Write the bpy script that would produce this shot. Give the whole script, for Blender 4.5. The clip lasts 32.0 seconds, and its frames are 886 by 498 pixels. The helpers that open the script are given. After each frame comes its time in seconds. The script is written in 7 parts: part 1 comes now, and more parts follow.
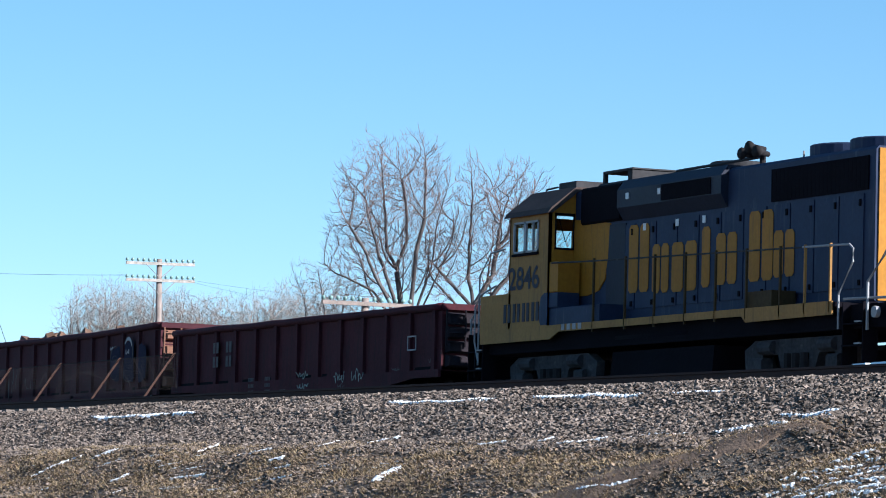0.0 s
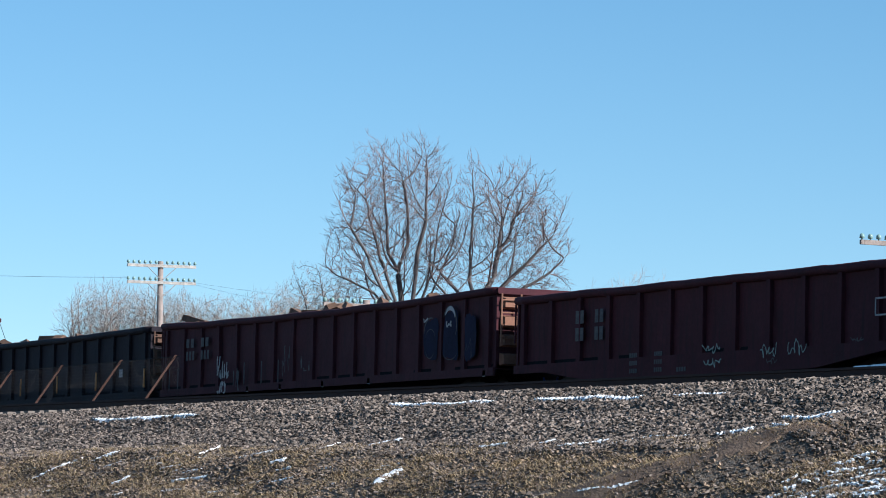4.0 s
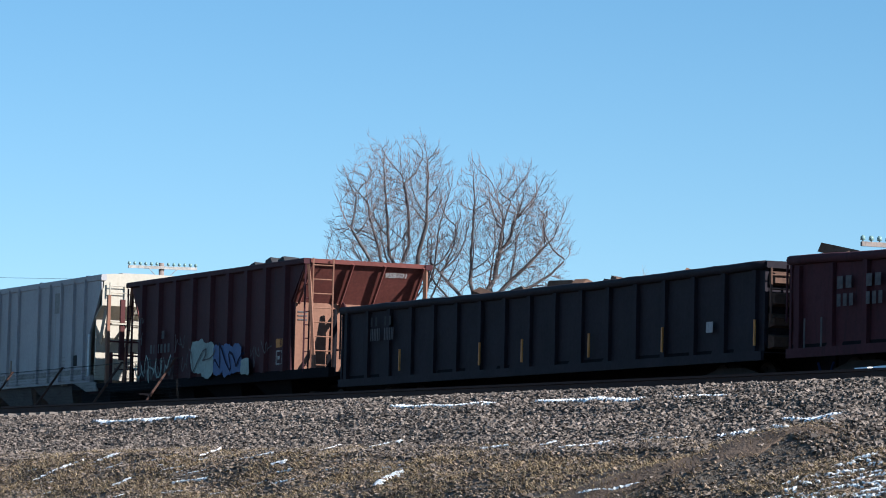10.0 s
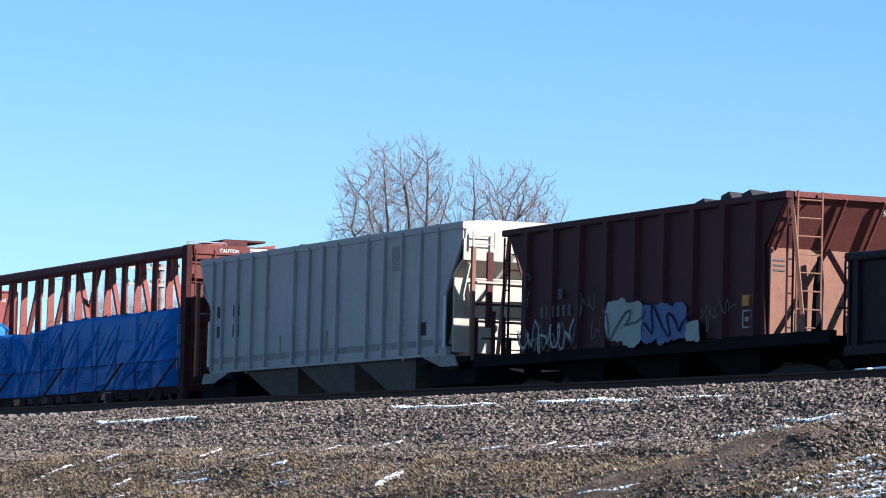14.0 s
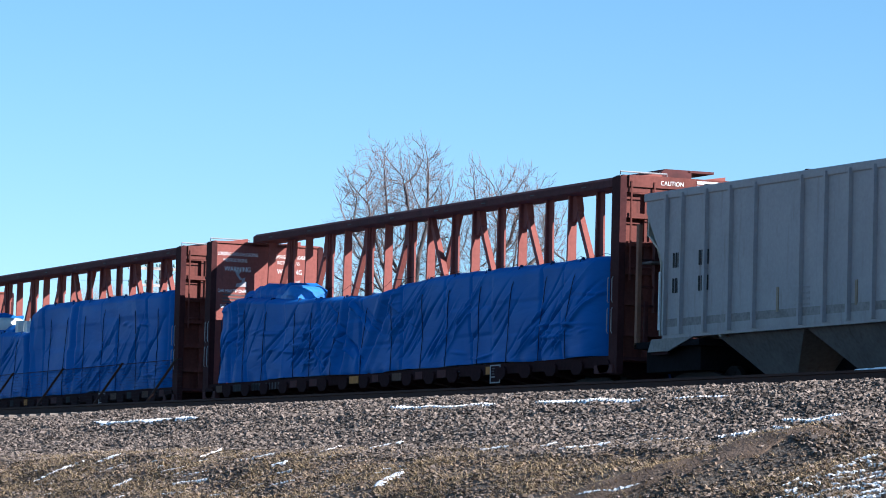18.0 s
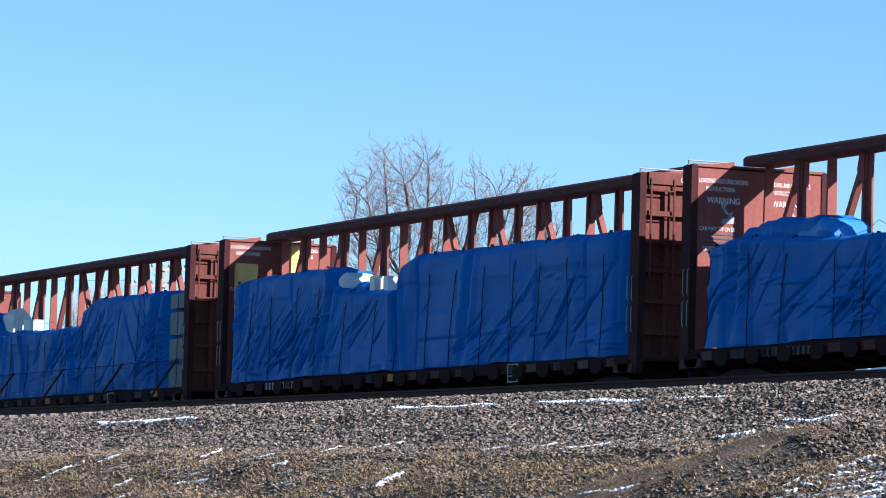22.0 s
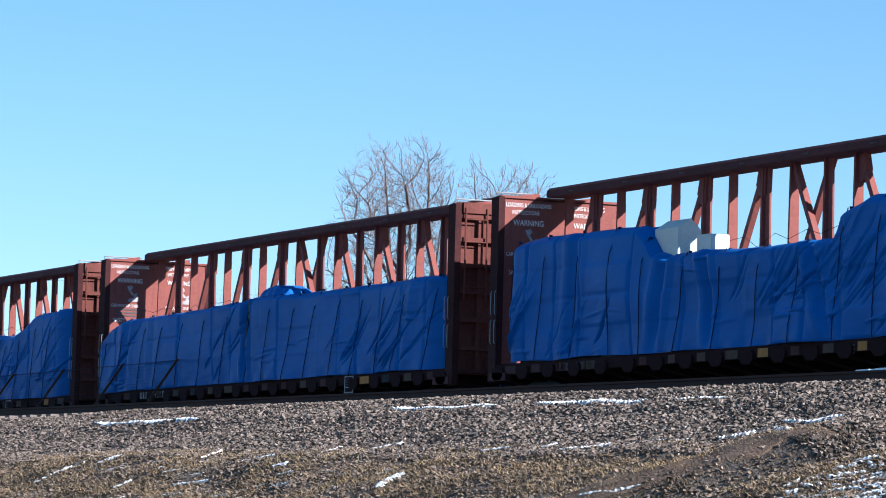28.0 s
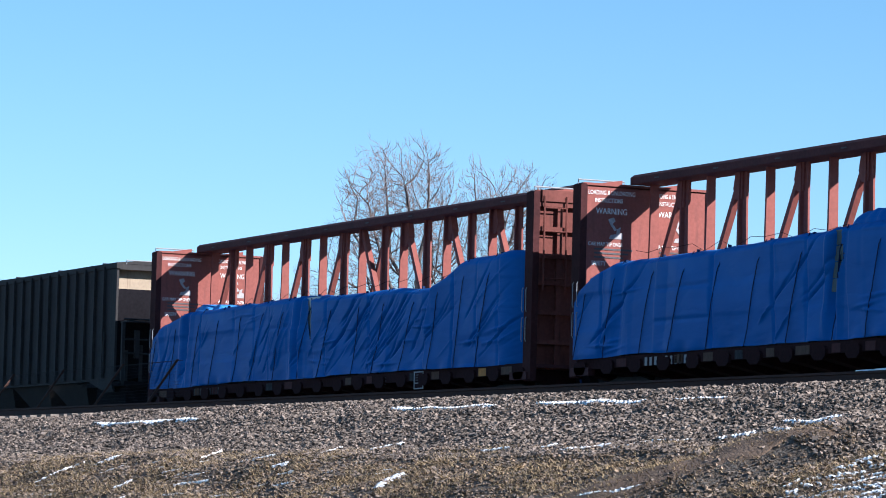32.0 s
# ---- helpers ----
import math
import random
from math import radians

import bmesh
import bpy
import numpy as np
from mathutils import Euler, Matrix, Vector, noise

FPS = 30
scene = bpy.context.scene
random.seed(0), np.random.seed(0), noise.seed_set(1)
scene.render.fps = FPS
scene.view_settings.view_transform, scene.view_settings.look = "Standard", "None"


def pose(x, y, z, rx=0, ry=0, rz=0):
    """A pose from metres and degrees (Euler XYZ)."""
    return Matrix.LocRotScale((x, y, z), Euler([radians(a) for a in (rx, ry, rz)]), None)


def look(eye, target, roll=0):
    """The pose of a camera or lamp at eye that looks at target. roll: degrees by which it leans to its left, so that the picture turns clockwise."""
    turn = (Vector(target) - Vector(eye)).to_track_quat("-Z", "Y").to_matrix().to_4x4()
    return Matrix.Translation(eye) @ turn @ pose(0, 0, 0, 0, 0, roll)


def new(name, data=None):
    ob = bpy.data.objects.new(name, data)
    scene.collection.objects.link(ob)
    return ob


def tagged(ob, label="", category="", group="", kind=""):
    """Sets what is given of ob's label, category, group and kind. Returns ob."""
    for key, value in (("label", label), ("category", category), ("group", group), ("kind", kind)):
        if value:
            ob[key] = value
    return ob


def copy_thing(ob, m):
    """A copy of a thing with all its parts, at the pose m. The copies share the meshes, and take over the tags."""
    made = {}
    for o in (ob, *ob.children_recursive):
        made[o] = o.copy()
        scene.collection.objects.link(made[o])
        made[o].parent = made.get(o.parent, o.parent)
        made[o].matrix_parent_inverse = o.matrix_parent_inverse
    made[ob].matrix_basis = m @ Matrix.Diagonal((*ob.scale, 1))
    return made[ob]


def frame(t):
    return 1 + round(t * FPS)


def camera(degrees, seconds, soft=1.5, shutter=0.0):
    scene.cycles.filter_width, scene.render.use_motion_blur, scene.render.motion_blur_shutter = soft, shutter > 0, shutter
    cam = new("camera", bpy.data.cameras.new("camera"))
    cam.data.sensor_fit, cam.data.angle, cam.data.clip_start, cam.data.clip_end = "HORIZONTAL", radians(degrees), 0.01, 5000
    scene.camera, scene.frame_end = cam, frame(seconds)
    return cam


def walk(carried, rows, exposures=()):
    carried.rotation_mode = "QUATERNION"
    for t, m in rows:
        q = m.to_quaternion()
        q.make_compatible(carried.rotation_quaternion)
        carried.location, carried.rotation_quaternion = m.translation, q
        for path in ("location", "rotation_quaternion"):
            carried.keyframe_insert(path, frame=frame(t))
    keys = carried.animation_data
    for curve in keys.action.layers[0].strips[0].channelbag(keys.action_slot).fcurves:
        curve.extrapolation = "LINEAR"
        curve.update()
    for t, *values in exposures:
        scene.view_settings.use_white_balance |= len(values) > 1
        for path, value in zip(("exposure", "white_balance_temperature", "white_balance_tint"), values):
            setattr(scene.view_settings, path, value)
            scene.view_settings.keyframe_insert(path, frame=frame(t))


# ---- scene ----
import collections

# Camera: stands beside the line, long lens, drifts by a hair as the tripod settles.
cam = camera(12.46, 32.0, soft=1.0)
EYE = Vector((0.0, -36.83, -2.70))
YAW, PITCH, ROLL, FOCUS = 65.753, 4.183, 1.5, 7182.0


def aim(dx, dy):
    yaw, pitch = radians(YAW) + dx / FOCUS, radians(PITCH) + dy / FOCUS
    ahead = Vector((-math.sin(yaw) * math.cos(pitch), math.cos(yaw) * math.cos(pitch), math.sin(pitch)))
    return look(EYE, EYE + ahead, ROLL)


DRIFT = [(0, -3, -5), (1, -2.2, -4), (2, -2, -3), (3.5, -1, -1.6), (6, 0, 0), (8, 0.5, 1), (11.5, 1, 2.5), (17, 1.5, 4), (21.5, 2.3, 4.4), (28, 3, 5.5), (32, 3, 6)]
EXPOSURE = [(0, 0.26, 11), (1, 0.16, 10), (2, 0.07, 9), (3.5, -0.02, 9), (9.5, -0.02, 9), (10.5, 0.07, 9.5), (11.5, 0.18, 10.5), (13, 0.24, 12.5), (15, 0.28, 13), (32, 0.28, 13)]
walk(cam, [(t, aim(dx, dy)) for t, dx, dy in DRIFT], exposures=[(t, 0.92 + e, 5800, tint) for t, e, tint in EXPOSURE])


# ---- world and sun ----
SUN = Vector((1.43, 1.15, 1.0)).normalized()
world = bpy.data.worlds.new("sky")
scene.world = world
world.use_nodes = True
wn = world.node_tree
sky = wn.nodes.new("ShaderNodeTexSky")
sky.sky_type, sky.sun_disc = "NISHITA", False
sky.sun_elevation, sky.sun_rotation = math.asin(SUN.z), math.atan2(SUN.x, SUN.y)
sky.air_density, sky.dust_density, sky.ozone_density, sky.altitude = 1.0, 0.0, 0.85, 2500
# The sky is looked up slightly higher, which evens out the horizon.
way, lift, unit = wn.nodes.new("ShaderNodeTexCoord"), wn.nodes.new("ShaderNodeVectorMath"), wn.nodes.new("ShaderNodeVectorMath")
lift.operation, unit.operation = "MULTIPLY_ADD", "NORMALIZE"
lift.inputs[1].default_value, lift.inputs[2].default_value = (1, 1, 0.94), (0, 0, 0.024)
wn.links.new(way.outputs["Generated"], lift.inputs[0])
wn.links.new(lift.outputs[0], unit.inputs[0])
wn.links.new(unit.outputs[0], sky.inputs["Vector"])
deep = wn.nodes.new("ShaderNodeHueSaturation")
deep.inputs["Saturation"].default_value, deep.inputs["Hue"].default_value = 1.24, 0.489
wn.links.new(sky.outputs[0], deep.inputs["Color"])
wn.links.new(deep.outputs[0], wn.nodes["Background"].inputs[0])
wn.nodes["Background"].inputs[1].default_value = 0.069
lamp = bpy.data.lights.new("sun", "SUN")
lamp.energy, lamp.angle, lamp.color = 5.0, radians(0.53), (1.0, 0.95, 0.87)
new("sun", lamp).matrix_world = look(SUN * 400, (0, 0, 0))


# ---- materials ----
def paint(name, rgb, rough=0.6, metal=0.0, var=0.25, scale=1.2, fine=14.0, bump=0.15, dirt=None, much=0.5, streak=False, random_piece=0.0, sheen=0.2):
    """A worn coat: colour that varies at two scales, with dirt or rust in patches or running down, and fine relief."""
    m = bpy.data.materials.new(name)
    m.use_nodes = True
    n, link = m.node_tree.nodes, m.node_tree.links.new
    b = n["Principled BSDF"]
    b.inputs["Roughness"].default_value, b.inputs["Metallic"].default_value = rough, metal
    if sheen is not None:
        b.inputs["Specular IOR Level"].default_value = sheen
    co = n.new("ShaderNodeTexCoord")
    big, small = n.new("ShaderNodeTexNoise"), n.new("ShaderNodeTexNoise")
    big.inputs["Scale"].default_value, big.inputs["Detail"].default_value = scale, 5
    small.inputs["Scale"].default_value, small.inputs["Detail"].default_value = fine, 6
    for t in (big, small):
        link(co.outputs["Object"], t.inputs["Vector"])
    mixed = n.new("ShaderNodeMix")
    mixed.data_type = "RGBA"
    mixed.inputs["A"].default_value = (*[c * (1 - var) for c in rgb], 1)
    mixed.inputs["B"].default_value = (*[min(1, c * (1 + var)) for c in rgb], 1)
    add = n.new("ShaderNodeMath")
    add.operation = "MULTIPLY_ADD"
    link(small.outputs[0], add.inputs[0])
    add.inputs[1].default_value = 0.5
    half = n.new("ShaderNodeMath")
    half.operation = "MULTIPLY"
    half.inputs[1].default_value = 0.5
    link(big.outputs[0], half.inputs[0])
    link(half.outputs[0], add.inputs[2])
    spread = n.new("ShaderNodeMapRange")
    spread.inputs[1].default_value, spread.inputs[2].default_value = 0.3, 0.7
    link(add.outputs[0], spread.inputs[0])
    link(spread.outputs[0], mixed.inputs["Factor"])
    colour = mixed.outputs["Result"]
    if dirt:
        grime = n.new("ShaderNodeTexNoise")
        grime.inputs["Detail"].default_value = 6
        grime.inputs["Scale"].default_value = scale * 1.7
        if streak:
            long = n.new("ShaderNodeMapping")
            long.inputs["Scale"].default_value = (4.0, 4.0, 0.5)
            link(co.outputs["Object"], long.inputs["Vector"])
            link(long.outputs[0], grime.inputs["Vector"])
        else:
            link(co.outputs["Object"], grime.inputs["Vector"])
        edge = n.new("ShaderNodeMapRange")
        edge.inputs[1].default_value, edge.inputs[2].default_value, edge.inputs[4].default_value = 0.75 - 0.35 * much, 0.95 - 0.3 * much, 0.85
        link(grime.outputs[0], edge.inputs[0])
        over = n.new("ShaderNodeMix")
        over.data_type = "RGBA"
        link(edge.outputs[0], over.inputs["Factor"])
        link(colour, over.inputs["A"])
        over.inputs["B"].default_value = (*dirt, 1)
        colour = over.outputs["Result"]
    if random_piece:
        info, tone, hue = n.new("ShaderNodeNewGeometry"), n.new("ShaderNodeMapRange"), n.new("ShaderNodeHueSaturation")
        tone.inputs[3].default_value, tone.inputs[4].default_value = 1 - random_piece, 1 + random_piece
        link(info.outputs["Random Per Island"], tone.inputs[0])
        link(tone.outputs[0], hue.inputs["Value"])
        link(colour, hue.inputs["Color"])
        colour = hue.outputs[0]
    link(colour, b.inputs["Base Color"])
    if bump:
        relief = n.new("ShaderNodeBump")
        relief.inputs["Strength"].default_value, relief.inputs["Distance"].default_value = bump, 0.02
        link(small.outputs[0], relief.inputs["Height"])
        link(relief.outputs[0], b.inputs["Normal"])
    return m


def glass(name):
    m = bpy.data.materials.new(name)
    m.use_nodes = True
    b = m.node_tree.nodes["Principled BSDF"]
    b.inputs["Transmission Weight"].default_value, b.inputs["Roughness"].default_value, b.inputs["IOR"].default_value = 1.0, 0.02, 1.1
    b.inputs["Base Color"].default_value = (0.8, 0.92, 0.92, 1)
    return m


RUST = (0.11, 0.045, 0.025)
M = dict(
    maroon=paint("maroon_car_paint", (0.054, 0.012, 0.017), 0.85, var=0.3, dirt=(0.03, 0.011, 0.014), much=0.7, streak=True),
    maroon_light=paint("red_brown_car_paint", (0.056, 0.016, 0.021), 0.85, var=0.25, dirt=(0.03, 0.013, 0.016), much=0.6, streak=True),
    black=paint("black_car_paint", (0.0165, 0.012, 0.0165), 0.8, var=0.35, dirt=(0.021, 0.017, 0.019), much=0.5, streak=True),
    slate=paint("dark_grey_car_paint", (0.034, 0.031, 0.031), 0.8, var=0.3, dirt=(0.055, 0.048, 0.042), much=0.5, streak=True),
    # One brown hopper paint twice: darkened for shaded flanks, lighter for sunlit ends.
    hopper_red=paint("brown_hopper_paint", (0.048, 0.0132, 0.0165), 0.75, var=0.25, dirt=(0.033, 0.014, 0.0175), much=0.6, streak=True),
    hopper_slope=paint("sunlit_brown_end_paint", (0.13, 0.04, 0.032), 0.8, var=0.25, dirt=(0.08, 0.035, 0.03), much=0.5, streak=True),
    # Lightest copy, with the sun on car ends put into its colour.
    hopper_end=paint("sunlit_hopper_end_paint", (0.221, 0.107, 0.070), 0.8, var=0.2, dirt=(0.139, 0.074, 0.053), much=0.5, streak=True),
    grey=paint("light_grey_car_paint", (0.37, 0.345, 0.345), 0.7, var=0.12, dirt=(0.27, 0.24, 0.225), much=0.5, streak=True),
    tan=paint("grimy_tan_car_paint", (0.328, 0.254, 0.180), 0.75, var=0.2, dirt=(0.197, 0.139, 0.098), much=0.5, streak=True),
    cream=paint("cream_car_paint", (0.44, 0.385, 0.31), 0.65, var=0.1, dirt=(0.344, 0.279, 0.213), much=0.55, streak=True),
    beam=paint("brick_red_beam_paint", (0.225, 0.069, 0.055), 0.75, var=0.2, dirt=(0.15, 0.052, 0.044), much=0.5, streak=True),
    # Darker copy of the brick red for the outer ends.
    beam_end=paint("dark_brick_red_end_paint", (0.135, 0.043, 0.034), 0.85, var=0.3, dirt=(0.07, 0.026, 0.022), much=0.6, streak=True),
    sill=paint("dark_red_sill_paint", (0.034, 0.013, 0.014), 0.9, var=0.35, dirt=(0.018, 0.009, 0.01), much=0.6, sheen=0.08),
    # Brick red again, with the corner posts' shade put into the paint.
    post_dark=paint("shaded_red_post_paint", (0.055, 0.019, 0.019), 0.85, var=0.3, dirt=(0.032, 0.014, 0.015), much=0.6, sheen=0.1),
    # Weathered brick red, darkened too for the shaded top chord.
    beam_dark=paint("weathered_shaded_red_paint", (0.085, 0.027, 0.026), 0.8, var=0.3, dirt=(0.05, 0.02, 0.02), much=0.6),
    # Paler copy of the tarpaulin blue, with sunlight on its rucks in the colour.
    tarp_light=paint("sunlit_blue_tarpaulin", (0.04, 0.2, 0.5), 0.45, var=0.2, scale=2, bump=0.2),
    strap=paint("navy_webbing", (0.008, 0.028, 0.09), 0.8, var=0.2, bump=0),
    # Grime on the grey, darkened further for the shade under the car.
    bay=paint("grimy_shaded_grey_paint", (0.135, 0.122, 0.12), 0.85, var=0.3, dirt=(0.09, 0.075, 0.068), much=0.6, streak=True),
    grime=paint("road_grime", (0.26, 0.24, 0.225), 0.9, var=0.35, scale=2.0, dirt=(0.3, 0.28, 0.26), much=0.5),
    wrap=paint("white_lumber_wrap", (0.590, 0.599, 0.558), 0.45, var=0.12, bump=0.2),
    wrap_green=paint("grey_green_lumber_wrap", (0.07, 0.105, 0.11), 0.5, var=0.15, bump=0.2),
    wrap_yellow=paint("yellow_lumber_wrap", (0.656, 0.410, 0.139), 0.5, var=0.15, bump=0.2),
    lumber=paint("weathered_timber", (0.13, 0.075, 0.05), 0.85, var=0.35, scale=3, random_piece=0.3),
    bare=paint("bare_rusty_steel", (0.11, 0.06, 0.042), 0.8, var=0.35, bump=0),
    iron=paint("dirty_cast_iron", (0.022, 0.019, 0.02), 0.8, metal=0.2, var=0.4, dirt=(0.04, 0.034, 0.03), much=0.5),
    iron_dust=paint("dusty_truck_casting", (0.045, 0.042, 0.045), 0.9, var=0.5, scale=2.5, dirt=(0.16, 0.15, 0.145), much=0.45),
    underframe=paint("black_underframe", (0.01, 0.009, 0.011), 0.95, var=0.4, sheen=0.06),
    rail=paint("rusty_rail_steel", (0.04, 0.024, 0.022), 0.8, metal=0.1, var=0.25, fine=30),
    tie=paint("creosoted_oak", (0.2, 0.165, 0.14), 0.9, var=0.35, scale=4),
    blue=paint("dark_blue_loco_paint", (0.019, 0.03, 0.066), 0.65, var=0.18, dirt=(0.06, 0.07, 0.1), much=0.5, streak=True),
    slate_blue=paint("soot_dark_blue_paint", (0.014, 0.018, 0.034), 0.6, var=0.25),
    yellow=paint("yellow_loco_paint", (0.36, 0.15, 0.014), 0.65, var=0.18, dirt=(0.17, 0.095, 0.025), much=0.5, streak=True),
    yellow_faded=paint("faded_yellow_loco_paint", (0.33, 0.165, 0.045), 0.7, var=0.2, dirt=(0.13, 0.08, 0.035), much=0.55, streak=True),
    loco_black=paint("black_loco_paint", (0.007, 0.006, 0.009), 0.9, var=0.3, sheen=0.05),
    roof=paint("sooty_roof_paint", (0.035, 0.033, 0.035), 0.75, var=0.35),
    dark_stanchion=paint("grimy_yellow_brown_paint", (0.06, 0.036, 0.014), 0.8, var=0.3),
    rust_roof=paint("rusty_brown_roof_paint", (0.062, 0.043, 0.038), 0.85, var=0.3, dirt=(0.035, 0.028, 0.027), much=0.5),
    white=paint("white_stencil_paint", (0.72, 0.72, 0.7), 0.6, var=0.15, bump=0),
    stencil=paint("faded_white_stencil_paint", (0.34, 0.32, 0.32), 0.7, var=0.3, bump=0),
    dark_letter=paint("dark_stencil_paint", (0.035, 0.035, 0.05), 0.7, var=0.3, bump=0),
    ghost=paint("worn_off_stencil_paint", (0.085, 0.076, 0.078), 0.8, var=0.4, scale=4, bump=0),
    navy_spray=paint("dark_navy_spray_paint", (0.014, 0.013, 0.034), 0.9, var=0.4, bump=0),
    reflector=paint("yellow_reflective_strip", (0.48, 0.2, 0.055), 0.6, var=0.2, bump=0),
    orange=paint("orange_rusty_patch", (0.5, 0.2, 0.05), 0.7, var=0.3, bump=0),
    silver=paint("galvanised_grab_iron", (0.295, 0.295, 0.303), 0.6, metal=0.2, var=0.15),
    spray_blue=paint("blue_spray_paint", (0.045, 0.085, 0.21), 0.6, var=0.2, bump=0),
    spray_pale=paint("pale_spray_paint", (0.22, 0.27, 0.255), 0.6, var=0.25, bump=0),
    pole=paint("weathered_pole_wood", (0.25, 0.2, 0.175), 0.9, var=0.3, scale=3, streak=True, dirt=(0.13, 0.1, 0.085)),
    arm=paint("bleached_crossarm_wood", (0.33, 0.3, 0.27), 0.9, var=0.5, scale=4),
    insulator=paint("aqua_glass_insulator", (0.2, 0.3, 0.28), 0.25, var=0.2, bump=0),
    wire=paint("weathered_copper_wire", (0.1, 0.13, 0.13), 0.7, var=0.1, bump=0),
    bark=paint("grey_brown_bark", (0.12, 0.102, 0.097), 0.9, var=0.35, scale=2, fine=9, bump=0.5),
    twig=paint("reddish_grey_twigs", (0.185, 0.135, 0.124), 0.9, var=0.3, scale=0.3, bump=0),
    brush=paint("pale_brown_brush", (0.27, 0.22, 0.19), 0.9, var=0.3, scale=0.2, bump=0),
    stone=paint("crushed_ballast_stone", (0.163, 0.128, 0.105), 0.95, var=0.35, scale=1.0, fine=40, random_piece=0.75),
    clod=paint("brown_gravel_and_clods", (0.165, 0.118, 0.082), 0.95, var=0.4, scale=1.0, fine=40, random_piece=0.6),
    straw=paint("dry_straw_grass", (0.361, 0.262, 0.148), 0.9, var=0.3, scale=1.0, random_piece=0.45, bump=0),
    trodden=paint("trodden_brown_earth", (0.145, 0.1, 0.072), 0.95, var=0.4, scale=2.2, fine=28, bump=0.9, dirt=(0.19, 0.145, 0.105), much=0.35),
    snow=paint("crusted_old_snow", (0.9, 0.89, 0.87), 0.6, var=0.06, fine=25, bump=0.5),
    glass=glass("cab_window_glass"),
    mesh=paint("rusty_wire_mesh", (0.022, 0.02, 0.02), 0.85, var=0.3, bump=0),
    brace=paint("rusty_steel_brace", (0.06, 0.03, 0.022), 0.85, var=0.35, scale=4),
)


def earth():
    """Ground: ballast grit along the track, brown soil and straw further down."""
    m = bpy.data.materials.new("embankment_soil")
    m.use_nodes = True
    n, link = m.node_tree.nodes, m.node_tree.links.new
    b = n["Principled BSDF"]
    b.inputs["Roughness"].default_value = 0.95
    co = n.new("ShaderNodeTexCoord")
    parts = []
    for s, d in ((0.35, 6), (2.2, 6), (22.0, 4)):
        t = n.new("ShaderNodeTexNoise")
        t.inputs["Scale"].default_value, t.inputs["Detail"].default_value = s, d
        link(co.outputs["Object"], t.inputs["Vector"])
        parts.append(t)
    soil = n.new("ShaderNodeMix")
    soil.data_type = "RGBA"
    soil.inputs["A"].default_value, soil.inputs["B"].default_value = (0.042, 0.028, 0.02, 1), (0.115, 0.081, 0.054, 1)
    contrast = n.new("ShaderNodeMapRange")
    contrast.inputs[1].default_value, contrast.inputs[2].default_value = 0.35, 0.65
    link(parts[1].outputs[0], contrast.inputs[0])
    link(contrast.outputs[0], soil.inputs["Factor"])
    grit = n.new("ShaderNodeMix")
    grit.data_type = "RGBA"
    grit.inputs["B"].default_value = (0.14, 0.12, 0.1, 1)
    spots = n.new("ShaderNodeMapRange")
    spots.inputs[1].default_value, spots.inputs[2].default_value, spots.inputs[4].default_value = 0.48, 0.62, 0.8
    link(parts[2].outputs[0], spots.inputs[0])
    link(spots.outputs[0], grit.inputs["Factor"])
    link(soil.outputs["Result"], grit.inputs["A"])
    link(grit.outputs["Result"], b.inputs["Base Color"])
    relief = n.new("ShaderNodeBump")
    relief.inputs["Strength"].default_value, relief.inputs["Distance"].default_value = 0.8, 0.06
    link(parts[2].outputs[0], relief.inputs["Height"])
    link(relief.outputs[0], b.inputs["Normal"])
    return m


M["earth"] = earth()


def tarpaulin(name, rgb):
    """Coated woven sheet: sharp pulled creases over soft slack."""
    m = paint(name, rgb, 0.5, var=0.12, scale=0.5, fine=1.2, bump=0, sheen=0.06)
    n, link = m.node_tree.nodes, m.node_tree.links.new
    b = n["Principled BSDF"]
    co = n.new("ShaderNodeTexCoord")
    total = None
    for turn, scale, stretch, weight in ((-35, 0.9, 1.5, 1.0), (-50, 1.4, 1.7, 0.5), (25, 0.8, 1.4, 0.5), (-15, 2.2, 1.6, 0.15)):
        place, t = n.new("ShaderNodeMapping"), n.new("ShaderNodeTexNoise")
        place.inputs["Rotation"].default_value = (0, radians(turn), 0)
        place.inputs["Scale"].default_value = (0.5, 1, stretch)
        t.inputs["Scale"].default_value, t.inputs["Detail"].default_value, t.inputs["Distortion"].default_value = scale, 2, 0.4
        link(co.outputs["Object"], place.inputs["Vector"])
        link(place.outputs[0], t.inputs["Vector"])
        low, fold, part_of = n.new("ShaderNodeMath"), n.new("ShaderNodeMath"), n.new("ShaderNodeMath")
        low.operation, fold.operation, part_of.operation = "SUBTRACT", "ABSOLUTE", "MULTIPLY_ADD"
        low.inputs[1].default_value = 0.5
        link(t.outputs[0], low.inputs[0])
        link(low.outputs[0], fold.inputs[0])
        link(fold.outputs[0], part_of.inputs[0])
        part_of.inputs[1].default_value = weight
        part_of.inputs[2].default_value = 0.0
        if total:
            link(total, part_of.inputs[2])
        total = part_of.outputs[0]
    relief = n.new("ShaderNodeBump")
    relief.inputs["Strength"].default_value, relief.inputs["Distance"].default_value = 0.7, 0.09
    link(total, relief.inputs["Height"])
    link(relief.outputs[0], b.inputs["Normal"])
    return m


M["tarp"] = tarpaulin("blue_woven_tarpaulin", (0.017, 0.127, 0.41))


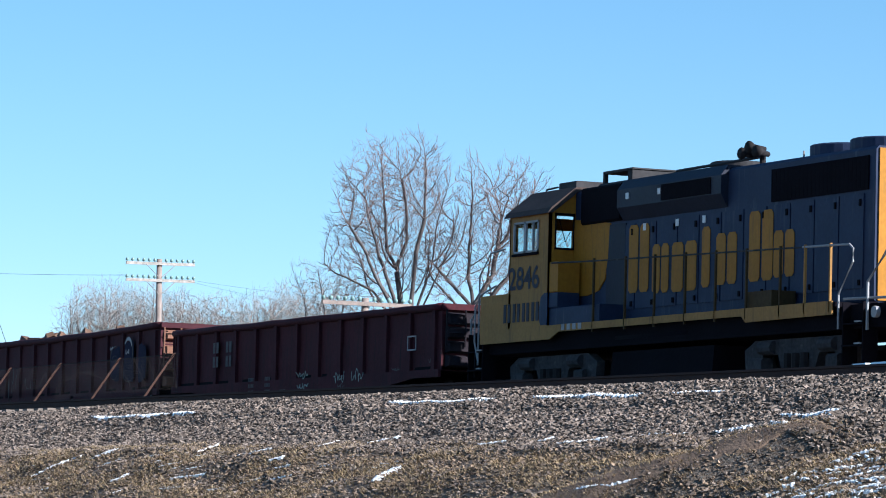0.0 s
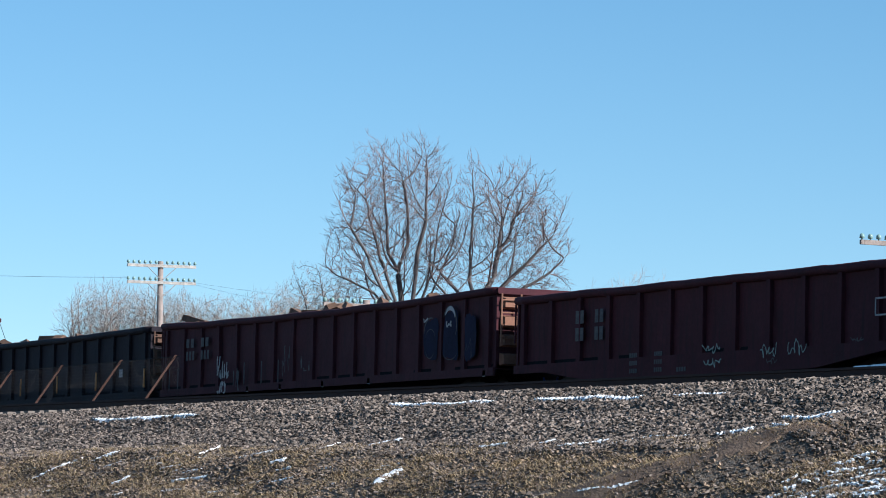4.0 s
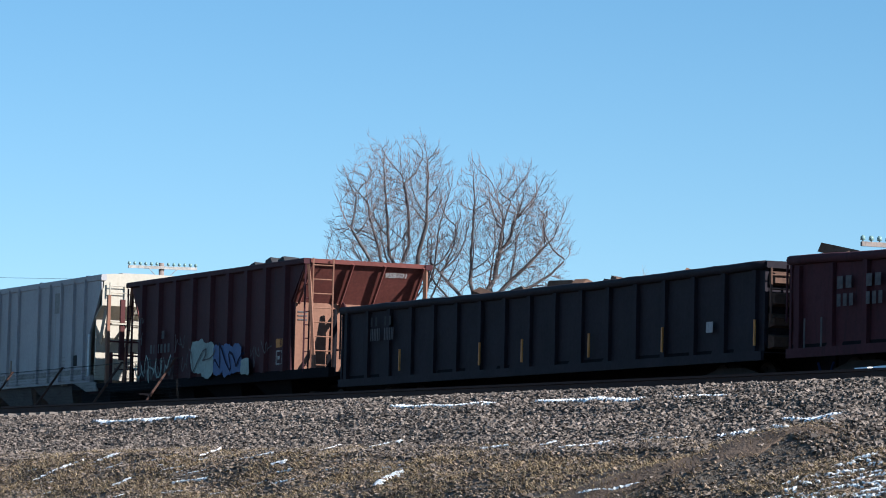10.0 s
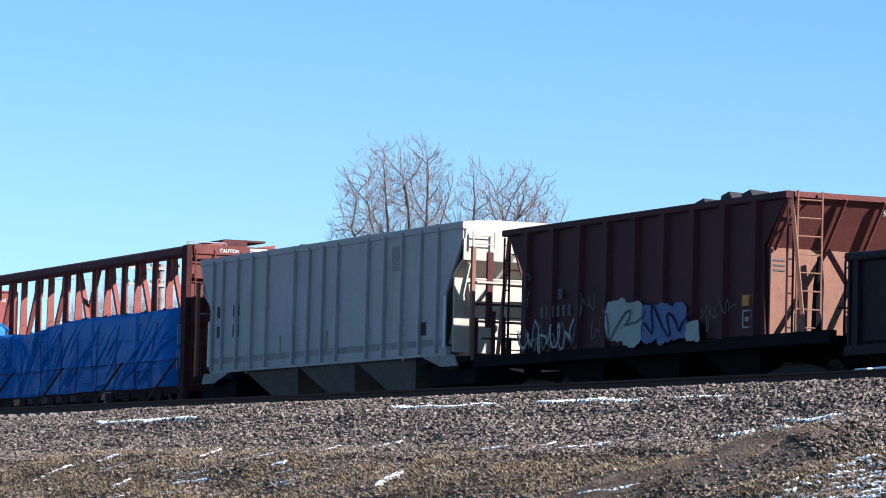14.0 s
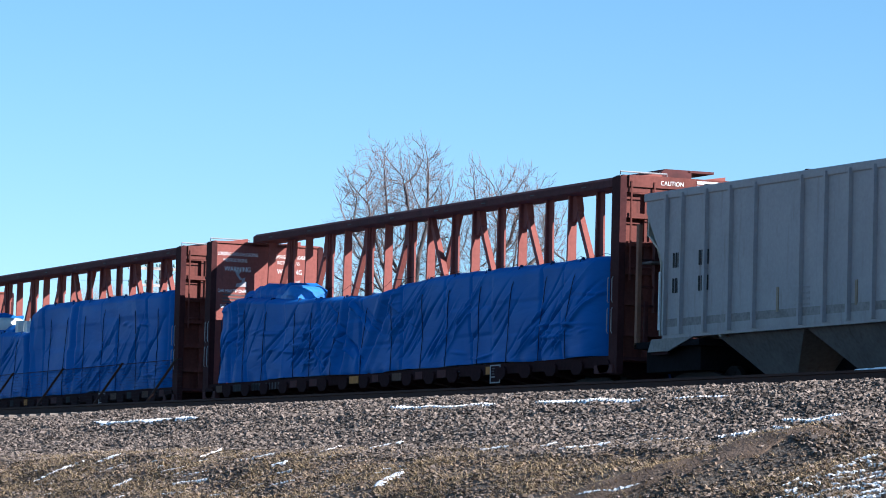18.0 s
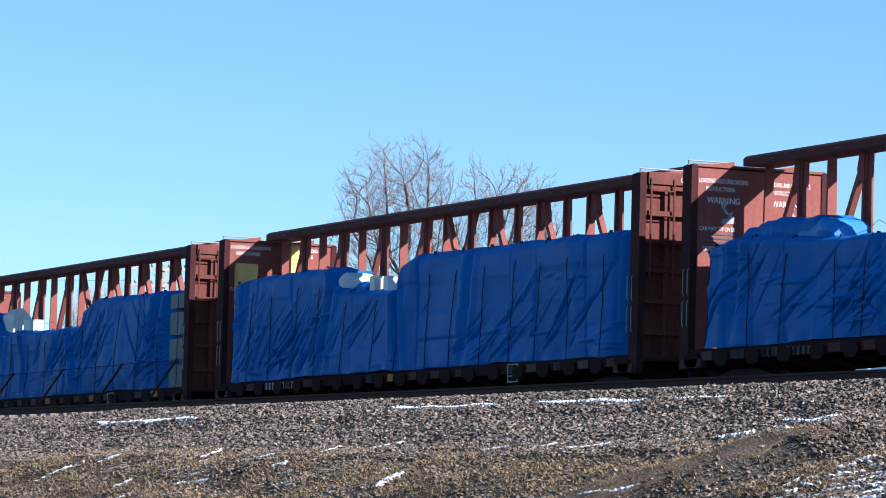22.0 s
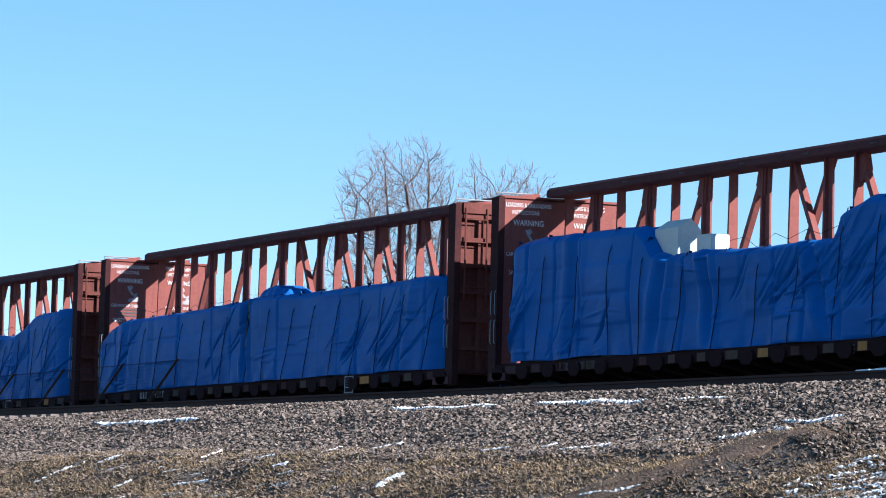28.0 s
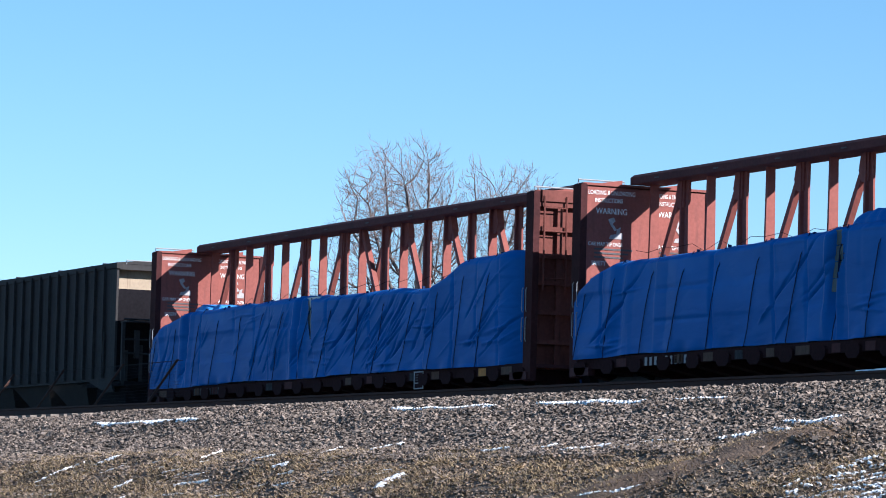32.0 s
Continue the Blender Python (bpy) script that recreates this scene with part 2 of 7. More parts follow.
# ---- shape builder ----
class Geo:
    """Collects faces of one part, then links them as one mesh."""

    def __init__(self):
        self.v, self.f = [], []

    def add(self, verts, faces):
        k = len(self.v)
        self.v += [tuple(p) for p in verts]
        self.f += [tuple(i + k for i in f) for f in faces]
        return self

    def hexa(self, p):
        """Eight corners: four of the bottom, four of the top, both counter-clockwise from above."""
        return self.add(p, [(3, 2, 1, 0), (4, 5, 6, 7), (0, 1, 5, 4), (1, 2, 6, 5), (2, 3, 7, 6), (3, 0, 4, 7)])

    def box(self, x0, x1, y0, y1, z0, z1, chamfer=0.0):
        if chamfer:
            c = chamfer
            return self.prism([(y0 + c, z0), (y1 - c, z0), (y1, z0 + c), (y1, z1 - c), (y1 - c, z1), (y0 + c, z1), (y0, z1 - c), (y0, z0 + c)], "x", x0, x1)
        return self.hexa([(x0, y0, z0), (x1, y0, z0), (x1, y1, z0), (x0, y1, z0), (x0, y0, z1), (x1, y0, z1), (x1, y1, z1), (x0, y1, z1)])

    def prism(self, poly, axis, a0, a1):
        """A polygon drawn out along an axis. x: poly in (y, z); y: poly in (x, z); z: poly in (x, y)."""
        put = {"x": lambda p, a: (a, p[0], p[1]), "y": lambda p, a: (p[0], a, p[1]), "z": lambda p, a: (p[0], p[1], a)}[axis]
        k = len(poly)
        faces = [tuple(range(k - 1, -1, -1)), tuple(range(k, 2 * k))] + [(i, (i + 1) % k, k + (i + 1) % k, k + i) for i in range(k)]
        if axis == "y":
            faces = [tuple(reversed(f)) for f in faces]
        return self.add([put(p, a0) for p in poly] + [put(p, a1) for p in poly], faces)

    def tube(self, path, radii, sides=6, caps=True):
        path = [Vector(p) for p in path]
        if not hasattr(radii, "__len__"):
            radii = [radii] * len(path)
        verts, faces = [], []
        for i, p in enumerate(path):
            way = (path[min(i + 1, len(path) - 1)] - path[max(i - 1, 0)]).normalized()
            side = way.cross(Vector((0, 0, 1)) if abs(way.z) < 0.9 else Vector((1, 0, 0))).normalized()
            up = side.cross(way)
            for j in range(sides):
                a = 2 * math.pi * j / sides
                verts.append(p + radii[i] * (math.cos(a) * side + math.sin(a) * up))
        for i in range(len(path) - 1):
            for j in range(sides):
                a, b = i * sides + j, i * sides + (j + 1) % sides
                faces.append((a, b, b + sides, a + sides))
        if caps:
            faces += [tuple(range(sides - 1, -1, -1)), tuple(range((len(path) - 1) * sides, len(path) * sides))]
        return self.add(verts, faces)

    def mesh(self, name, material, smooth=False):
        me = bpy.data.meshes.new(name)
        me.from_pydata(self.v, [], self.f)
        me.materials.append(material)
        if smooth:
            me.polygons.foreach_set("use_smooth", [True] * len(me.polygons))
        me.update()
        return me


def part(name, geo, material, parent, label="", at=None, smooth=False):
    """One mesh object under a thing or a part. geo: a Geo, or a mesh that several parts share."""
    ob = new(name, geo if isinstance(geo, bpy.types.Mesh) else geo.mesh(name, material, smooth))
    ob.parent = parent
    if at is not None:
        ob.matrix_basis = at
    return tagged(ob, label)


def thing(name, label, category, group="", kind="", at=None):
    ob = new(name)
    ob.empty_display_size = 0.2
    if at is not None:
        ob.matrix_basis = at
    return tagged(ob, label, category, group, kind)


def words(name, text, size, material, parent, at, squeeze=1.0, bold=0.0):
    """Stencilled writing as a thin flat mesh; at puts its left lower corner, x along the line, y up."""
    cu = bpy.data.curves.new(name, "FONT")
    cu.body, cu.size, cu.offset = text, size, bold
    tmp = bpy.data.objects.new(name, cu)
    me = bpy.data.meshes.new_from_object(tmp)
    bpy.data.objects.remove(tmp)
    me.materials.clear()
    me.materials.append(material)
    ob = new(name, me)
    ob.parent = parent
    ob.matrix_basis = at @ Matrix.Diagonal((squeeze, 1, 1, 1))
    return ob


def on_side(x, y, z):
    """Pose of writing on a car's flank that faces the camera."""
    return pose(x, y, z, 90, 0, 0)


def on_end(x, y, z):
    """Pose of writing on an end that faces along the train."""
    return pose(x, y, z, 90, 0, 90)


# ---- the train's run ----
def run(t):
    u = (t - 16) / 16
    return 5.929 * (t - 16) + 16 * (0.5955 * u ** 2 + 0.1075 * u ** 3 - 0.0026 * u ** 4 - 0.0667 * u ** 5)


MOVING, WHEELS = [], []


def rides(ob, s):
    """Marks a thing that rolls with the train; s: its place along the train."""
    MOVING.append((ob, s))
    ob.matrix_basis = pose(s + run(0), 0, 0)
    return ob


# ---- ground ----
# The near track runs at a small angle to the train's track; a: along it, b: from its near rail towards the camera.
NEAR, TURN = Vector((-62.7, -8.53)), radians(4.85)
CT, ST = math.cos(TURN), math.sin(TURN)
SKEW = 1.85
PROFILE = [(-4000, -0.27), (0.55, -0.25), (0.85, -0.22), (1.0, -0.25), (2.3, -1.13), (3.0, -1.3), (4.4, -1.95), (6.5, -2.95), (9.5, -4.2), (12, -4.3), (4000, -4.3)]
FARSIDE = [(-4000, -0.27), (2.6, -0.27), (4.0, 0.92), (8.5, 0.92), (14, -2.0), (4000, -2.0)]


def ab(x, y):
    dx, dy = x - NEAR.x, y - NEAR.y
    far = dx * ST - dy * CT
    b = eased(far, -1)
    return dx * CT + dy * ST - SKEW * (far - b), b


def eased(b, way=1):
    """The bank's upper slope is drawn out to its true, gentler fall."""
    if way > 0:
        return b if b < 1 else (1 + (b - 1) * 2.2 / 1.3 if b < 2.3 else b + 0.9)
    return b if b < 1 else (1 + (b - 1) * 1.3 / 2.2 if b < 3.2 else b - 0.9)


def xy(a, b):
    a += SKEW * (eased(b) - b)
    b = eased(b)
    return NEAR.x + a * CT + b * ST, NEAR.y + a * ST - b * CT


def graded(table, q):
    return float(np.interp(q, [p[0] for p in table], [p[1] for p in table]))


def off_path(a, b):
    """How far a point lies beyond the crest of the dirt path that climbs the bank."""
    return a - (12.0 + (4.76 - b) / 1.085)


def spur(a, b):
    """Dirt ramp that climbs the bank, with a rut beside it."""
    d = off_path(a, b)
    ridge = 0.24 * math.exp(-((d - 0.5) / 0.8) ** 2) - 0.2 * math.exp(-((d - 2.0) / 0.45) ** 2)
    return ridge * min(1.0, max(0.0, (b - 1.7) / 0.6))


def height(x, y):
    a, b = ab(x, y)
    z = graded(PROFILE, b) if y < 2 else graded(FARSIDE, y)
    if 0.8 < b < 12:
        z += 0.09 * noise.noise((a * 0.35, b * 0.8, 1.0)) * min(1, (b - 0.8) / 1.2) + 0.05 * noise.noise((a * 1.3, b * 1.6, 5.0)) * min(1, b - 0.8)
        z += spur(a, b)
        # The ballast shoulder ends in a small uneven ledge, where snow stays.
        z += (0.03 + 0.015 * noise.noise((a * 0.8, 3.0, 2.0))) * math.exp(-((b - 1.44) / 0.14) ** 2)
        if a < -12:
            z -= 0.05 * min(1.0, (-12 - a) / 6) * (1 if b < 2.5 else 0)
    if a < -11 and 0.2 < b < 1.3:
        z -= 0.055 * min(1.0, (-11 - a) / 3)
    return z


def spaced(edges):
    out = []
    for lo, hi, step in edges:
        k = max(1, round((hi - lo) / step))
        out += [lo + (hi - lo) * i / k for i in range(k)]
    return out + [edges[-1][1]]


def build_ground():
    aa = spaced([(-4000, -400, 600), (-400, -60, 34), (-60, -32, 2), (-32, 24, 0.14), (24, 70, 2), (70, 400, 33), (400, 4000, 600)])
    bb = spaced([(-4000, -300, 740), (-300, -60, 24), (-60, -4, 1.4), (-4, 0.4, 0.55), (0.4, 7.2, 0.1), (7.2, 40, 1.6), (40, 300, 26), (300, 4000, 740)])
    verts, faces = [], []
    for a in aa:
        for b in bb:
            x, y = xy(a, b)
            verts.append((x, y, height(x, y)))
    k = len(bb)
    for i in range(len(aa) - 1):
        for j in range(k - 1):
            faces.append((i * k + j, i * k + j + 1, (i + 1) * k + j + 1, (i + 1) * k + j))
    g = Geo()
    g.v, g.f = verts, faces
    return tagged(new("ground", g.mesh("ground", M["earth"], True)), "brown winter embankment soil with grit and dry grass", "ground", kind="structure")


ground = build_ground()


def rubble(name, label, category, count, zone, sizes, material, seed, flat=0.7):
    """Loose stones strewn over the bank, one mesh."""
    rng = np.random.default_rng(seed)
    cube = np.array([(-1, -1, -1), (1, -1, -1), (1, 1, -1), (-1, 1, -1), (-1, -1, 1), (1, -1, 1), (1, 1, 1), (-1, 1, 1)]) * 0.62
    tri = np.array([(0, 2, 1), (0, 3, 2), (4, 5, 6), (4, 6, 7), (0, 1, 5), (0, 5, 4), (1, 2, 6), (1, 6, 5), (2, 3, 7), (2, 7, 6), (3, 0, 4), (3, 4, 7)])
    spots = zone(rng, count)
    n = len(spots)
    v = np.repeat(cube[None], n, 0) * rng.uniform(0.45, 1.35, (n, 8, 1)) + rng.uniform(-0.2, 0.2, (n, 8, 3))
    v *= rng.uniform(0.6, 1.3, (n, 1, 3))
    q = rng.normal(size=(n, 4))
    q /= np.linalg.norm(q, axis=1, keepdims=True)
    w, x, y, z = q.T
    rot = np.stack([1 - 2 * (y * y + z * z), 2 * (x * y - z * w), 2 * (x * z + y * w), 2 * (x * y + z * w), 1 - 2 * (x * x + z * z), 2 * (y * z - x * w),
                    2 * (x * z - y * w), 2 * (y * z + x * w), 1 - 2 * (x * x + y * y)], 1).reshape(n, 3, 3)
    v = np.einsum("nij,nkj->nki", rot, v)
    v[:, :, 2] *= flat
    size = rng.uniform(*sizes, n) * rng.uniform(0.8, 1.25, n)
    v = v * size[:, None, None]
    base = np.array([(*xy(a, b), 0.0) for a, b in spots])
    base[:, 2] = [height(u[0], u[1]) for u in base]
    base[:, 2] += size * 0.25
    v = (v + base[:, None]).reshape(-1, 3)
    f = (tri[None] + 8 * np.arange(n)[:, None, None]).reshape(-1, 3)
    me = bpy.data.meshes.new(name)
    me.vertices.add(len(v))
    me.vertices.foreach_set("co", v.ravel())
    me.loops.add(len(f) * 3)
    me.loops.foreach_set("vertex_index", f.ravel())
    me.polygons.add(len(f))
    me.polygons.foreach_set("loop_start", np.arange(len(f)) * 3)
    me.update(calc_edges=True)
    me.shade_flat()
    me.materials.append(material)
    return tagged(new(name, me), label, category, kind="stuff")


def bank(lo, hi, power=1.0):
    def zone(rng, n):
        spots = np.stack([rng.uniform(-24, 21.5, n), lo + (hi - lo) * rng.uniform(0, 1, n) ** power], 1)
        d = off_path(spots[:, 0], spots[:, 1])
        ragged = np.array([noise.noise((a * 1.5, b * 2.0, 4.0)) for a, b in spots])
        trodden = (d > -2.2) & (d < 1.6) & (spots[:, 1] > 2.55) & (rng.uniform(0, 1, n) < np.clip(1.5 - 0.75 * np.abs(d + 0.1) + 0.6 * ragged, 0.05, 0.88))
        return spots[~trodden]

    return zone


rubble("ballast_stones", "loose grey crushed-stone ballast on the track shoulder", "ballast", 80000, bank(0.45, 3.0), (0.019, 0.043), M["stone"], 3)
rubble("gravel_clods", "brown gravel and earth clods on the lower bank", "gravel", 42000, bank(2.4, 6.0), (0.014, 0.036), M["clod"], 4)
rubble("fallen_ballast", "grey stones scattered down the brown bank", "gravel", 13000, bank(2.8, 6.0), (0.018, 0.042), M["stone"], 5)


def dirt_path():
    """Bare trodden earth up the bank, a thin sheet with a ragged rim."""
    verts, faces = [], []
    nb, na = 70, 44
    for i in range(nb + 1):
        b = 2.5 + 3.2 * i / nb
        for j in range(na + 1):
            d = -1.2 + 2.5 * j / na
            d += 0.35 * noise.noise((b * 2.5, j * 0.2, 7.0)) * (abs(2 * j / na - 1) ** 2)
            a = d + 12.0 + (4.76 - b) / 1.085
            x, y = xy(a, b)
            rim = max(0.0, abs(2 * j / na - 1) - 0.8) / 0.2
            verts.append((x, y, height(x, y) + 0.022 - 0.06 * rim - 0.05 * max(0.0, 1 - i / 4) + 0.012 * noise.noise((a * 9, b * 9, 2.0))))
    w = na + 1
    for i in range(nb):
        for j in range(na):
            faces.append((i * w + j, i * w + j + 1, (i + 1) * w + j + 1, (i + 1) * w + j)[::-1])
    g = Geo().add(verts, faces)
    return tagged(new("dirt_path", g.mesh("dirt_path", M["trodden"], True)), "bare brown trodden earth path climbing the bank", "path", kind="structure")


dirt_path()


def dry_grass(count, seed):
    rng = random.Random(seed)
    g = Geo()
    for _ in range(count):
        a, b = rng.uniform(-22, 20), rng.uniform(2.5, 6.0)
        if noise.noise((a * 0.5, b * 0.9, 9.0)) < -0.05 and rng.random() < 0.85:
            continue
        x, y = xy(a, b)
        z = height(x, y)
        for _ in range(3):
            t, l, w = rng.uniform(0, 6.28), rng.uniform(0.05, 0.16), rng.uniform(0.003, 0.006)
            lean = rng.uniform(0.4, 1.4)
            tip = (x + math.cos(t) * l * lean, y + math.sin(t) * l * lean, z + l * 0.55)
            g.add([(x - w * math.sin(t), y + w * math.cos(t), z), (x + w * math.sin(t), y - w * math.cos(t), z), tip], [(0, 1, 2)])
    return tagged(new("dry_grass", g.mesh("dry_grass", M["straw"])), "flattened straw-coloured dry grass on the bank", "grass", kind="stuff")


dry_grass(42000, 8)


# Remnants of snow on the bank: both ends along and across, half width.
SNOW = [(-11.09, 1.44, -6.41, 1.43, 0.085), (0.39, 1.26, 4.05, 1.3, 0.07), (5.19, 1.25, 8.47, 1.27, 0.1), (9.24, 1.31, 10.7, 1.28, 0.045), (5.88, 2.66, 6.66, 2.62, 0.08), (7.55, 2.62, 7.81, 2.49, 0.12),
        (8.39, 2.79, 9.47, 2.55, 0.15), (9.67, 2.67, 11.2, 2.29, 0.04), (11.72, 2.25, 12.53, 2.12, 0.07), (12.88, 1.91, 14.46, 2.06, 0.11), (12.82, 2.08, 14.8, 2.43, 0.06)]
SNOW_BELOW = [(-5.4, 2.43, -4.37, 2.49, 0.03), (-2.99, 2.99, -3.23, 2.46, 0.07), (-0.5, 3.28, -0.15, 2.9, 0.03), (0.87, 2.76, 0.76, 2.3, 0.06), (2.21, 2.56, 2.78, 2.27, 0.07), (0.54, 3.44, 0.79, 3.27, 0.09),
              (1.15, 3.64, 1.65, 3.6, 0.06), (-1.88, 4.02, -0.95, 3.81, 0.06), (5.61, 4.26, 5.23, 3.59, 0.22), (-3.84, 4.2, -3.73, 3.89, 0.1), (-6.68, 3.29, -6.38, 2.89, 0.07), (-7.9, 3.88, -7.46, 3.1, 0.05),
              (12.46, 4.93, 13.0, 4.7, 0.05), (12.97, 4.73, 13.31, 4.46, 0.07), (16.31, 4.26, 16.32, 4.02, 0.09)]


def snow_patch(a0, b0, a1, b1, wide, seed):
    """A thin crusted streak draped on the stones, ragged at its edges."""
    rng = random.Random(seed)
    long = math.hypot(a1 - a0, b1 - b0)
    ta, tb = (a1 - a0) / long, (b1 - b0) / long
    n, m = max(10, int(long / 0.015)), 5
    verts, faces = [], []
    for i in range(n + 1):
        u = i / n
        body = max(0.0, 0.55 + 0.9 * noise.noise((u * long * 1.3, seed, 0.0)) + 0.5 * noise.noise((u * long * 6, seed, 3.0))) * min(1.0, u / 0.12, (1 - u) / 0.12) + 0.03
        sway = 0.6 * wide * noise.noise((u * long * 0.9, seed, 8.0))
        thick = min(1.0, 0.25 + wide / 0.1)
        for j in range(m + 1):
            v = (j / m * 2 - 1) * wide * body * rng.uniform(0.75, 1.1) + sway
            a, b = a0 + ta * u * long - tb * v, b0 + tb * u * long + ta * v
            x, y = xy(a, b)
            # Small drifts, each a slope that falls towards the sun.
            saw = (a / 0.085 + 2.2 * noise.noise((a * 1.9, b * 3, seed))) % 1.0
            h = thick * (0.022 + 0.03 * (1 - saw)) * (1 - abs(j / m * 2 - 1) ** 3) + 0.014 * noise.noise((a * 26, b * 18, seed))
            verts.append((x, y, height(x, y) + h))
    for i in range(n):
        for j in range(m):
            k = i * (m + 1) + j
            if rng.random() < (0.45 if j in (0, m - 1) else 0.07):
                continue
            f = (k, k + 1, k + m + 2, k + m + 1)
            faces.append(f if ta * 1.0 + tb * 0.0 >= 0 else f[::-1])
    g = Geo().add(verts, faces)
    return tagged(new("snow_patch", g.mesh("snow_patch", M["snow"], True)), "thin melting snow on the gravel bank", "snow", "snow patches")


strew = random.Random(77)
for i, (a0, b0, a1, b1, wide) in enumerate(SNOW + SNOW_BELOW):
    snow_patch(a0, b0, a1, b1, wide, i * 5)
for i in range(95):
    # Broken crust beside the dirt path.
    b = strew.uniform(3.4, 4.9)
    a = strew.uniform(16.4, 19.2) + (4.2 - b) * 0.2
    l, turn = strew.uniform(0.1, 0.35), strew.uniform(-0.7, 0.3)
    snow_patch(a, b, a + l * math.cos(turn), b + l * math.sin(turn), strew.uniform(0.025, 0.065), 200 + i)
for i in range(40):
    # Last thin traces in the grass.
    a, b = strew.uniform(-9.0, 5.0), strew.uniform(2.7, 4.9)
    l, turn = strew.uniform(0.15, 0.6), strew.uniform(-0.7, -0.05)
    snow_patch(a, b, a + l * math.cos(turn), b + l * math.sin(turn), strew.uniform(0.012, 0.03), 300 + i)


# ---- tracks ----
def rail_section(h=0.185):
    return [(-0.075, 0), (0.075, 0), (0.075, 0.018), (0.012, 0.04), (0.012, h - 0.045), (0.037, h - 0.035), (0.037, h), (-0.037, h), (-0.037, h - 0.035), (-0.012, h - 0.045), (-0.012, 0.04), (-0.075, 0.018)]


def rails_and_ties(label, spots, origin, turn, a0, a1, ties):
    """A track whose railheads lie at origin's height."""
    track = thing("railway_track", label, "railway track", kind="structure", at=pose(*origin, 0, 0, turn))
    for b in spots:
        g = Geo().prism([(b + p, q - 0.185) for p, q in rail_section()], "x", a0, a1)
        part("rail", g, M["rail"], track)
    lo, hi = ties
    one = Geo().box(-0.115, 0.115, min(spots) - 0.55, max(spots) + 0.55, -0.37, -0.19).mesh("tie", M["tie"])
    k = int((hi - lo) / 0.53)
    rng = random.Random(5)
    for i in range(k):
        part("tie", one, None, track, at=pose(lo + i * 0.53, rng.uniform(-0.04, 0.04), 0, 0, 0, rng.uniform(-1, 1)))
    return track


rails_and_ties("rusty siding track on wooden ties in front of the train", (0.0, 1.5), (NEAR.x, NEAR.y, 0.0), 4.85, -160, 38, (-36, 24))
rails_and_ties("main track that the freight train runs on", (-0.75, 0.75), (-62.7, 0, 0), 0, -400, 200, (-60, 40))
rails_and_ties("sunlit siding track beyond the train", (-0.75, 0.75), (-62.7, 5.8, 1.17), 0, -300, 60, (-40, 15))


def windrow():
    """Low heap of old ballast between the tracks, capped with patches of snow."""
    heap = thing("gravel_windrow", "low dark windrow of old ballast with snow on its crest", "gravel", kind="structure")
    rng = random.Random(12)
    g = Geo()
    x = -120.0
    tops = []
    while x < -40:
        w, z = rng.uniform(0.5, 0.9), 0.135 + rng.uniform(-0.01, 0.01)
        g.hexa([(x, -6.4, -0.3), (x + w, -6.4, -0.3), (x + w, -4.8, -0.3), (x, -4.8, -0.3), (x, -5.75, z), (x + w, -5.75, z + 0.01), (x + w, -5.4, z + 0.01), (x, -5.4, z)])
        tops.append((x, w, z))
        x += w
    part("ridge", g, M["stone"], heap)
    for x, w, z in tops:
        if (-60.6 < x < -56.6 or -54.2 < x < -53.0) and rng.random() < 0.7:
            part("snow_cap", Geo().hexa([(x + 0.03, -5.78, z - 0.03), (x + w - 0.05, -5.78, z - 0.03), (x + w - 0.05, -5.35, z), (x + 0.03, -5.35, z), (x + 0.08, -5.7, z + 0.05), (x + w - 0.1, -5.7, z + 0.055), (x + w - 0.1, -5.45, z + 0.06), (x + 0.08, -5.45, z + 0.06)]), M["snow"], heap)


windrow()


# ---- mesh guard fence with leaning braces ----
def guard_fence():
    fence = thing("guard_fence", "low rusty wire mesh fence with leaning steel braces", "fence")
    left, right, y, top = -118.0, -88.9, -3.42, 1.55
    g = Geo()
    for i in range(int((right - left) / 0.075)):
        x = left + i * 0.075
        g.tube([(x, y, -0.3), (x, y, top)], 0.0018, 3, False)
    for i in range(20):
        z = 0.05 + i * 0.078
        g.tube([(left, y, z), (right, y, z)], 0.0022, 3, False)
    part("mesh_panel", g, M["mesh"], fence, "fine rusty wire mesh")
    part("top_rail", Geo().tube([(left, y, top), (right, y, top)], 0.008, 5), M["mesh"], fence)
    for x in (-89.25, -93.0, -97.4, -101.4, -105.6, -109.8, -114.0):
        lo, hi = (-4.65, -0.22), (-3.42, 1.58)
        bar = Geo().hexa([(x - 0.024, lo[0] - 0.03, lo[1]), (x + 0.024, lo[0] - 0.03, lo[1]), (x + 0.024, lo[0] + 0.03, lo[1]), (x - 0.024, lo[0] + 0.03, lo[1]),
                          (x - 0.024, hi[0] - 0.03, hi[1]), (x + 0.024, hi[0] - 0.03, hi[1]), (x + 0.024, hi[0] + 0.03, hi[1]), (x - 0.024, hi[0] + 0.03, hi[1])])
        part("brace", bar, M["brace"], fence, "rust-red leaning steel brace")
    return fence


guard_fence()


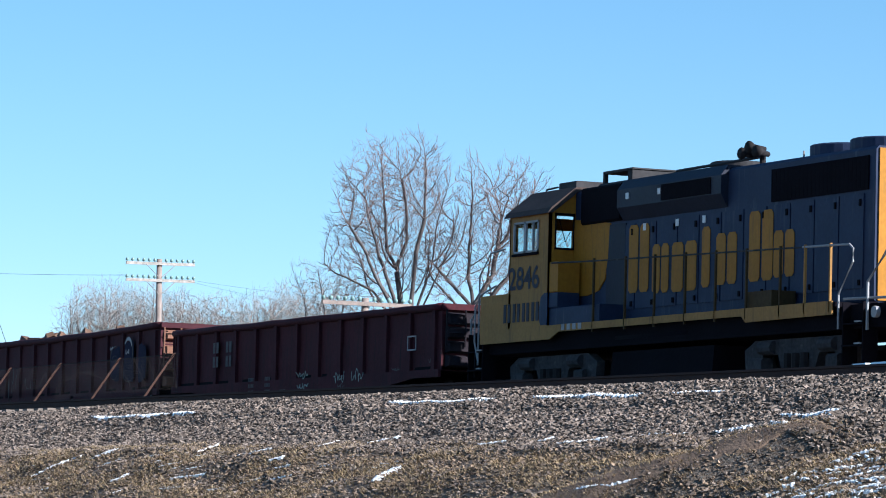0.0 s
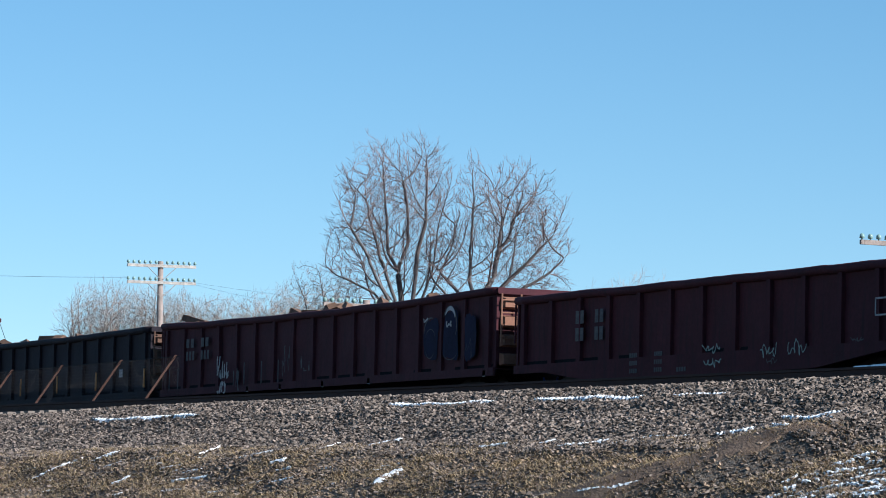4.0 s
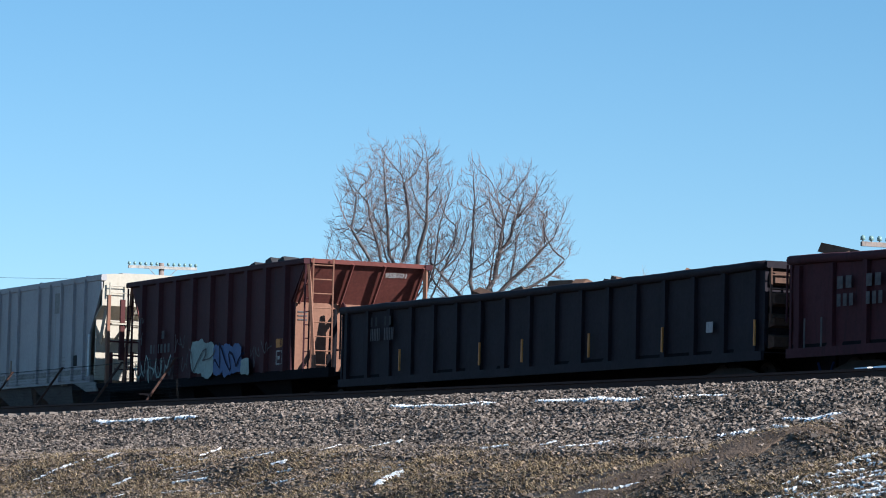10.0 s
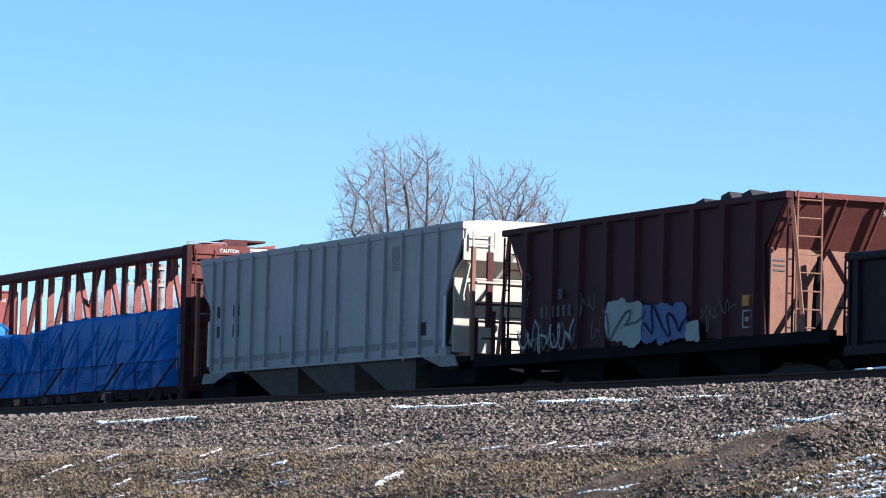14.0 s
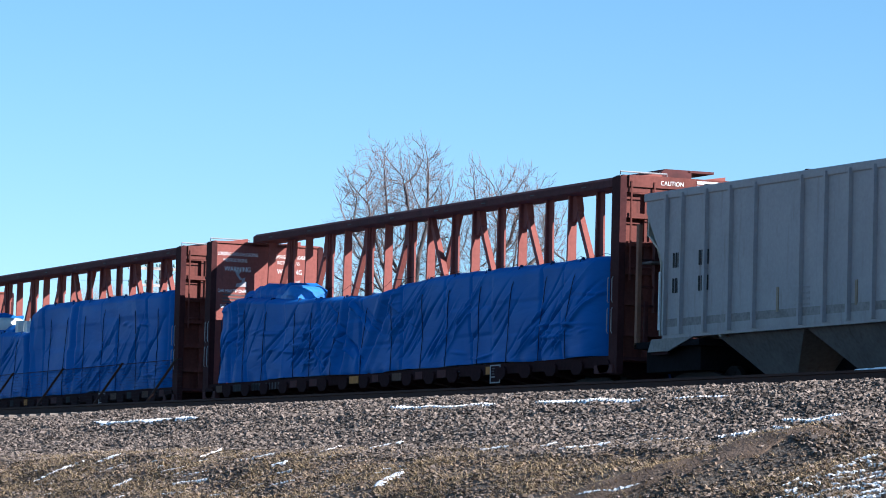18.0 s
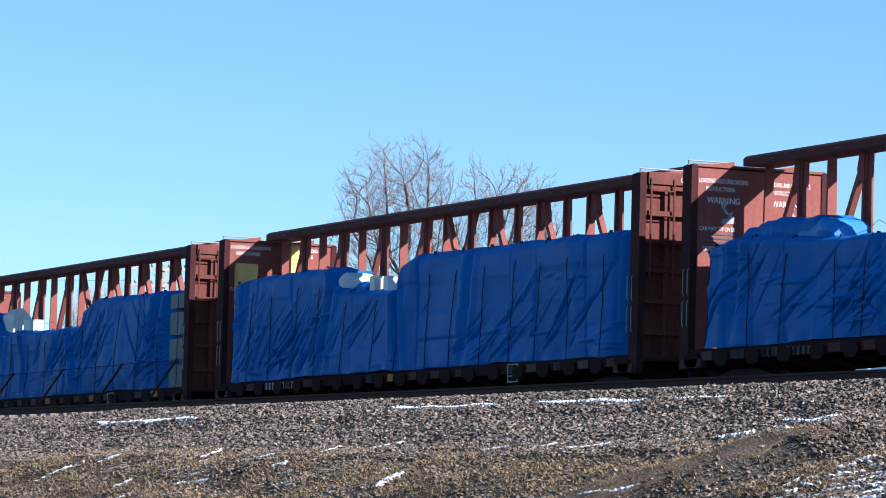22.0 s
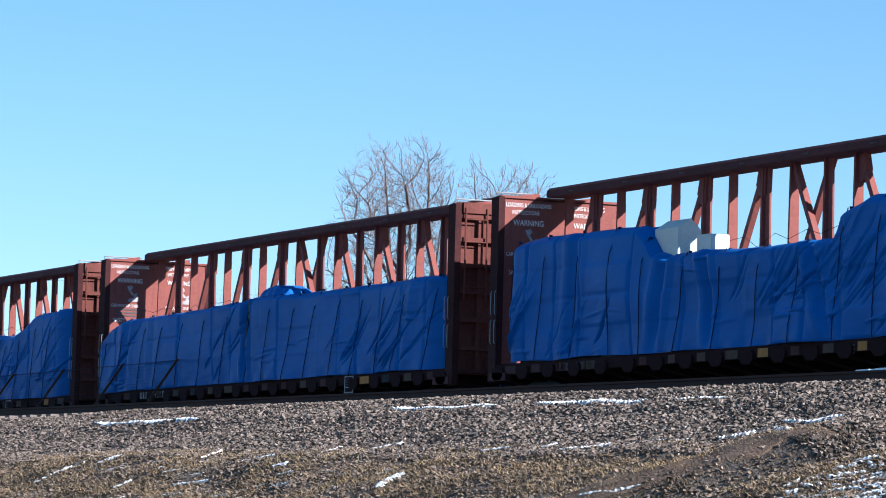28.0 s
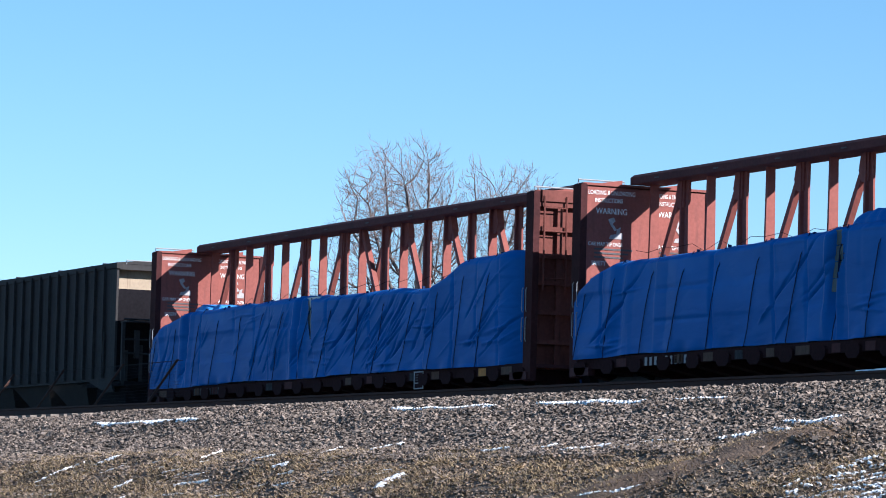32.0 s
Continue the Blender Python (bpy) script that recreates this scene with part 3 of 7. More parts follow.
# ---- pole line ----
def telegraph_pole(x, y, top, label, lean=0.0, arm_coat=None, arms=2, turn=0.0, span=3.3, drop=0.76):
    base = height(x, y)
    tall = top - base
    pole = thing("telegraph_pole", label, "utility pole", "telegraph poles along the line", at=pose(x, y, base, lean, 0, turn))
    part("post", Geo().tube([(0, 0, -0.5), (0, 0, tall * 0.5), (0, 0, tall)], [0.17, 0.15, 0.125], 12), M["pole"], pole, smooth=True)
    for k in range(arms):
        z = tall - 0.22 - k * drop
        arm = part("crossarm", Geo().box(0.1, 0.2, -span / 2, span / 2, z - 0.065, z + 0.065, 0.012), arm_coat or M["arm"], pole, "weathered wooden crossarm")
        for side in (-1, 1):
            part("brace", Geo().tube([(0.21, side * 0.7, z - 0.04), (0.16, side * 0.06, z - 0.62)], 0.017, 4), M["arm"], pole)
        for i in range(12):
            y0 = (i - 5.5) * span / 12.4 + (0.14 if i > 5 else -0.14)
            pin = Geo().tube([(0.15, y0, z + 0.06), (0.15, y0, z + 0.1), (0.15, y0, z + 0.11), (0.15, y0, z + 0.2), (0.15, y0, z + 0.24)], [0.02, 0.02, 0.075, 0.07, 0.03], 8)
            part("insulator", pin, M["insulator"], arm, smooth=True)
    return pole


POLES = [(-197.5, 24.4, 10.9, 0.0), (-172.6, 27.1, 9.8, 0.9), (-126.7, 17.45, 5.55, 0.0), (-97.6, 21.4, 6.2, 0.0)]
for x, y, top, lean in POLES:
    telegraph_pole(x, y, top, "weathered wooden telegraph pole with two crossarms and glass insulators", lean, M["pole"] if x > -150 else None)


def span_wire(p, q, sag, name="line_wire", r=0.007):
    p, q = Vector(p), Vector(q)
    pts = [p.lerp(q, i / 16) - Vector((0, 0, sag * 4 * (i / 16) * (1 - i / 16))) for i in range(17)]
    return tagged(new(name, Geo().tube(pts, r, 4).mesh(name, M["wire"])), "thin weathered line wire between telegraph poles", "wire", "line wires")


span_wire((-197.5, 24.4, 10.35), (-172.7, 25.3, 9.0), 0.05)
span_wire((-172.7, 28.3, 8.95), (-126.7, 18.9, 5.4), 0.1, r=0.004)
span_wire((-172.7, 28.0, 8.95), (-126.7, 18.5, 4.9), 0.15, r=0.004)


tagged(span_wire((-146.0, 10.0, 7.0), (-128.3, 6.8, -0.3), 0.0, "guy_wire", 0.012), "steel guy wire slanting down to the ground", "wire")


# ---- bare trees ----
def side_ways(d):
    """A step of d metres across the camera's view."""
    return 0.41 * d, 0.91 * d


def colony_tree(x, y, z, stems, crowns, seed, label, group, mats, count=2400, depth=2.6, step=0.17, kill=0.24, tip=0.0078, twigs=1.0, category="tree", shoots=0):
    """A leafless tree that grows into the room of its crown. stems: the main limbs as (across, up) points; crowns: ellipses (across, up, half width, half height)."""
    rng = np.random.default_rng(seed)
    tree = thing("tree", label, category, group, at=pose(x, y, z))
    across, along = np.array((0.41, 0.91, 0.0)), np.array((-0.91, 0.41, 0.0))
    area = np.array([c[2] * c[3] for c in crowns])
    pick = rng.choice(len(crowns), count, p=area / area.sum())
    ball = rng.normal(size=(count, 3))
    ball /= np.linalg.norm(ball, axis=1, keepdims=True)
    lobes = np.array([noise.noise((b[0] * 2.6 + seed, b[1] * 2.6, b[2] * 2.6)) for b in ball])
    ball *= (rng.uniform(0.1, 1, (count, 1)) ** 0.55) * (0.9 + 0.4 * lobes[:, None])
    e = np.array(crowns)[pick]
    goal = (e[:, :1] + e[:, 2:3] * ball[:, :1]) * across + np.minimum(depth, e[:, 2:3]) * ball[:, 1:2] * along
    goal[:, 2] += e[:, 1] + e[:, 3] * ball[:, 2]
    nodes, parent, stem_of = [], [], []
    for k, line in enumerate(stems):
        sway, last = rng.uniform(-1, 1), -1
        if k:
            first = np.array((line[0][0] * across[0], line[0][0] * across[1], line[0][1]))
            last = int(np.argmin([np.linalg.norm((p - first) * (1, 1, 1)) for p in nodes]))
        for (u0, w0), (u1, w1) in zip(line, line[1:]):
            m = max(1, int(math.hypot(u1 - u0, w1 - w0) / step))
            for i in range(m):
                q = (i + 1) / m
                w = w0 + (w1 - w0) * q
                p = (u0 + (u1 - u0) * q) * across + sway * depth * 0.09 * max(0.0, w - line[0][1]) * along + rng.normal(0, 0.02, 3)
                p[2] = w
                nodes.append(p)
                parent.append(last)
                stem_of.append(k)
                last = len(nodes) - 1
    main = [i for i in range(len(nodes)) if nodes[i][2] > crowns[0][1] - 1.2 * crowns[0][3]]
    for _ in range(shoots):
        i = main[int(rng.integers(len(main)))]
        p, out, last = nodes[i], rng.normal(size=2), i
        out /= np.linalg.norm(out) + 1e-6
        lean = rng.uniform(0.5, 1.1)
        for j in range(int(rng.uniform(1.2, 3.2) / step)):
            q = j * step
            way = np.array((*(out * lean * (1 - 0.25 * q)), 0.35 + 0.4 * q)) + rng.normal(0, 0.1, 3)
            p = p + step * way / np.linalg.norm(way)
            u, w = p @ across, p[2]
            if not any(((u - c[0]) / c[2]) ** 2 + ((w - c[1]) / c[3]) ** 2 < 1 for c in crowns):
                break
            nodes.append(p)
            parent.append(last)
            stem_of.append(stem_of[i])
            last = len(nodes) - 1
    far, near = np.full(len(goal), 1e9), np.zeros(len(goal), int)
    alive, fresh, born = np.ones(len(goal), bool), 0, collections.Counter()
    for _ in range(110):
        block = np.array(nodes[fresh:])
        if len(block) == 0 or not alive.any():
            break
        left = np.where(alive)[0]
        d = (goal[left] ** 2).sum(1)[:, None] + (block ** 2).sum(1)[None] - 2 * goal[left] @ block.T
        best = d.argmin(1)
        least = np.sqrt(np.maximum(d[np.arange(len(left)), best], 0))
        closer = least < far[left]
        far[left[closer]], near[left[closer]] = least[closer], best[closer] + fresh
        alive &= far > kill
        fresh = len(nodes)
        drawn = np.where(alive & (far < 2.2))[0]
        v = goal[drawn] - np.array(nodes)[near[drawn]]
        v /= np.linalg.norm(v, axis=1, keepdims=True) + 1e-6
        total = np.zeros((len(nodes), 3))
        np.add.at(total, near[drawn], v)
        pull = {int(k): total[k] for k in np.unique(near[drawn])}
        for k, v in pull.items():
            if born[k] >= 3 or np.linalg.norm(v) < 1e-3:
                continue
            born[k] += 1
            back = nodes[k] - nodes[parent[k]] if parent[k] >= 0 else np.array((0, 0, step))
            v = v / np.linalg.norm(v) + 0.9 * back / (np.linalg.norm(back) + 1e-6) + rng.normal(0, 0.22, 3) + (0, 0, 0.45)
            nodes.append(nodes[k] + step * v / np.linalg.norm(v))
            parent.append(k)
            stem_of.append(stem_of[k])
    n = len(nodes)
    kids = [[] for _ in range(n)]
    flow = np.zeros(n)
    for i in range(n - 1, -1, -1):
        if not kids[i]:
            flow[i] = tip ** 2.15
        if parent[i] >= 0:
            kids[parent[i]].append(i)
            flow[parent[i]] += flow[i]
    r = flow ** (1 / 2.15)
    limbs, fine = [Geo() for _ in stems], Geo()
    todo = [i for i in range(n) if parent[i] < 0]
    while todo:
        i = todo.pop()
        chain = [parent[i], i] if parent[i] >= 0 else [i]
        while kids[i]:
            order = sorted(kids[i], key=lambda k: -r[k])
            todo += order[1:]
            i = order[0]
            chain.append(i)
        pts = np.array([nodes[k] for k in chain])
        if len(pts) > 3:
            pts[1:-1] = pts[1:-1] * 0.5 + (pts[:-2] + pts[2:]) * 0.25
        radii = [float(r[k]) for k in chain]
        radii[0] = min(radii[0], radii[min(1, len(radii) - 1)] * 1.1)
        thick = radii[-1 if len(radii) == 1 else 1]
        if len(pts) > 1:
            (limbs[stem_of[chain[1]]] if thick > tip * 4 else fine).tube(pts.tolist(), radii, 7 if thick > 0.09 else (5 if thick > 0.04 else 3), False)
        for k, a, b in zip(chain[1:], pts, pts[1:]):
            # Short twigs at the ends and along the thin shoots.
            many = (2 if not kids[k] else (1 if r[k] < tip * 4 and rng.random() < 0.75 else 0)) if rng.random() < twigs else 0
            for _ in range(many):
                way = 0.8 * (b - a) / (np.linalg.norm(b - a) + 1e-6) + rng.normal(0, 0.45, 3) + (0, 0, 0.55)
                from_heart = b - np.array((across * crowns[0][0])) - (0, 0, crowns[0][1] - 0.5 * crowns[0][3])
                way += 0.9 * from_heart / (np.linalg.norm(from_heart) + 1e-6)
                way /= np.linalg.norm(way)
                long = rng.uniform(0.16, 0.5) * step / 0.19
                mid = b + way * long * 0.5
                end = mid + (way + rng.normal(0, 0.25, 3) + (0, 0, 0.2)) * long * 0.5
                fine.tube([b.tolist(), mid.tolist(), end.tolist()], [tip * 0.85, tip * 0.7, tip * 0.4], 3, False)
    for k, g in enumerate(limbs):
        if g.v:
            part("limb" if k else "trunk", g, mats[0], tree, smooth=True)
    part("crown", fine, mats[1], tree, "fine leafless twigs")
    return tree


BEHIND = "bare trees behind the line"
colony_tree(-173.45, 40.05, -2.0,
            [[(-0.4, -1), (-0.3, 5), (-0.2, 10.5), (0, 13.1), (0.3, 14.2), (0.35, 16.8), (0.1, 18.2)], [(-0.3, 6), (-0.7, 10.5), (-0.95, 12.1), (-1.4, 12.9), (-1.5, 14.2), (-1.7, 16.1), (-1.8, 17.7)],
             [(-0.4, 5), (-1.2, 10.4), (-1.9, 11.6), (-2.5, 12.9), (-3.5, 14.4), (-3.9, 15.4)], [(-1.2, 9.8), (-2.0, 11.0), (-3.5, 11.7)], [(-0.95, 12.1), (-0.5, 13.3), (-0.5, 14.7), (-0.9, 16.8)],
             [(-0.2, 8), (0.1, 10.4), (0.7, 12.1), (0.9, 14.2), (1.5, 16.4)], [(-0.4, 7), (-1.0, 10.6), (-1.75, 12.6), (-2.3, 14.4), (-2.6, 16)], [(-0.2, 9), (0.9, 11.6), (1.6, 13.4), (1.75, 14.8)]],
            [(-1.2, 14.1, 3.1, 3.9), (0.1, 15.9, 1.6, 2.4), (-2.9, 12.6, 1.5, 2.2), (-1.9, 16.2, 0.8, 1.7)], 3,
            "tall leafless cottonwood with several ascending grey stems", BEHIND, (M["bark"], M["twig"]), 8500, shoots=46)
colony_tree(-171.8, 43.4, -2.0,
            [[(-1.1, -1), (-1.1, 6), (-1.1, 10.9), (-1.3, 11.7), (-1.25, 13.5), (-1.2, 15.6), (-1.35, 17.2)], [(-1.1, 10.4), (-2.4, 11.7), (-3.3, 12.7), (-3.4, 13.8), (-2.9, 14.6), (-2.6, 15.6)],
             [(-1.1, 10.2), (-0.15, 11.9), (0, 13.2), (0.2, 14.6), (-0.3, 16.2), (-0.8, 17.0)], [(0.2, 14.6), (0.65, 15.9), (1.3, 17.0)], [(-1.1, 9.6), (0.3, 11.5), (1.4, 12.6), (2.5, 13.8), (3.2, 15.5)],
             [(0, 13.2), (0.5, 13.6), (0.65, 14.6), (1.7, 15.9)], [(-1.1, 9.9), (0.6, 11.0), (1.6, 11.6), (2.4, 12.1), (3.3, 13.0)], [(-1.1, 9.8), (-2.0, 10.6), (-3.0, 11.6), (-3.4, 12.8)]],
            [(0.6, 14.15, 2.6, 3.0), (-1.3, 14.6, 0.9, 3.0), (2.1, 13.7, 1.5, 1.9), (-2.3, 12.2, 1.5, 2.2), (1.1, 11.8, 2.5, 1.4)], 8,
            "leafless cottonwood with a crooked spreading crown", BEHIND, (M["bark"], M["twig"]), 8600, shoots=44)
colony_tree(-175.7, 36.3, -2.0, [[(0.2, -1), (-0.2, 6), (-0.9, 10.5), (-1.6, 12.2)], [(0, 5), (0.1, 10), (-0.3, 12)], [(0, 5), (0.9, 10), (1.2, 11.5)]], [(-0.6, 10.6, 1.3, 1.5), (0.5, 10.2, 1.6, 1.4)], 6,
            "low leafless thicket tree", BEHIND, (M["brush"], M["brush"]), 1300)


def far_woods():
    """Distant bare trees low over the wagons."""
    rng = random.Random(31)
    protos = []
    for k in range(3):
        lean = (-0.6, 0.2, 0.9)[k]
        protos.append(colony_tree(0, 0, 0, [[(0, -1), (0.1, 6), (lean * 0.3, 12), (lean, 16.5)], [(0.1, 6), (-1.8, 12), (-2.6, 15)], [(0.1, 7), (1.7, 12), (2.7, 15.2)]], [(lean, 13.8, 3.6, 3.9), (-lean, 11.5, 3.8, 3.2)], 40 + k,
                                  "distant leafless tree in a winter wood", "distant bare trees", (M["brush"], M["brush"]), 1000, 3.0, 0.32, 0.45, 0.009))
    spots = [(across, 17.3 + 0.6 * math.sin(across * 0.017 + 4.2) + rng.uniform(-0.5, 0.4)) for across in range(150, 600, 15)]
    spots += [(1070, 18.7), (1096, 19.2), (1172, 19.6), (1340, 18.7), (1370, 18.4), (1440, 18.6)]
    for i, (across, top) in enumerate(spots):
        sx, sy = side_ways((across - 160) * 330.0 / FOCUS)
        m = pose(-312.2 + sx, 72.5 + sy, top - 17.7, 0, 0, rng.uniform(0, 360))
        if i < 3:
            protos[i].matrix_basis = m
        else:
            copy_thing(protos[i % 3], m)


far_woods()


# ---- running gear shared by the wagons ----
def wheelset_mesh(r, half=0.72):
    g = Geo()
    for s in (-1, 1):
        y = s * half
        g.tube([(0, y - 0.07, 0), (0, y - 0.06, 0), (0, y + 0.05, 0), (0, y + 0.06, 0)], [r * 0.9, r, r, r * 0.9], 24)
        g.tube([(0, y - s * 0.02, 0), (0, y + s * 0.17, 0)], 0.09, 10)
    for k in range(6):
        a = k * math.pi / 3
        g.tube([(0.25 * r * math.cos(a), -half - 0.075, 0.25 * r * math.sin(a)), (0.8 * r * math.cos(a), -half - 0.075, 0.8 * r * math.sin(a))], 0.03, 4)
    g.tube([(0, -half, 0), (0, half, 0)], 0.08, 8)
    return g.mesh("wheelset", M["iron"])


WHEEL, LOCO_WHEEL = wheelset_mesh(0.42), wheelset_mesh(0.51)


def side_frame_mesh():
    g = Geo()
    g.prism([(-1.15, 0.38), (-1.0, 0.28), (-0.55, 0.3), (-0.35, 0.12), (0.35, 0.12), (0.55, 0.3), (1.0, 0.28), (1.15, 0.38), (1.1, 0.62), (0.5, 0.74), (-0.5, 0.74), (-1.1, 0.62)], "y", -0.07, 0.07)
    g.box(-0.3, 0.3, -0.12, -0.06, 0.2, 0.5)
    for x in (-0.87, 0.87):
        g.tube([(x, -0.15, 0.42), (x, 0.1, 0.42)], 0.11, 10)
    for x in (-0.16, 0, 0.16):
        g.tube([(x, -0.16, 0.2), (x, -0.16, 0.5)], 0.06, 8)
    return g.mesh("side_frame", M["iron"])


SIDE_FRAME = side_frame_mesh()


def wagon_truck(car, x):
    """Two-axle truck: side frames, bolster and turning wheelsets."""
    truck = part("truck", Geo().box(-0.22, 0.22, -1.0, 1.0, 0.42, 0.8), M["underframe"], car, at=pose(x, 0, 0))
    for s in (-1, 1):
        part("side_frame", SIDE_FRAME, None, truck, at=pose(0, s * 1.0, 0))
    for dx in (-0.87, 0.87):
        WHEELS.append((part("wheelset", WHEEL, None, truck), dx, 0.42))
    return truck


def couplers(car, xs):
    for x in xs:
        s = 1 if x > 0 else -1
        g = Geo().box(min(x - s * 0.9, x), max(x - s * 0.9, x), -0.08, 0.08, 0.78, 0.96)
        g.box(min(x - s * 0.12, x + s * 0.14), max(x - s * 0.12, x + s * 0.14), -0.15, 0.13, 0.72, 1.0, 0.03)
        part("coupler", g, M["iron"], car)
        part("air_hose", Geo().tube([(x - s * 0.35, -0.45, 0.8), (x - s * 0.2, -0.45, 0.55), (x + s * 0.05, -0.35, 0.42), (x + s * 0.1, -0.2, 0.5)], 0.025, 6), M["strap"], car)


def ladder(car, x, y, z0, z1, along, wide=0.42, rungs=6, material=None, rail_name="ladder"):
    """A ladder on a flank (along 'x') or an end (along 'y')."""
    u, coat = (1, 0) if along == "x" else (0, 1), material or M["beam_dark"]
    ends = [(x + u[0] * k * wide, y + u[1] * k * wide) for k in (-0.5, 0.5)]
    rail = part(rail_name, Geo().tube([(*ends[0], z0), (*ends[0], z1)], 0.022, 5), coat, car)
    part("ladder_rail", Geo().tube([(*ends[1], z0), (*ends[1], z1)], 0.022, 5), coat, rail)
    for i in range(rungs):
        z = z0 + (z1 - z0) * (i + 0.5) / rungs
        part("rung", Geo().tube([(*ends[0], z), (*ends[1], z)], 0.014, 5), coat, rail)
    return rail


def scrawl(car, x, z, w, h, material, seed, y, strokes=5, r=0.02):
    """Sprayed strokes that spell nothing: flat bent ribbons."""
    rng = random.Random(seed)
    g = Geo()
    for i in range(strokes):
        px, pz = x + w * (i + rng.uniform(0.1, 0.6)) / strokes, z + rng.uniform(0, 0.25) * h
        line = [(px, pz)]
        for k in range(6):
            px = min(x + w, max(x, px + rng.uniform(-0.1, 0.13) * w / strokes * 3))
            pz = min(z + h, max(z, pz + rng.uniform(-0.3, 0.62) * h * (1 if k % 4 < 2 else -1)))
            line.append((px, pz))
        for (a, b), (c, d) in zip(line, line[1:]):
            u = Vector((c - a, d - b))
            if u.length < 0.02:
                continue
            n = Vector((-u.y, u.x)).normalized() * r
            g.add([(a - n.x, y, b - n.y), (c - n.x, y, d - n.y), (c + n.x, y, d + n.y), (a + n.x, y, b + n.y)], [(0, 1, 2, 3)])
            y -= 0.0004
    return tagged(part("spray_scrawl", g, material, car), kind="stuff")


def tag(car, x, z, w, h, material, seed, y, n, r=0.025):
    """A sprayed scribble that spells nothing: one line of uneven waves."""
    rng = random.Random(seed)
    g = Geo()
    line = []
    phase = rng.uniform(0, 6)
    for i in range(n * 7 + 1):
        t = i / (n * 7)
        a = t * n * 2 * math.pi
        amp = 0.5 + 0.28 * math.sin(a * 0.37 + phase) + 0.22 * math.sin(a * 0.61 + seed)
        line.append((x + w * t + 0.38 * w / n * math.sin(a + phase) * math.cos(a * 0.23 + seed), z + h * 0.5 + h * 0.55 * amp * math.cos(a)))
    for (a, b), (c, d) in zip(line, line[1:]):
        u = Vector((c - a, d - b))
        m = Vector((-u.y, u.x)).normalized() * r * rng.uniform(0.7, 1.2)
        e = u.normalized() * r * 0.5
        g.add([(a - m.x - e.x, y, b - m.y - e.y), (c - m.x + e.x, y, d - m.y + e.y), (c + m.x + e.x, y, d + m.y + e.y), (a + m.x - e.x, y, b + m.y - e.y)], [(0, 1, 2, 3)])
        y -= 0.0003
    return tagged(part("spray_scrawl", g, material, car), kind="stuff")


def arc(car, x, z, rx, rz, a0, a1, r, material, y):
    """One sprayed bow, broader in its middle."""
    g, k = Geo(), 14
    rim = [(math.cos(radians(a0 + (a1 - a0) * i / k)), math.sin(radians(a0 + (a1 - a0) * i / k)), r * (0.35 + 0.65 * math.sin(math.pi * i / k))) for i in range(k + 1)]
    outer, inner = [(x + (rx + w) * c, y, z + (rz + w) * q) for c, q, w in rim], [(x + (rx - w) * c, y, z + (rz - w) * q) for c, q, w in rim]
    return part("spray_arc", g.add(outer + inner, [(i, i + 1, k + 2 + i, k + 1 + i) for i in range(k)]), material, car)


def blob(car, x, z, w, h, material, seed, y):
    """A filled sprayed shape with a lobed outline."""
    rng = random.Random(seed)
    k = 28
    rim = []
    for i in range(k):
        t = 2 * math.pi * i / k
        q = 1 + 0.07 * math.sin(3 * t + seed) + rng.uniform(-0.06, 0.05)
        c, s = math.cos(t), math.sin(t)
        e = (abs(c) ** 7 + abs(s) ** 7) ** (-1 / 7)
        rim.append((x + w / 2 + w / 2 * q * e * c * 0.9, y, z + h / 2 + h / 2 * q * e * s * 0.9))
    return part("spray_fill", Geo().add(rim, [tuple(range(k))]), material, car)


def bars(car, name, x, y, z, w, h, n, material, gap=0.25, end=False):
    """Writing that cannot be read: a row of n plain bars, each a part; a line of fine print is one."""
    step = w / n
    wide = (1 - gap) * step
    fine = h < 0.08
    if fine:
        wide, n = w, 1
    one = (Geo().box(0, 0.004, 0, wide, 0, h) if end else Geo().box(0, wide, -0.004, 0, 0, h)).mesh(name, material)
    for i in range(n):
        part(name, one, None, car, at=pose(x, y + i * step, z) if end else pose(x + i * step, y, z))


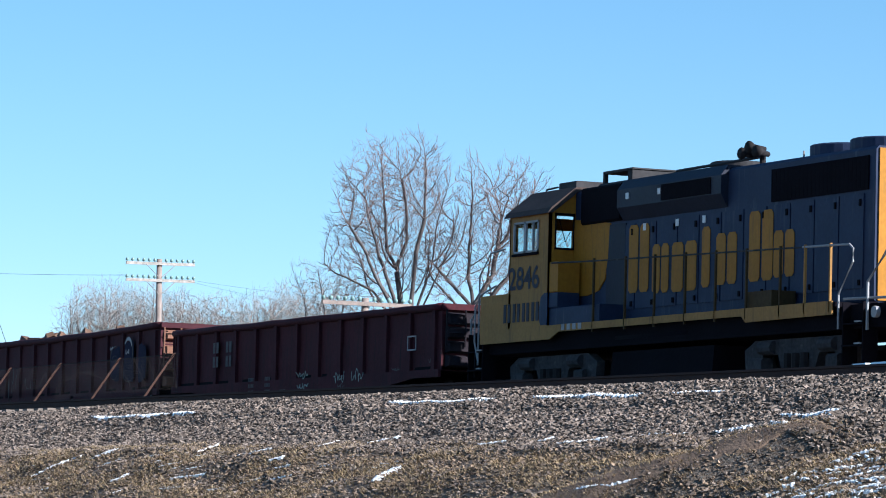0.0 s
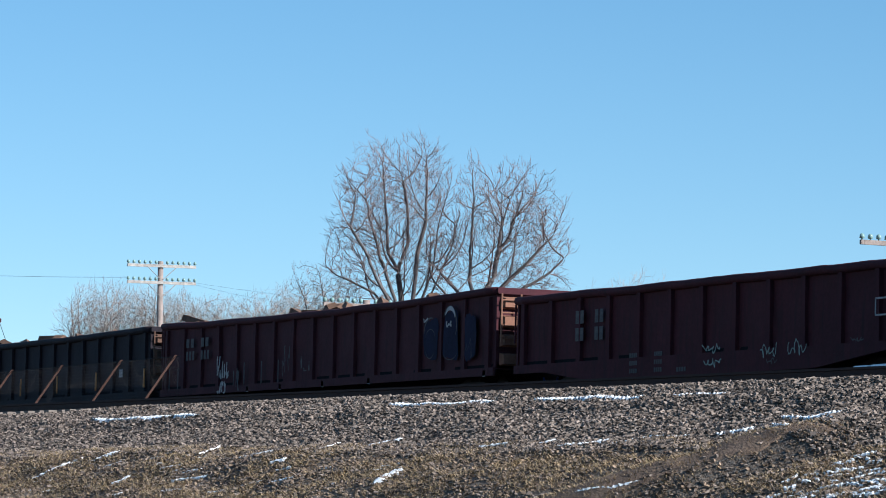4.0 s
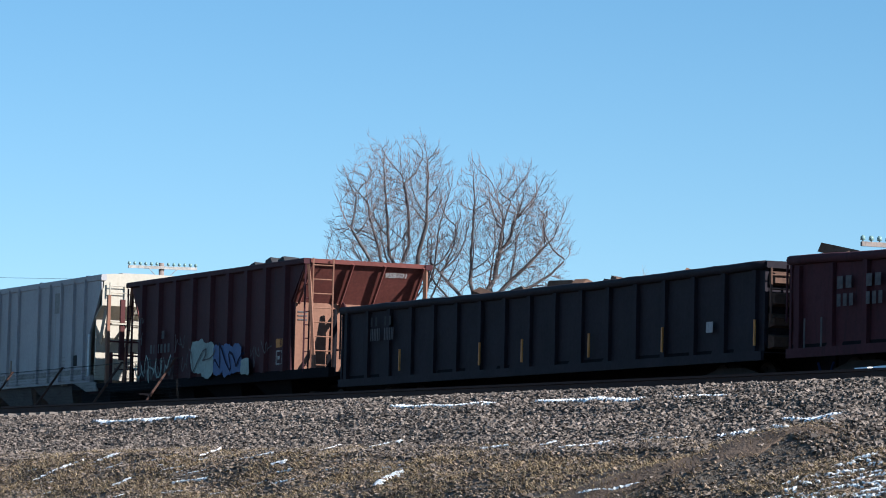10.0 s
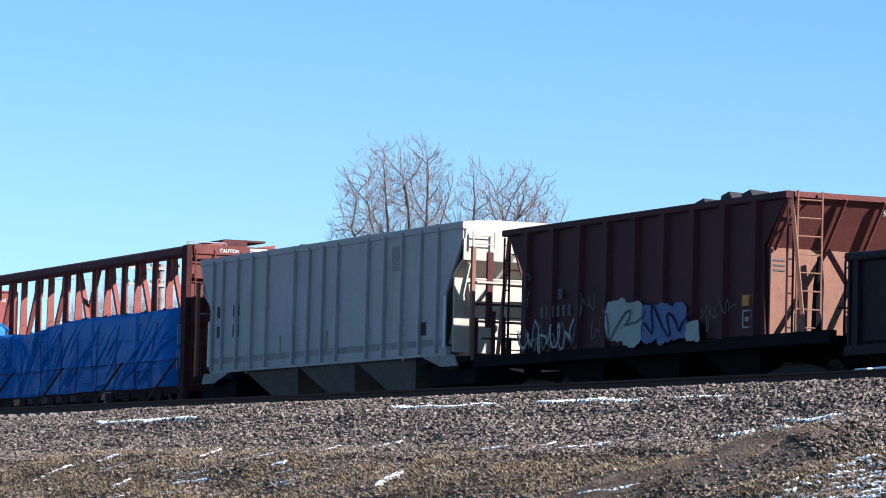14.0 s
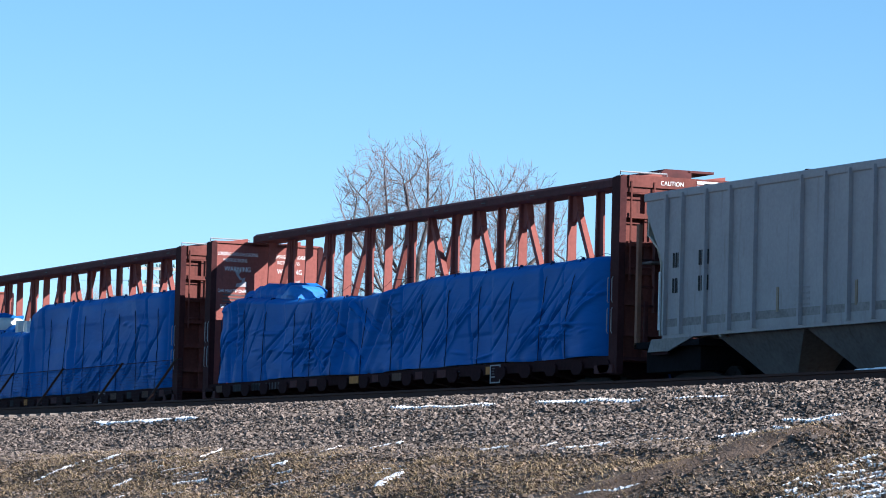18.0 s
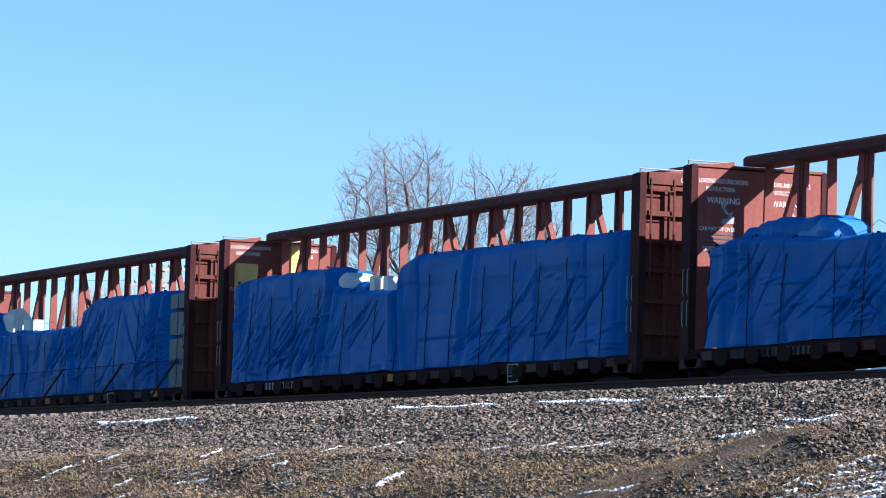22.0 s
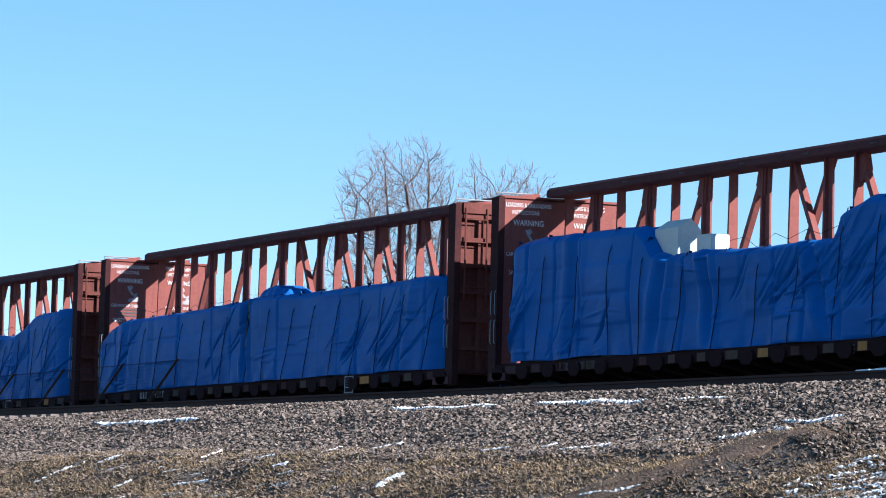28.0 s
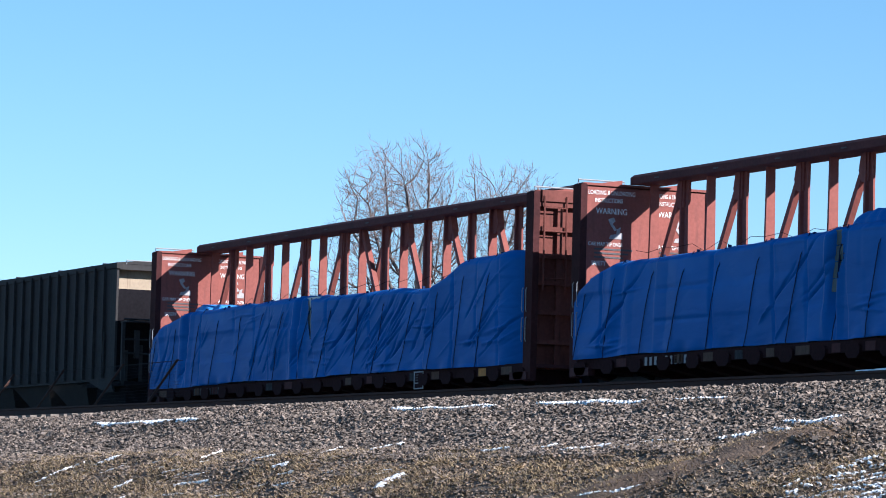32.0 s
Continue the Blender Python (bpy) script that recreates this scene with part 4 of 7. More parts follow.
# ---- gondolas ----
def gondola(s, length, top, coat, label, ribs, end_coat, low=0.95, half=1.5, grabs=True, seed=0, sag=0.0):
    car = rides(thing("gondola_car", label, "freight car", "freight cars of the train"), s)
    rng = random.Random(seed)
    h = length / 2
    floor = low + 0.1
    part("floor", Geo().box(-h, h, -half + 0.05, half - 0.05, floor - 0.08, floor), M["underframe"], car)
    for side in (-1, 1):
        # The plates between the ribs are dented by years of loads.
        g = Geo()
        nx, nz = int(length / 0.3), 8
        verts, faces = [], []
        for i in range(nx + 1):
            for j in range(nz + 1):
                x = -h + length * i / nx
                z = low + (top - 0.12 - sag * (1 - (x / h) ** 2) - low) * j / nz
                d = 0.035 * noise.noise((x * 1.1, z * 1.2, seed + side * 3.0)) * math.sin(math.pi * j / nz)
                verts.append((x, side * (half - 0.05 + d), z))
        for i in range(nx):
            for j in range(nz):
                q = (i * (nz + 1) + j, (i + 1) * (nz + 1) + j, (i + 1) * (nz + 1) + j + 1, i * (nz + 1) + j + 1)
                faces.append(q if side < 0 else q[::-1])
        g.add(verts, faces)
        g.box(-h, h, side * (half - 0.1) - 0.01, side * (half - 0.1) + 0.01, low, top - 0.1 - sag)
        wall = part("side_wall", g, coat, car)
        chord = []
        for i in range(41):
            x = -h + length * i / 40
            chord.append((x, side * (half - 0.02), top - 0.06 - sag * (1 - (x / h) ** 2) + 0.035 * noise.noise((x * 0.5, seed, side)) + 0.018 * noise.noise((x * 1.7, seed, side))))
        part("top_chord", Geo().tube(chord, 0.085, 8), coat, wall, smooth=True)
        rib = Geo().prism([(-0.09, low), (0.09, low), (0.07, top - 0.1 - sag * 0.8), (-0.07, top - 0.1 - sag * 0.8)], "y", -0.04, 0.04).mesh("rib", coat)
        for i in range(ribs):
            part("rib", rib, None, wall, at=pose(-h + 0.35 + (length - 0.7) * i / (ribs - 1), side * (half - 0.012), 0))
        part("side_sill", Geo().box(-h, h, side * half - 0.04, side * half + 0.02, low - 0.14, low + 0.03), coat, wall)
    for end in (-1, 1):
        x = end * h
        wall = part("end_wall", Geo().box(min(x, x - end * 0.07), max(x, x - end * 0.07), -half + 0.02, half - 0.02, low, top - 0.05), coat, car)
        for z in np.linspace(low + 0.2, top - 0.3, 4):
            part("corrugation", Geo().hexa([(x, -half + 0.1, z - 0.13), (x + end * 0.12, -half + 0.16, z - 0.09), (x + end * 0.12, half - 0.16, z - 0.09), (x, half - 0.1, z - 0.13),
                             (x, -half + 0.1, z + 0.13), (x + end * 0.12, -half + 0.16, z + 0.09), (x + end * 0.12, half - 0.16, z + 0.09), (x, half - 0.1, z + 0.13)]), end_coat if end > 0 else coat, wall)
        part("end_cap", Geo().box(x - 0.09, x + 0.09, -half, half, top - 0.12, top + 0.01, 0.02), coat, wall)
        if grabs:
            ladder(car, x + end * 0.16, -half + 0.28, low + 0.5, top - 0.12, "y", 0.44, 4, end_coat if end > 0 else coat)
    part("center_sill", Geo().box(-h - 0.4, h + 0.4, -0.22, 0.22, 0.6, low), M["underframe"], car)
    couplers(car, (-h - 0.52, h + 0.52))
    for end in (-1, 1):
        wagon_truck(car, end * (h - 2.0))
    return car


def scrap_load(s, label, pieces, seed):
    """Old ties and timbers heaped in a gondola; pieces: place, height of the top, length, tilt."""
    load = rides(thing("timber_load", label, "cargo"), s)
    rng = random.Random(seed)
    for x, z, l, tilt in pieces:
        l = l * rng.uniform(0.6, 0.85)
        for k in range(3):
            y = rng.uniform(-1.1, 0.9) if k else -1.0
            g = Geo().hexa([(-l / 2, -0.11, -0.09), (l / 2, -0.11, -0.09), (l / 2, 0.11, -0.09), (-l / 2, 0.11, -0.09), (-l / 2 + 0.04, -0.1, 0.08), (l / 2 - 0.16, -0.1, 0.05), (l / 2 - 0.16, 0.1, 0.05), (-l / 2 + 0.04, 0.1, 0.08)])
            part("timber", g, M["lumber"], load, at=pose(x + rng.uniform(-0.2, 0.2) * k, y, z - 0.07 - 0.06 * k, rng.uniform(-30, 30), -tilt + rng.uniform(-8, 8), rng.uniform(-40, 40)))
    g = Geo()
    xs = sorted(p[0] for p in pieces)
    for i in range(50):
        x = xs[0] + (xs[-1] - xs[0]) * rng.random()
        l, z = rng.uniform(1.2, 2.4), rng.uniform(1.3, 2.25)
        m = pose(x, rng.uniform(-1.05, 1.05), z, rng.uniform(-10, 10), rng.uniform(-6, 6), rng.uniform(-20, 20))
        k = Geo().box(-l / 2, l / 2, -0.12, 0.12, -0.09, 0.09)
        g.add([m @ Vector(p) for p in k.v], k.f)
    part("heap", g, M["lumber"], load)
    return load


# g1's black end coat stands for the locomotive's shade, g2's pale one for sunlight.
g1 = gondola(-0.36, 16.1, 2.36, M["maroon"], "maroon gondola car with dented ribbed sides", 13, M["black"], seed=11)
g2 = gondola(-19.24, 19.66, 2.62, M["maroon_light"], "long red-brown gondola car with scrawled sides and timber load", 17, M["hopper_end"], seed=12, sag=0.09)
g3 = gondola(-39.8, 19.64, 2.6, M["black"], "long black gondola car with yellow reflector strips", 17, M["bare"], seed=13, sag=0.05)
part("belly_sill", Geo().prism([(-7.2, 0.86), (-4.5, 0.58), (4.3, 0.58), (7.2, 0.86), (7.2, 0.96), (-7.2, 0.96)], "y", -1.535, -1.47), M["maroon"], g1, "deep fish-belly sill")
# Faded lettering, reflectors and sprayed scrawls on the gondolas.
for x in (-5.25, -4.4):
    bars(g1, "faded_letter", x, -1.53, 1.72, 0.42, 0.26, 2, M["ghost"], 0.3)
    bars(g1, "faded_digit", x, -1.53, 1.38, 0.42, 0.26, 2, M["ghost"], 0.3)
g = Geo()
for u0, u1, w0, w1 in ((0, 0.46, 0, 0.03), (0, 0.46, 0.29, 0.32), (0, 0.03, 0, 0.32), (0.43, 0.46, 0, 0.32)):
    g.box(6.38 + u0, 6.38 + u1, -1.54, -1.53, 1.41 + w0, 1.41 + w1)
part("placard_frame", g, M["stencil"], g1)
for x in (-2.85, -1.82):
    for k in range(3):
        bars(g1, "faded_print", x, -1.54, 0.98 - 0.15 * k, 0.34, 0.085, 4, M["ghost"], 0.3)
bars(g1, "faded_print", -0.9, -1.54, 0.66, 0.4, 0.085, 4, M["ghost"], 0.3)
tag(g1, 0.2, 0.95, 0.7, 0.19, M["spray_pale"], 60, -1.56, 4, 0.012)
tag(g1, 0.22, 0.69, 0.7, 0.19, M["spray_pale"], 61, -1.56, 4, 0.012)
tag(g1, 2.4, 0.8, 0.6, 0.27, M["spray_pale"], 62, -1.56, 4, 0.012)
tag(g1, 2.6, 0.68, 0.4, 0.12, M["ghost"], 64, -1.56, 3, 0.01)
tag(g1, 3.4, 0.78, 0.64, 0.32, M["spray_pale"], 63, -1.56, 4, 0.012)
tag(g1, 5.62, 0.98, 0.45, 0.09, M["ghost"], 65, -1.56, 4, 0.01)
tag(g1, 7.6, 1.1, 0.08, 0.12, M["ghost"], 66, -1.56, 1, 0.01)
for x in (-8.05, -7.05):
    bars(g2, "emblem_bar", x, -1.53, 1.97, 0.6, 0.22, 2, M["ghost"], 0.35)
    bars(g2, "car_digit", x, -1.53, 1.66, 0.64, 0.22, 3, M["ghost"], 0.4)
scrawl(g2, -5.9, 1.15, 0.85, 0.55, M["stencil"], 71, -1.54, 7, 0.02)
scrawl(g2, -5.9, 0.8, 0.7, 0.28, M["stencil"], 72, -1.54, 6, 0.02)
scrawl(g2, -4.85, 0.85, 0.5, 0.8, M["ghost"], 73, -1.54, 3, 0.02)
scrawl(g2, -1.75, 1.1, 0.5, 0.7, M["ghost"], 74, -1.54, 3, 0.014)
scrawl(g2, -0.6, 1.2, 0.55, 0.4, M["ghost"], 75, -1.54, 4, 0.014)
# Blue-black sprayed fields with pale bows between the ribs near one end.
for x, w, z, h in ((6.28, 0.82, 1.2, 0.94), (7.3, 0.82, 1.16, 1.12), (8.38, 0.62, 1.12, 1.06)):
    blob(g2, x, z, w, h, M["navy_spray"], int(x * 10), -1.546)
arc(g2, 7.66, 1.9, 0.36, 0.42, -25, 150, 0.03, M["ghost"], -1.56)
arc(g2, 7.68, 2.02, 0.27, 0.27, 15, 150, 0.045, M["stencil"], -1.562)
arc(g2, 6.7, 1.82, 0.34, 0.3, 75, 185, 0.022, M["ghost"], -1.56)
arc(g2, 6.68, 1.68, 0.24, 0.2, 10, 170, 0.008, M["ghost"], -1.56)
arc(g2, 6.68, 1.4, 0.2, 0.14, 170, 350, 0.01, M["ghost"], -1.56)
arc(g2, 7.72, 1.36, 0.34, 0.16, 185, 350, 0.01, M["ghost"], -1.56)
tag(g2, 7.5, 1.88, 0.3, 0.13, M["stencil"], 76, -1.565, 2, 0.022)
tag(g2, 6.32, 2.0, 0.16, 0.14, M["stencil"], 77, -1.565, 1, 0.022)
tag(g2, 8.5, 1.2, 0.4, 0.45, M["ghost"], 78, -1.565, 2, 0.006)
for x in (-8.6, -4.15, -3.05, -2.0, -9.2):
    part("reflector_strip", Geo().box(x, x + 0.05, -1.54, -1.53, 0.95, 1.5), M["ghost"], g2)
for x in (-3.95, -1.9, 0.66, 3.3, 9.33):
    part("reflector", Geo().box(x, x + 0.13, -1.54, -1.53, 0.8, 0.93), M["stencil"], g2)
for x in (-6.42, -2.3, -0.25, 2.8, 5.92, 9.55):
    part("reflector_strip", Geo().box(x, x + 0.05, -1.56, -1.53, 1.08, 1.55), M["reflector"], g3, "faded yellow reflective strip")
for x in (-8.05, -7.3):
    bars(g3, "faded_letter", x, -1.53, 2.1, 0.5, 0.2, 2, M["slate"], 0.6)
    bars(g3, "faded_digit", x, -1.53, 1.78, 0.55, 0.27, 6, M["ghost"], 0.5)
part("placard", Geo().box(7.7, 7.95, -1.54, -1.53, 1.38, 1.58), M["stencil"], g3)
scrap_load(-19.24, "old timbers heaped above a gondola's rim", [(-8.7, 2.76, 1.9, -7), (-4.4, 2.6, 0.8, 5), (-2.1, 2.68, 1.1, -4), (-1.2, 2.66, 0.9, 5), (-0.2, 2.76, 0.9, 6), (0.9, 2.7, 0.9, -5), (2.9, 2.68, 0.9, -8), (5.5, 2.74, 0.6, 10), (7.6, 2.64, 1.0, 0)], 3)
scrap_load(-39.8, "old timbers in a black gondola", [(-7.5, 2.62, 0.7, 4), (-4.6, 2.66, 0.7, 8), (-3.2, 2.68, 1.2, -5), (-1.5, 2.66, 0.9, 6), (0.6, 2.72, 1.1, 5), (1.4, 2.7, 0.6, 12), (3.0, 2.68, 0.9, 3), (6.0, 2.68, 0.9, 8), (8.4, 2.64, 0.8, 0)], 4)


# ---- open-top ribbed hopper ----
def ribbed_hopper(s, label):
    car = rides(thing("open_hopper_car", label, "freight car", "freight cars of the train"), s)
    top, low, half, x0, x1 = 3.78, 1.22, 1.55, -5.95, 5.75
    for side in (-1, 1):
        y = side * (half - 0.06)
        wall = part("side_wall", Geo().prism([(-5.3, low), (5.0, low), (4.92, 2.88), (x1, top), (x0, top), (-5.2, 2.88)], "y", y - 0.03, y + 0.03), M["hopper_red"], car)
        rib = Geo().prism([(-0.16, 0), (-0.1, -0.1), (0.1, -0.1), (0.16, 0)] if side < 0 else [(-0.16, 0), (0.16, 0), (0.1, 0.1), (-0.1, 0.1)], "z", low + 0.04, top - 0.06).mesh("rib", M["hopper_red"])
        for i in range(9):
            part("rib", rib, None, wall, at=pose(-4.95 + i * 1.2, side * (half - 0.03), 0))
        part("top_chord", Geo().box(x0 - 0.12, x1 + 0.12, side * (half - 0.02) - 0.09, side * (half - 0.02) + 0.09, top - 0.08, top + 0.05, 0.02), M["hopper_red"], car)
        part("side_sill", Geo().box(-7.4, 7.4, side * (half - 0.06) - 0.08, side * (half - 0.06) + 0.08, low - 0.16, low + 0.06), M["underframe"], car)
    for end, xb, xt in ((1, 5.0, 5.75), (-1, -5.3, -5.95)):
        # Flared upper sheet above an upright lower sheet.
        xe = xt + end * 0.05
        part("end_sheet", Geo().box(min(xb, xb + end * 0.05), max(xb, xb + end * 0.05), -half + 0.1, half - 0.1, low, 2.9), M["hopper_end"], car, "pinkish lower end sheet with sunlight in its colour")
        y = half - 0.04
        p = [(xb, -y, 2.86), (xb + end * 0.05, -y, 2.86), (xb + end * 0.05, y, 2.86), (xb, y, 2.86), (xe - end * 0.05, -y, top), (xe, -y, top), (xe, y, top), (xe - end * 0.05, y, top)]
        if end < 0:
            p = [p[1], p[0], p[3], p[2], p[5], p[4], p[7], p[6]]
        sheet = part("slope_sheet", Geo().hexa(p), M["hopper_slope"], car, "sloping end sheet with sunlight in its colour")
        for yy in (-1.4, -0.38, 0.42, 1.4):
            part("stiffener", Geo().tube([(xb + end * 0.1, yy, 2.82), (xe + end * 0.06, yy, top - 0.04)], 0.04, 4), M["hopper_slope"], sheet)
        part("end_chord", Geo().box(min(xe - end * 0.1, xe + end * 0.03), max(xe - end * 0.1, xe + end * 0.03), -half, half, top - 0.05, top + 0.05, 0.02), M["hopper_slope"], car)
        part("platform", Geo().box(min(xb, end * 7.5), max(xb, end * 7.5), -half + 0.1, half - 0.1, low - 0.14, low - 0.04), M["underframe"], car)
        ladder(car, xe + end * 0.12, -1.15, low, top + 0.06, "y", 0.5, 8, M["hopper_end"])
        # Dark tapered upright, put in for a tall dark mark on the end.
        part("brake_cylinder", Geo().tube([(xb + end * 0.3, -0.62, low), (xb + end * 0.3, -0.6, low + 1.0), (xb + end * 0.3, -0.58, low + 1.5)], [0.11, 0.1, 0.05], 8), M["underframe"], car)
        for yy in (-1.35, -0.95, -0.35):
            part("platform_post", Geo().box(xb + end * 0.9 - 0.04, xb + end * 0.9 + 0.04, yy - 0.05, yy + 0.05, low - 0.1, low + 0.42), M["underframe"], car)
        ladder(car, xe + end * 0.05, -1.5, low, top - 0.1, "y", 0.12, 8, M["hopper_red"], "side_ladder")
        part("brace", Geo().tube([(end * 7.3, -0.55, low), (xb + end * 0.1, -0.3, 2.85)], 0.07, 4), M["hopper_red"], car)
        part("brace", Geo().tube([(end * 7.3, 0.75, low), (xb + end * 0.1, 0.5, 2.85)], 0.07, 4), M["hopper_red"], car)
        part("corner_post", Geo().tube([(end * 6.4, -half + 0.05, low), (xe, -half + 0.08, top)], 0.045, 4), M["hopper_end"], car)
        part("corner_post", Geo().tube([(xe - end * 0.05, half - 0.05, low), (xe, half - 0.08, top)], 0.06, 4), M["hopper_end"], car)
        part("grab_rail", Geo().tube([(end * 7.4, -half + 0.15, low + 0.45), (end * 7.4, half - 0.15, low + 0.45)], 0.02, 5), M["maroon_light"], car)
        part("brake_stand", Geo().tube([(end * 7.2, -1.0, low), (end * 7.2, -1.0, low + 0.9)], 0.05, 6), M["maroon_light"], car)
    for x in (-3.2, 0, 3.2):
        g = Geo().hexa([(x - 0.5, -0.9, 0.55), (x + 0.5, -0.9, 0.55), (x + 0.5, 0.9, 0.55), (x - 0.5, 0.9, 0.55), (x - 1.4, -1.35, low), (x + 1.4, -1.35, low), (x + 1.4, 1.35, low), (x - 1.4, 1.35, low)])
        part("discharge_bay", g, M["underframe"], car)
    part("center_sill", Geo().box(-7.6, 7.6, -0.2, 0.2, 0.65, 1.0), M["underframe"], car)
    couplers(car, (-7.95, 7.95))
    for x in (-5.4, 5.4):
        wagon_truck(car, x)
    for x, z in ((2.4, 3.84), (3.4, 3.9), (4.2, 3.88)):
        part("bent_plate", Geo().hexa([(x - 0.25, -1.5, z - 0.1), (x + 0.25, -1.5, z - 0.1), (x + 0.25, -1.1, z - 0.1), (x - 0.25, -1.1, z - 0.1), (x - 0.2, -1.5, z + 0.02), (x + 0.1, -1.5, z + 0.08), (x + 0.1, -1.1, z + 0.06), (x - 0.2, -1.1, z + 0.02)]), M["roof"], car)
    return car


hop_a = ribbed_hopper(-57.5, "red-brown ribbed open hopper with graffiti along its side")


# ---- covered hoppers ----
def covered_hopper(s, label, coat, end_coat, x0, x1, top, low, ribs, crown_z, grey=True):
    under_coat = end_coat if grey else M["roof"]
    car = rides(thing("covered_hopper_car", label, "freight car", "freight cars of the train"), s)
    half = 1.52
    for side in (-1, 1):
        y = side * half
        taper = 0.85 if grey else 0.02
        wall = part("side_wall", Geo().prism([(x0 + taper, low), (x1 - taper, low), (x1 - taper, low + 1.2), (x1, top - 0.3), (x1, top), (x0, top), (x0, top - 0.3), (x0 + taper, low + 1.2)], "y", y - 0.03, y + 0.03), coat, car)
        for x in ribs:
            part("rib", Geo().box(x - 0.035, x + 0.035, min(y, y + side * 0.11), max(y, y + side * 0.11), low, top - 0.02), coat, wall)
        if grey and side < 0:
            edges = [x0 + taper] + [x + 0.04 for x in ribs if x0 + taper < x < x1 - taper] + [x1 - taper]
            for u, v in zip(edges, edges[1:]):
                part("grime_band", Geo().prism([(u, low + 0.15), (v - 0.08, low + 0.15), (v - 0.08, low + 0.3), (u, low + 0.3)], "y", y - 0.036, y - 0.03), M["grime"], wall)
        part("top_rail", Geo().box(x0 - 0.05, x1 + 0.05, y - 0.06, y + 0.09, top - 0.1, top + 0.06, 0.02), coat, car)
        part("side_sill", Geo().box(x0 + taper - 0.1, x1 - taper + 0.1, y - 0.02, y + 0.1, low - 0.06, low + 0.14), coat, car, "dirty lower sill")
    roof = [(-half - 0.03, top + 0.02)] + [(half * math.cos(math.pi * (1 - i / 10)), top + 0.05 + (crown_z - top) * math.sin(math.pi * i / 10)) for i in range(1, 10)] + [(half + 0.03, top + 0.02)]
    part("roof", Geo().prism(roof, "x", x0, x1), end_coat if grey else coat, car)
    part("roof_walk", Geo().box(x0 + 0.2, x1 - 0.1, -0.95, -0.55, crown_z + 0.02, crown_z + 0.06), M["silver"] if grey else coat, car)
    for i in range(4):
        x = x0 + (i + 0.5) * (x1 - x0) / 4
        part("hatch", Geo().box(x - 1.3, x + 1.3, -0.35, 0.35, crown_z - 0.02, crown_z + 0.1, 0.04), coat, car)
        part("latch", Geo().box(x - 0.06, x + 0.06, -1.3, -1.1, top + 0.1, crown_z + 0.06), M["roof"], car)
    for end, xe in ((1, x1), (-1, x0)):
        xi = xe - end * 3.0
        if grey:
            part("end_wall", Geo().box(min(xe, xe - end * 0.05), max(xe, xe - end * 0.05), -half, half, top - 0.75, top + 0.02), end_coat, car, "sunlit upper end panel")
        else:
            # A tan strip set back under the roof; black below it stands in for shade.
            back = xe - end * 0.3
            part("end_wall", Geo().box(min(back, back - end * 0.05), max(back, back - end * 0.05), -half + 0.03, half - 0.03, top - 0.62, top + 0.01), end_coat, car, "grimy tan strip under the roof")
            part("end_sheet", Geo().box(min(xe - end * 0.02, back), max(xe - end * 0.02, back), -half + 0.03, half - 0.03, low, top - 0.62), M["underframe"], car)
            part("end_rail", Geo().box(min(xe, xe - end * 0.1), max(xe, xe - end * 0.1), -half, half, top - 0.12, top + 0.03), coat, car)
            part("grab_iron", Geo().tube([(xe, -1.3, top + 0.03), (xe, -1.3, top + 0.12), (xe, -0.5, top + 0.12), (xe, -0.5, top + 0.03)], 0.014, 5), M["silver"], car)
        q = [(xe - end * 0.02, -half, top - 0.75), (xe - end * 0.02, half, top - 0.75), (xi, half, low - 0.1), (xi, -half, low - 0.1), (xe - end * 0.1, -half, top - 0.75), (xe - end * 0.1, half, top - 0.75), (xi - end * 0.08, half, low - 0.1), (xi - end * 0.08, -half, low - 0.1)]
        part("slope_sheet", Geo().add(q, [(0, 1, 2, 3), (7, 6, 5, 4), (0, 3, 7, 4), (1, 5, 6, 2), (0, 4, 5, 1), (2, 6, 7, 3)]), under_coat, car)
        if grey:
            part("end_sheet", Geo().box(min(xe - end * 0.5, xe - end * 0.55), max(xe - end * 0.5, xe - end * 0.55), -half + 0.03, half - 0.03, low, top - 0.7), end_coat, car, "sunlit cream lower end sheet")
        part("slope_brace", Geo().tube([(xe - end * 0.9, -1.35, low + 0.2), (xe - end * 0.1, -1.35, top - 0.8)], 0.06, 4), under_coat, car)
        part("platform", Geo().box(min(xe - end * 2.2, xe + end * 0.45), max(xe - end * 2.2, xe + end * 0.45), -half, half, low - 0.22, low - 0.1), M["underframe"], car)
        # Added block under each end, which keeps sun from passing below the car.
        part("bolster", Geo().box(min(xe - end * 1.9, xe + end * 0.3), max(xe - end * 1.9, xe + end * 0.3), -half + 0.2, half - 0.1, 0.75, low - 0.2), M["underframe"], car)
        part("corner_post", Geo().box(min(xe + end * 0.36, xe + end * 0.46), max(xe + end * 0.36, xe + end * 0.46), -half, -half + 0.08, low - 0.2, top - (0.5 if grey else 1.5)), M["hopper_end"] if grey else coat, car)
        part("corner_post", Geo().box(min(xe + end * 0.36, xe + end * 0.46), max(xe + end * 0.36, xe + end * 0.46), -1.16, -1.04, low + 0.5, top - (0.6 if grey else 1.7)), M["beam_dark"] if grey else coat, car)
        if grey:
            part("diagonal", Geo().tube([(xe + end * 0.4, -0.5, top - 0.6), (xe - end * 0.75, -1.3, low + 0.5)], 0.05, 4), under_coat, car)
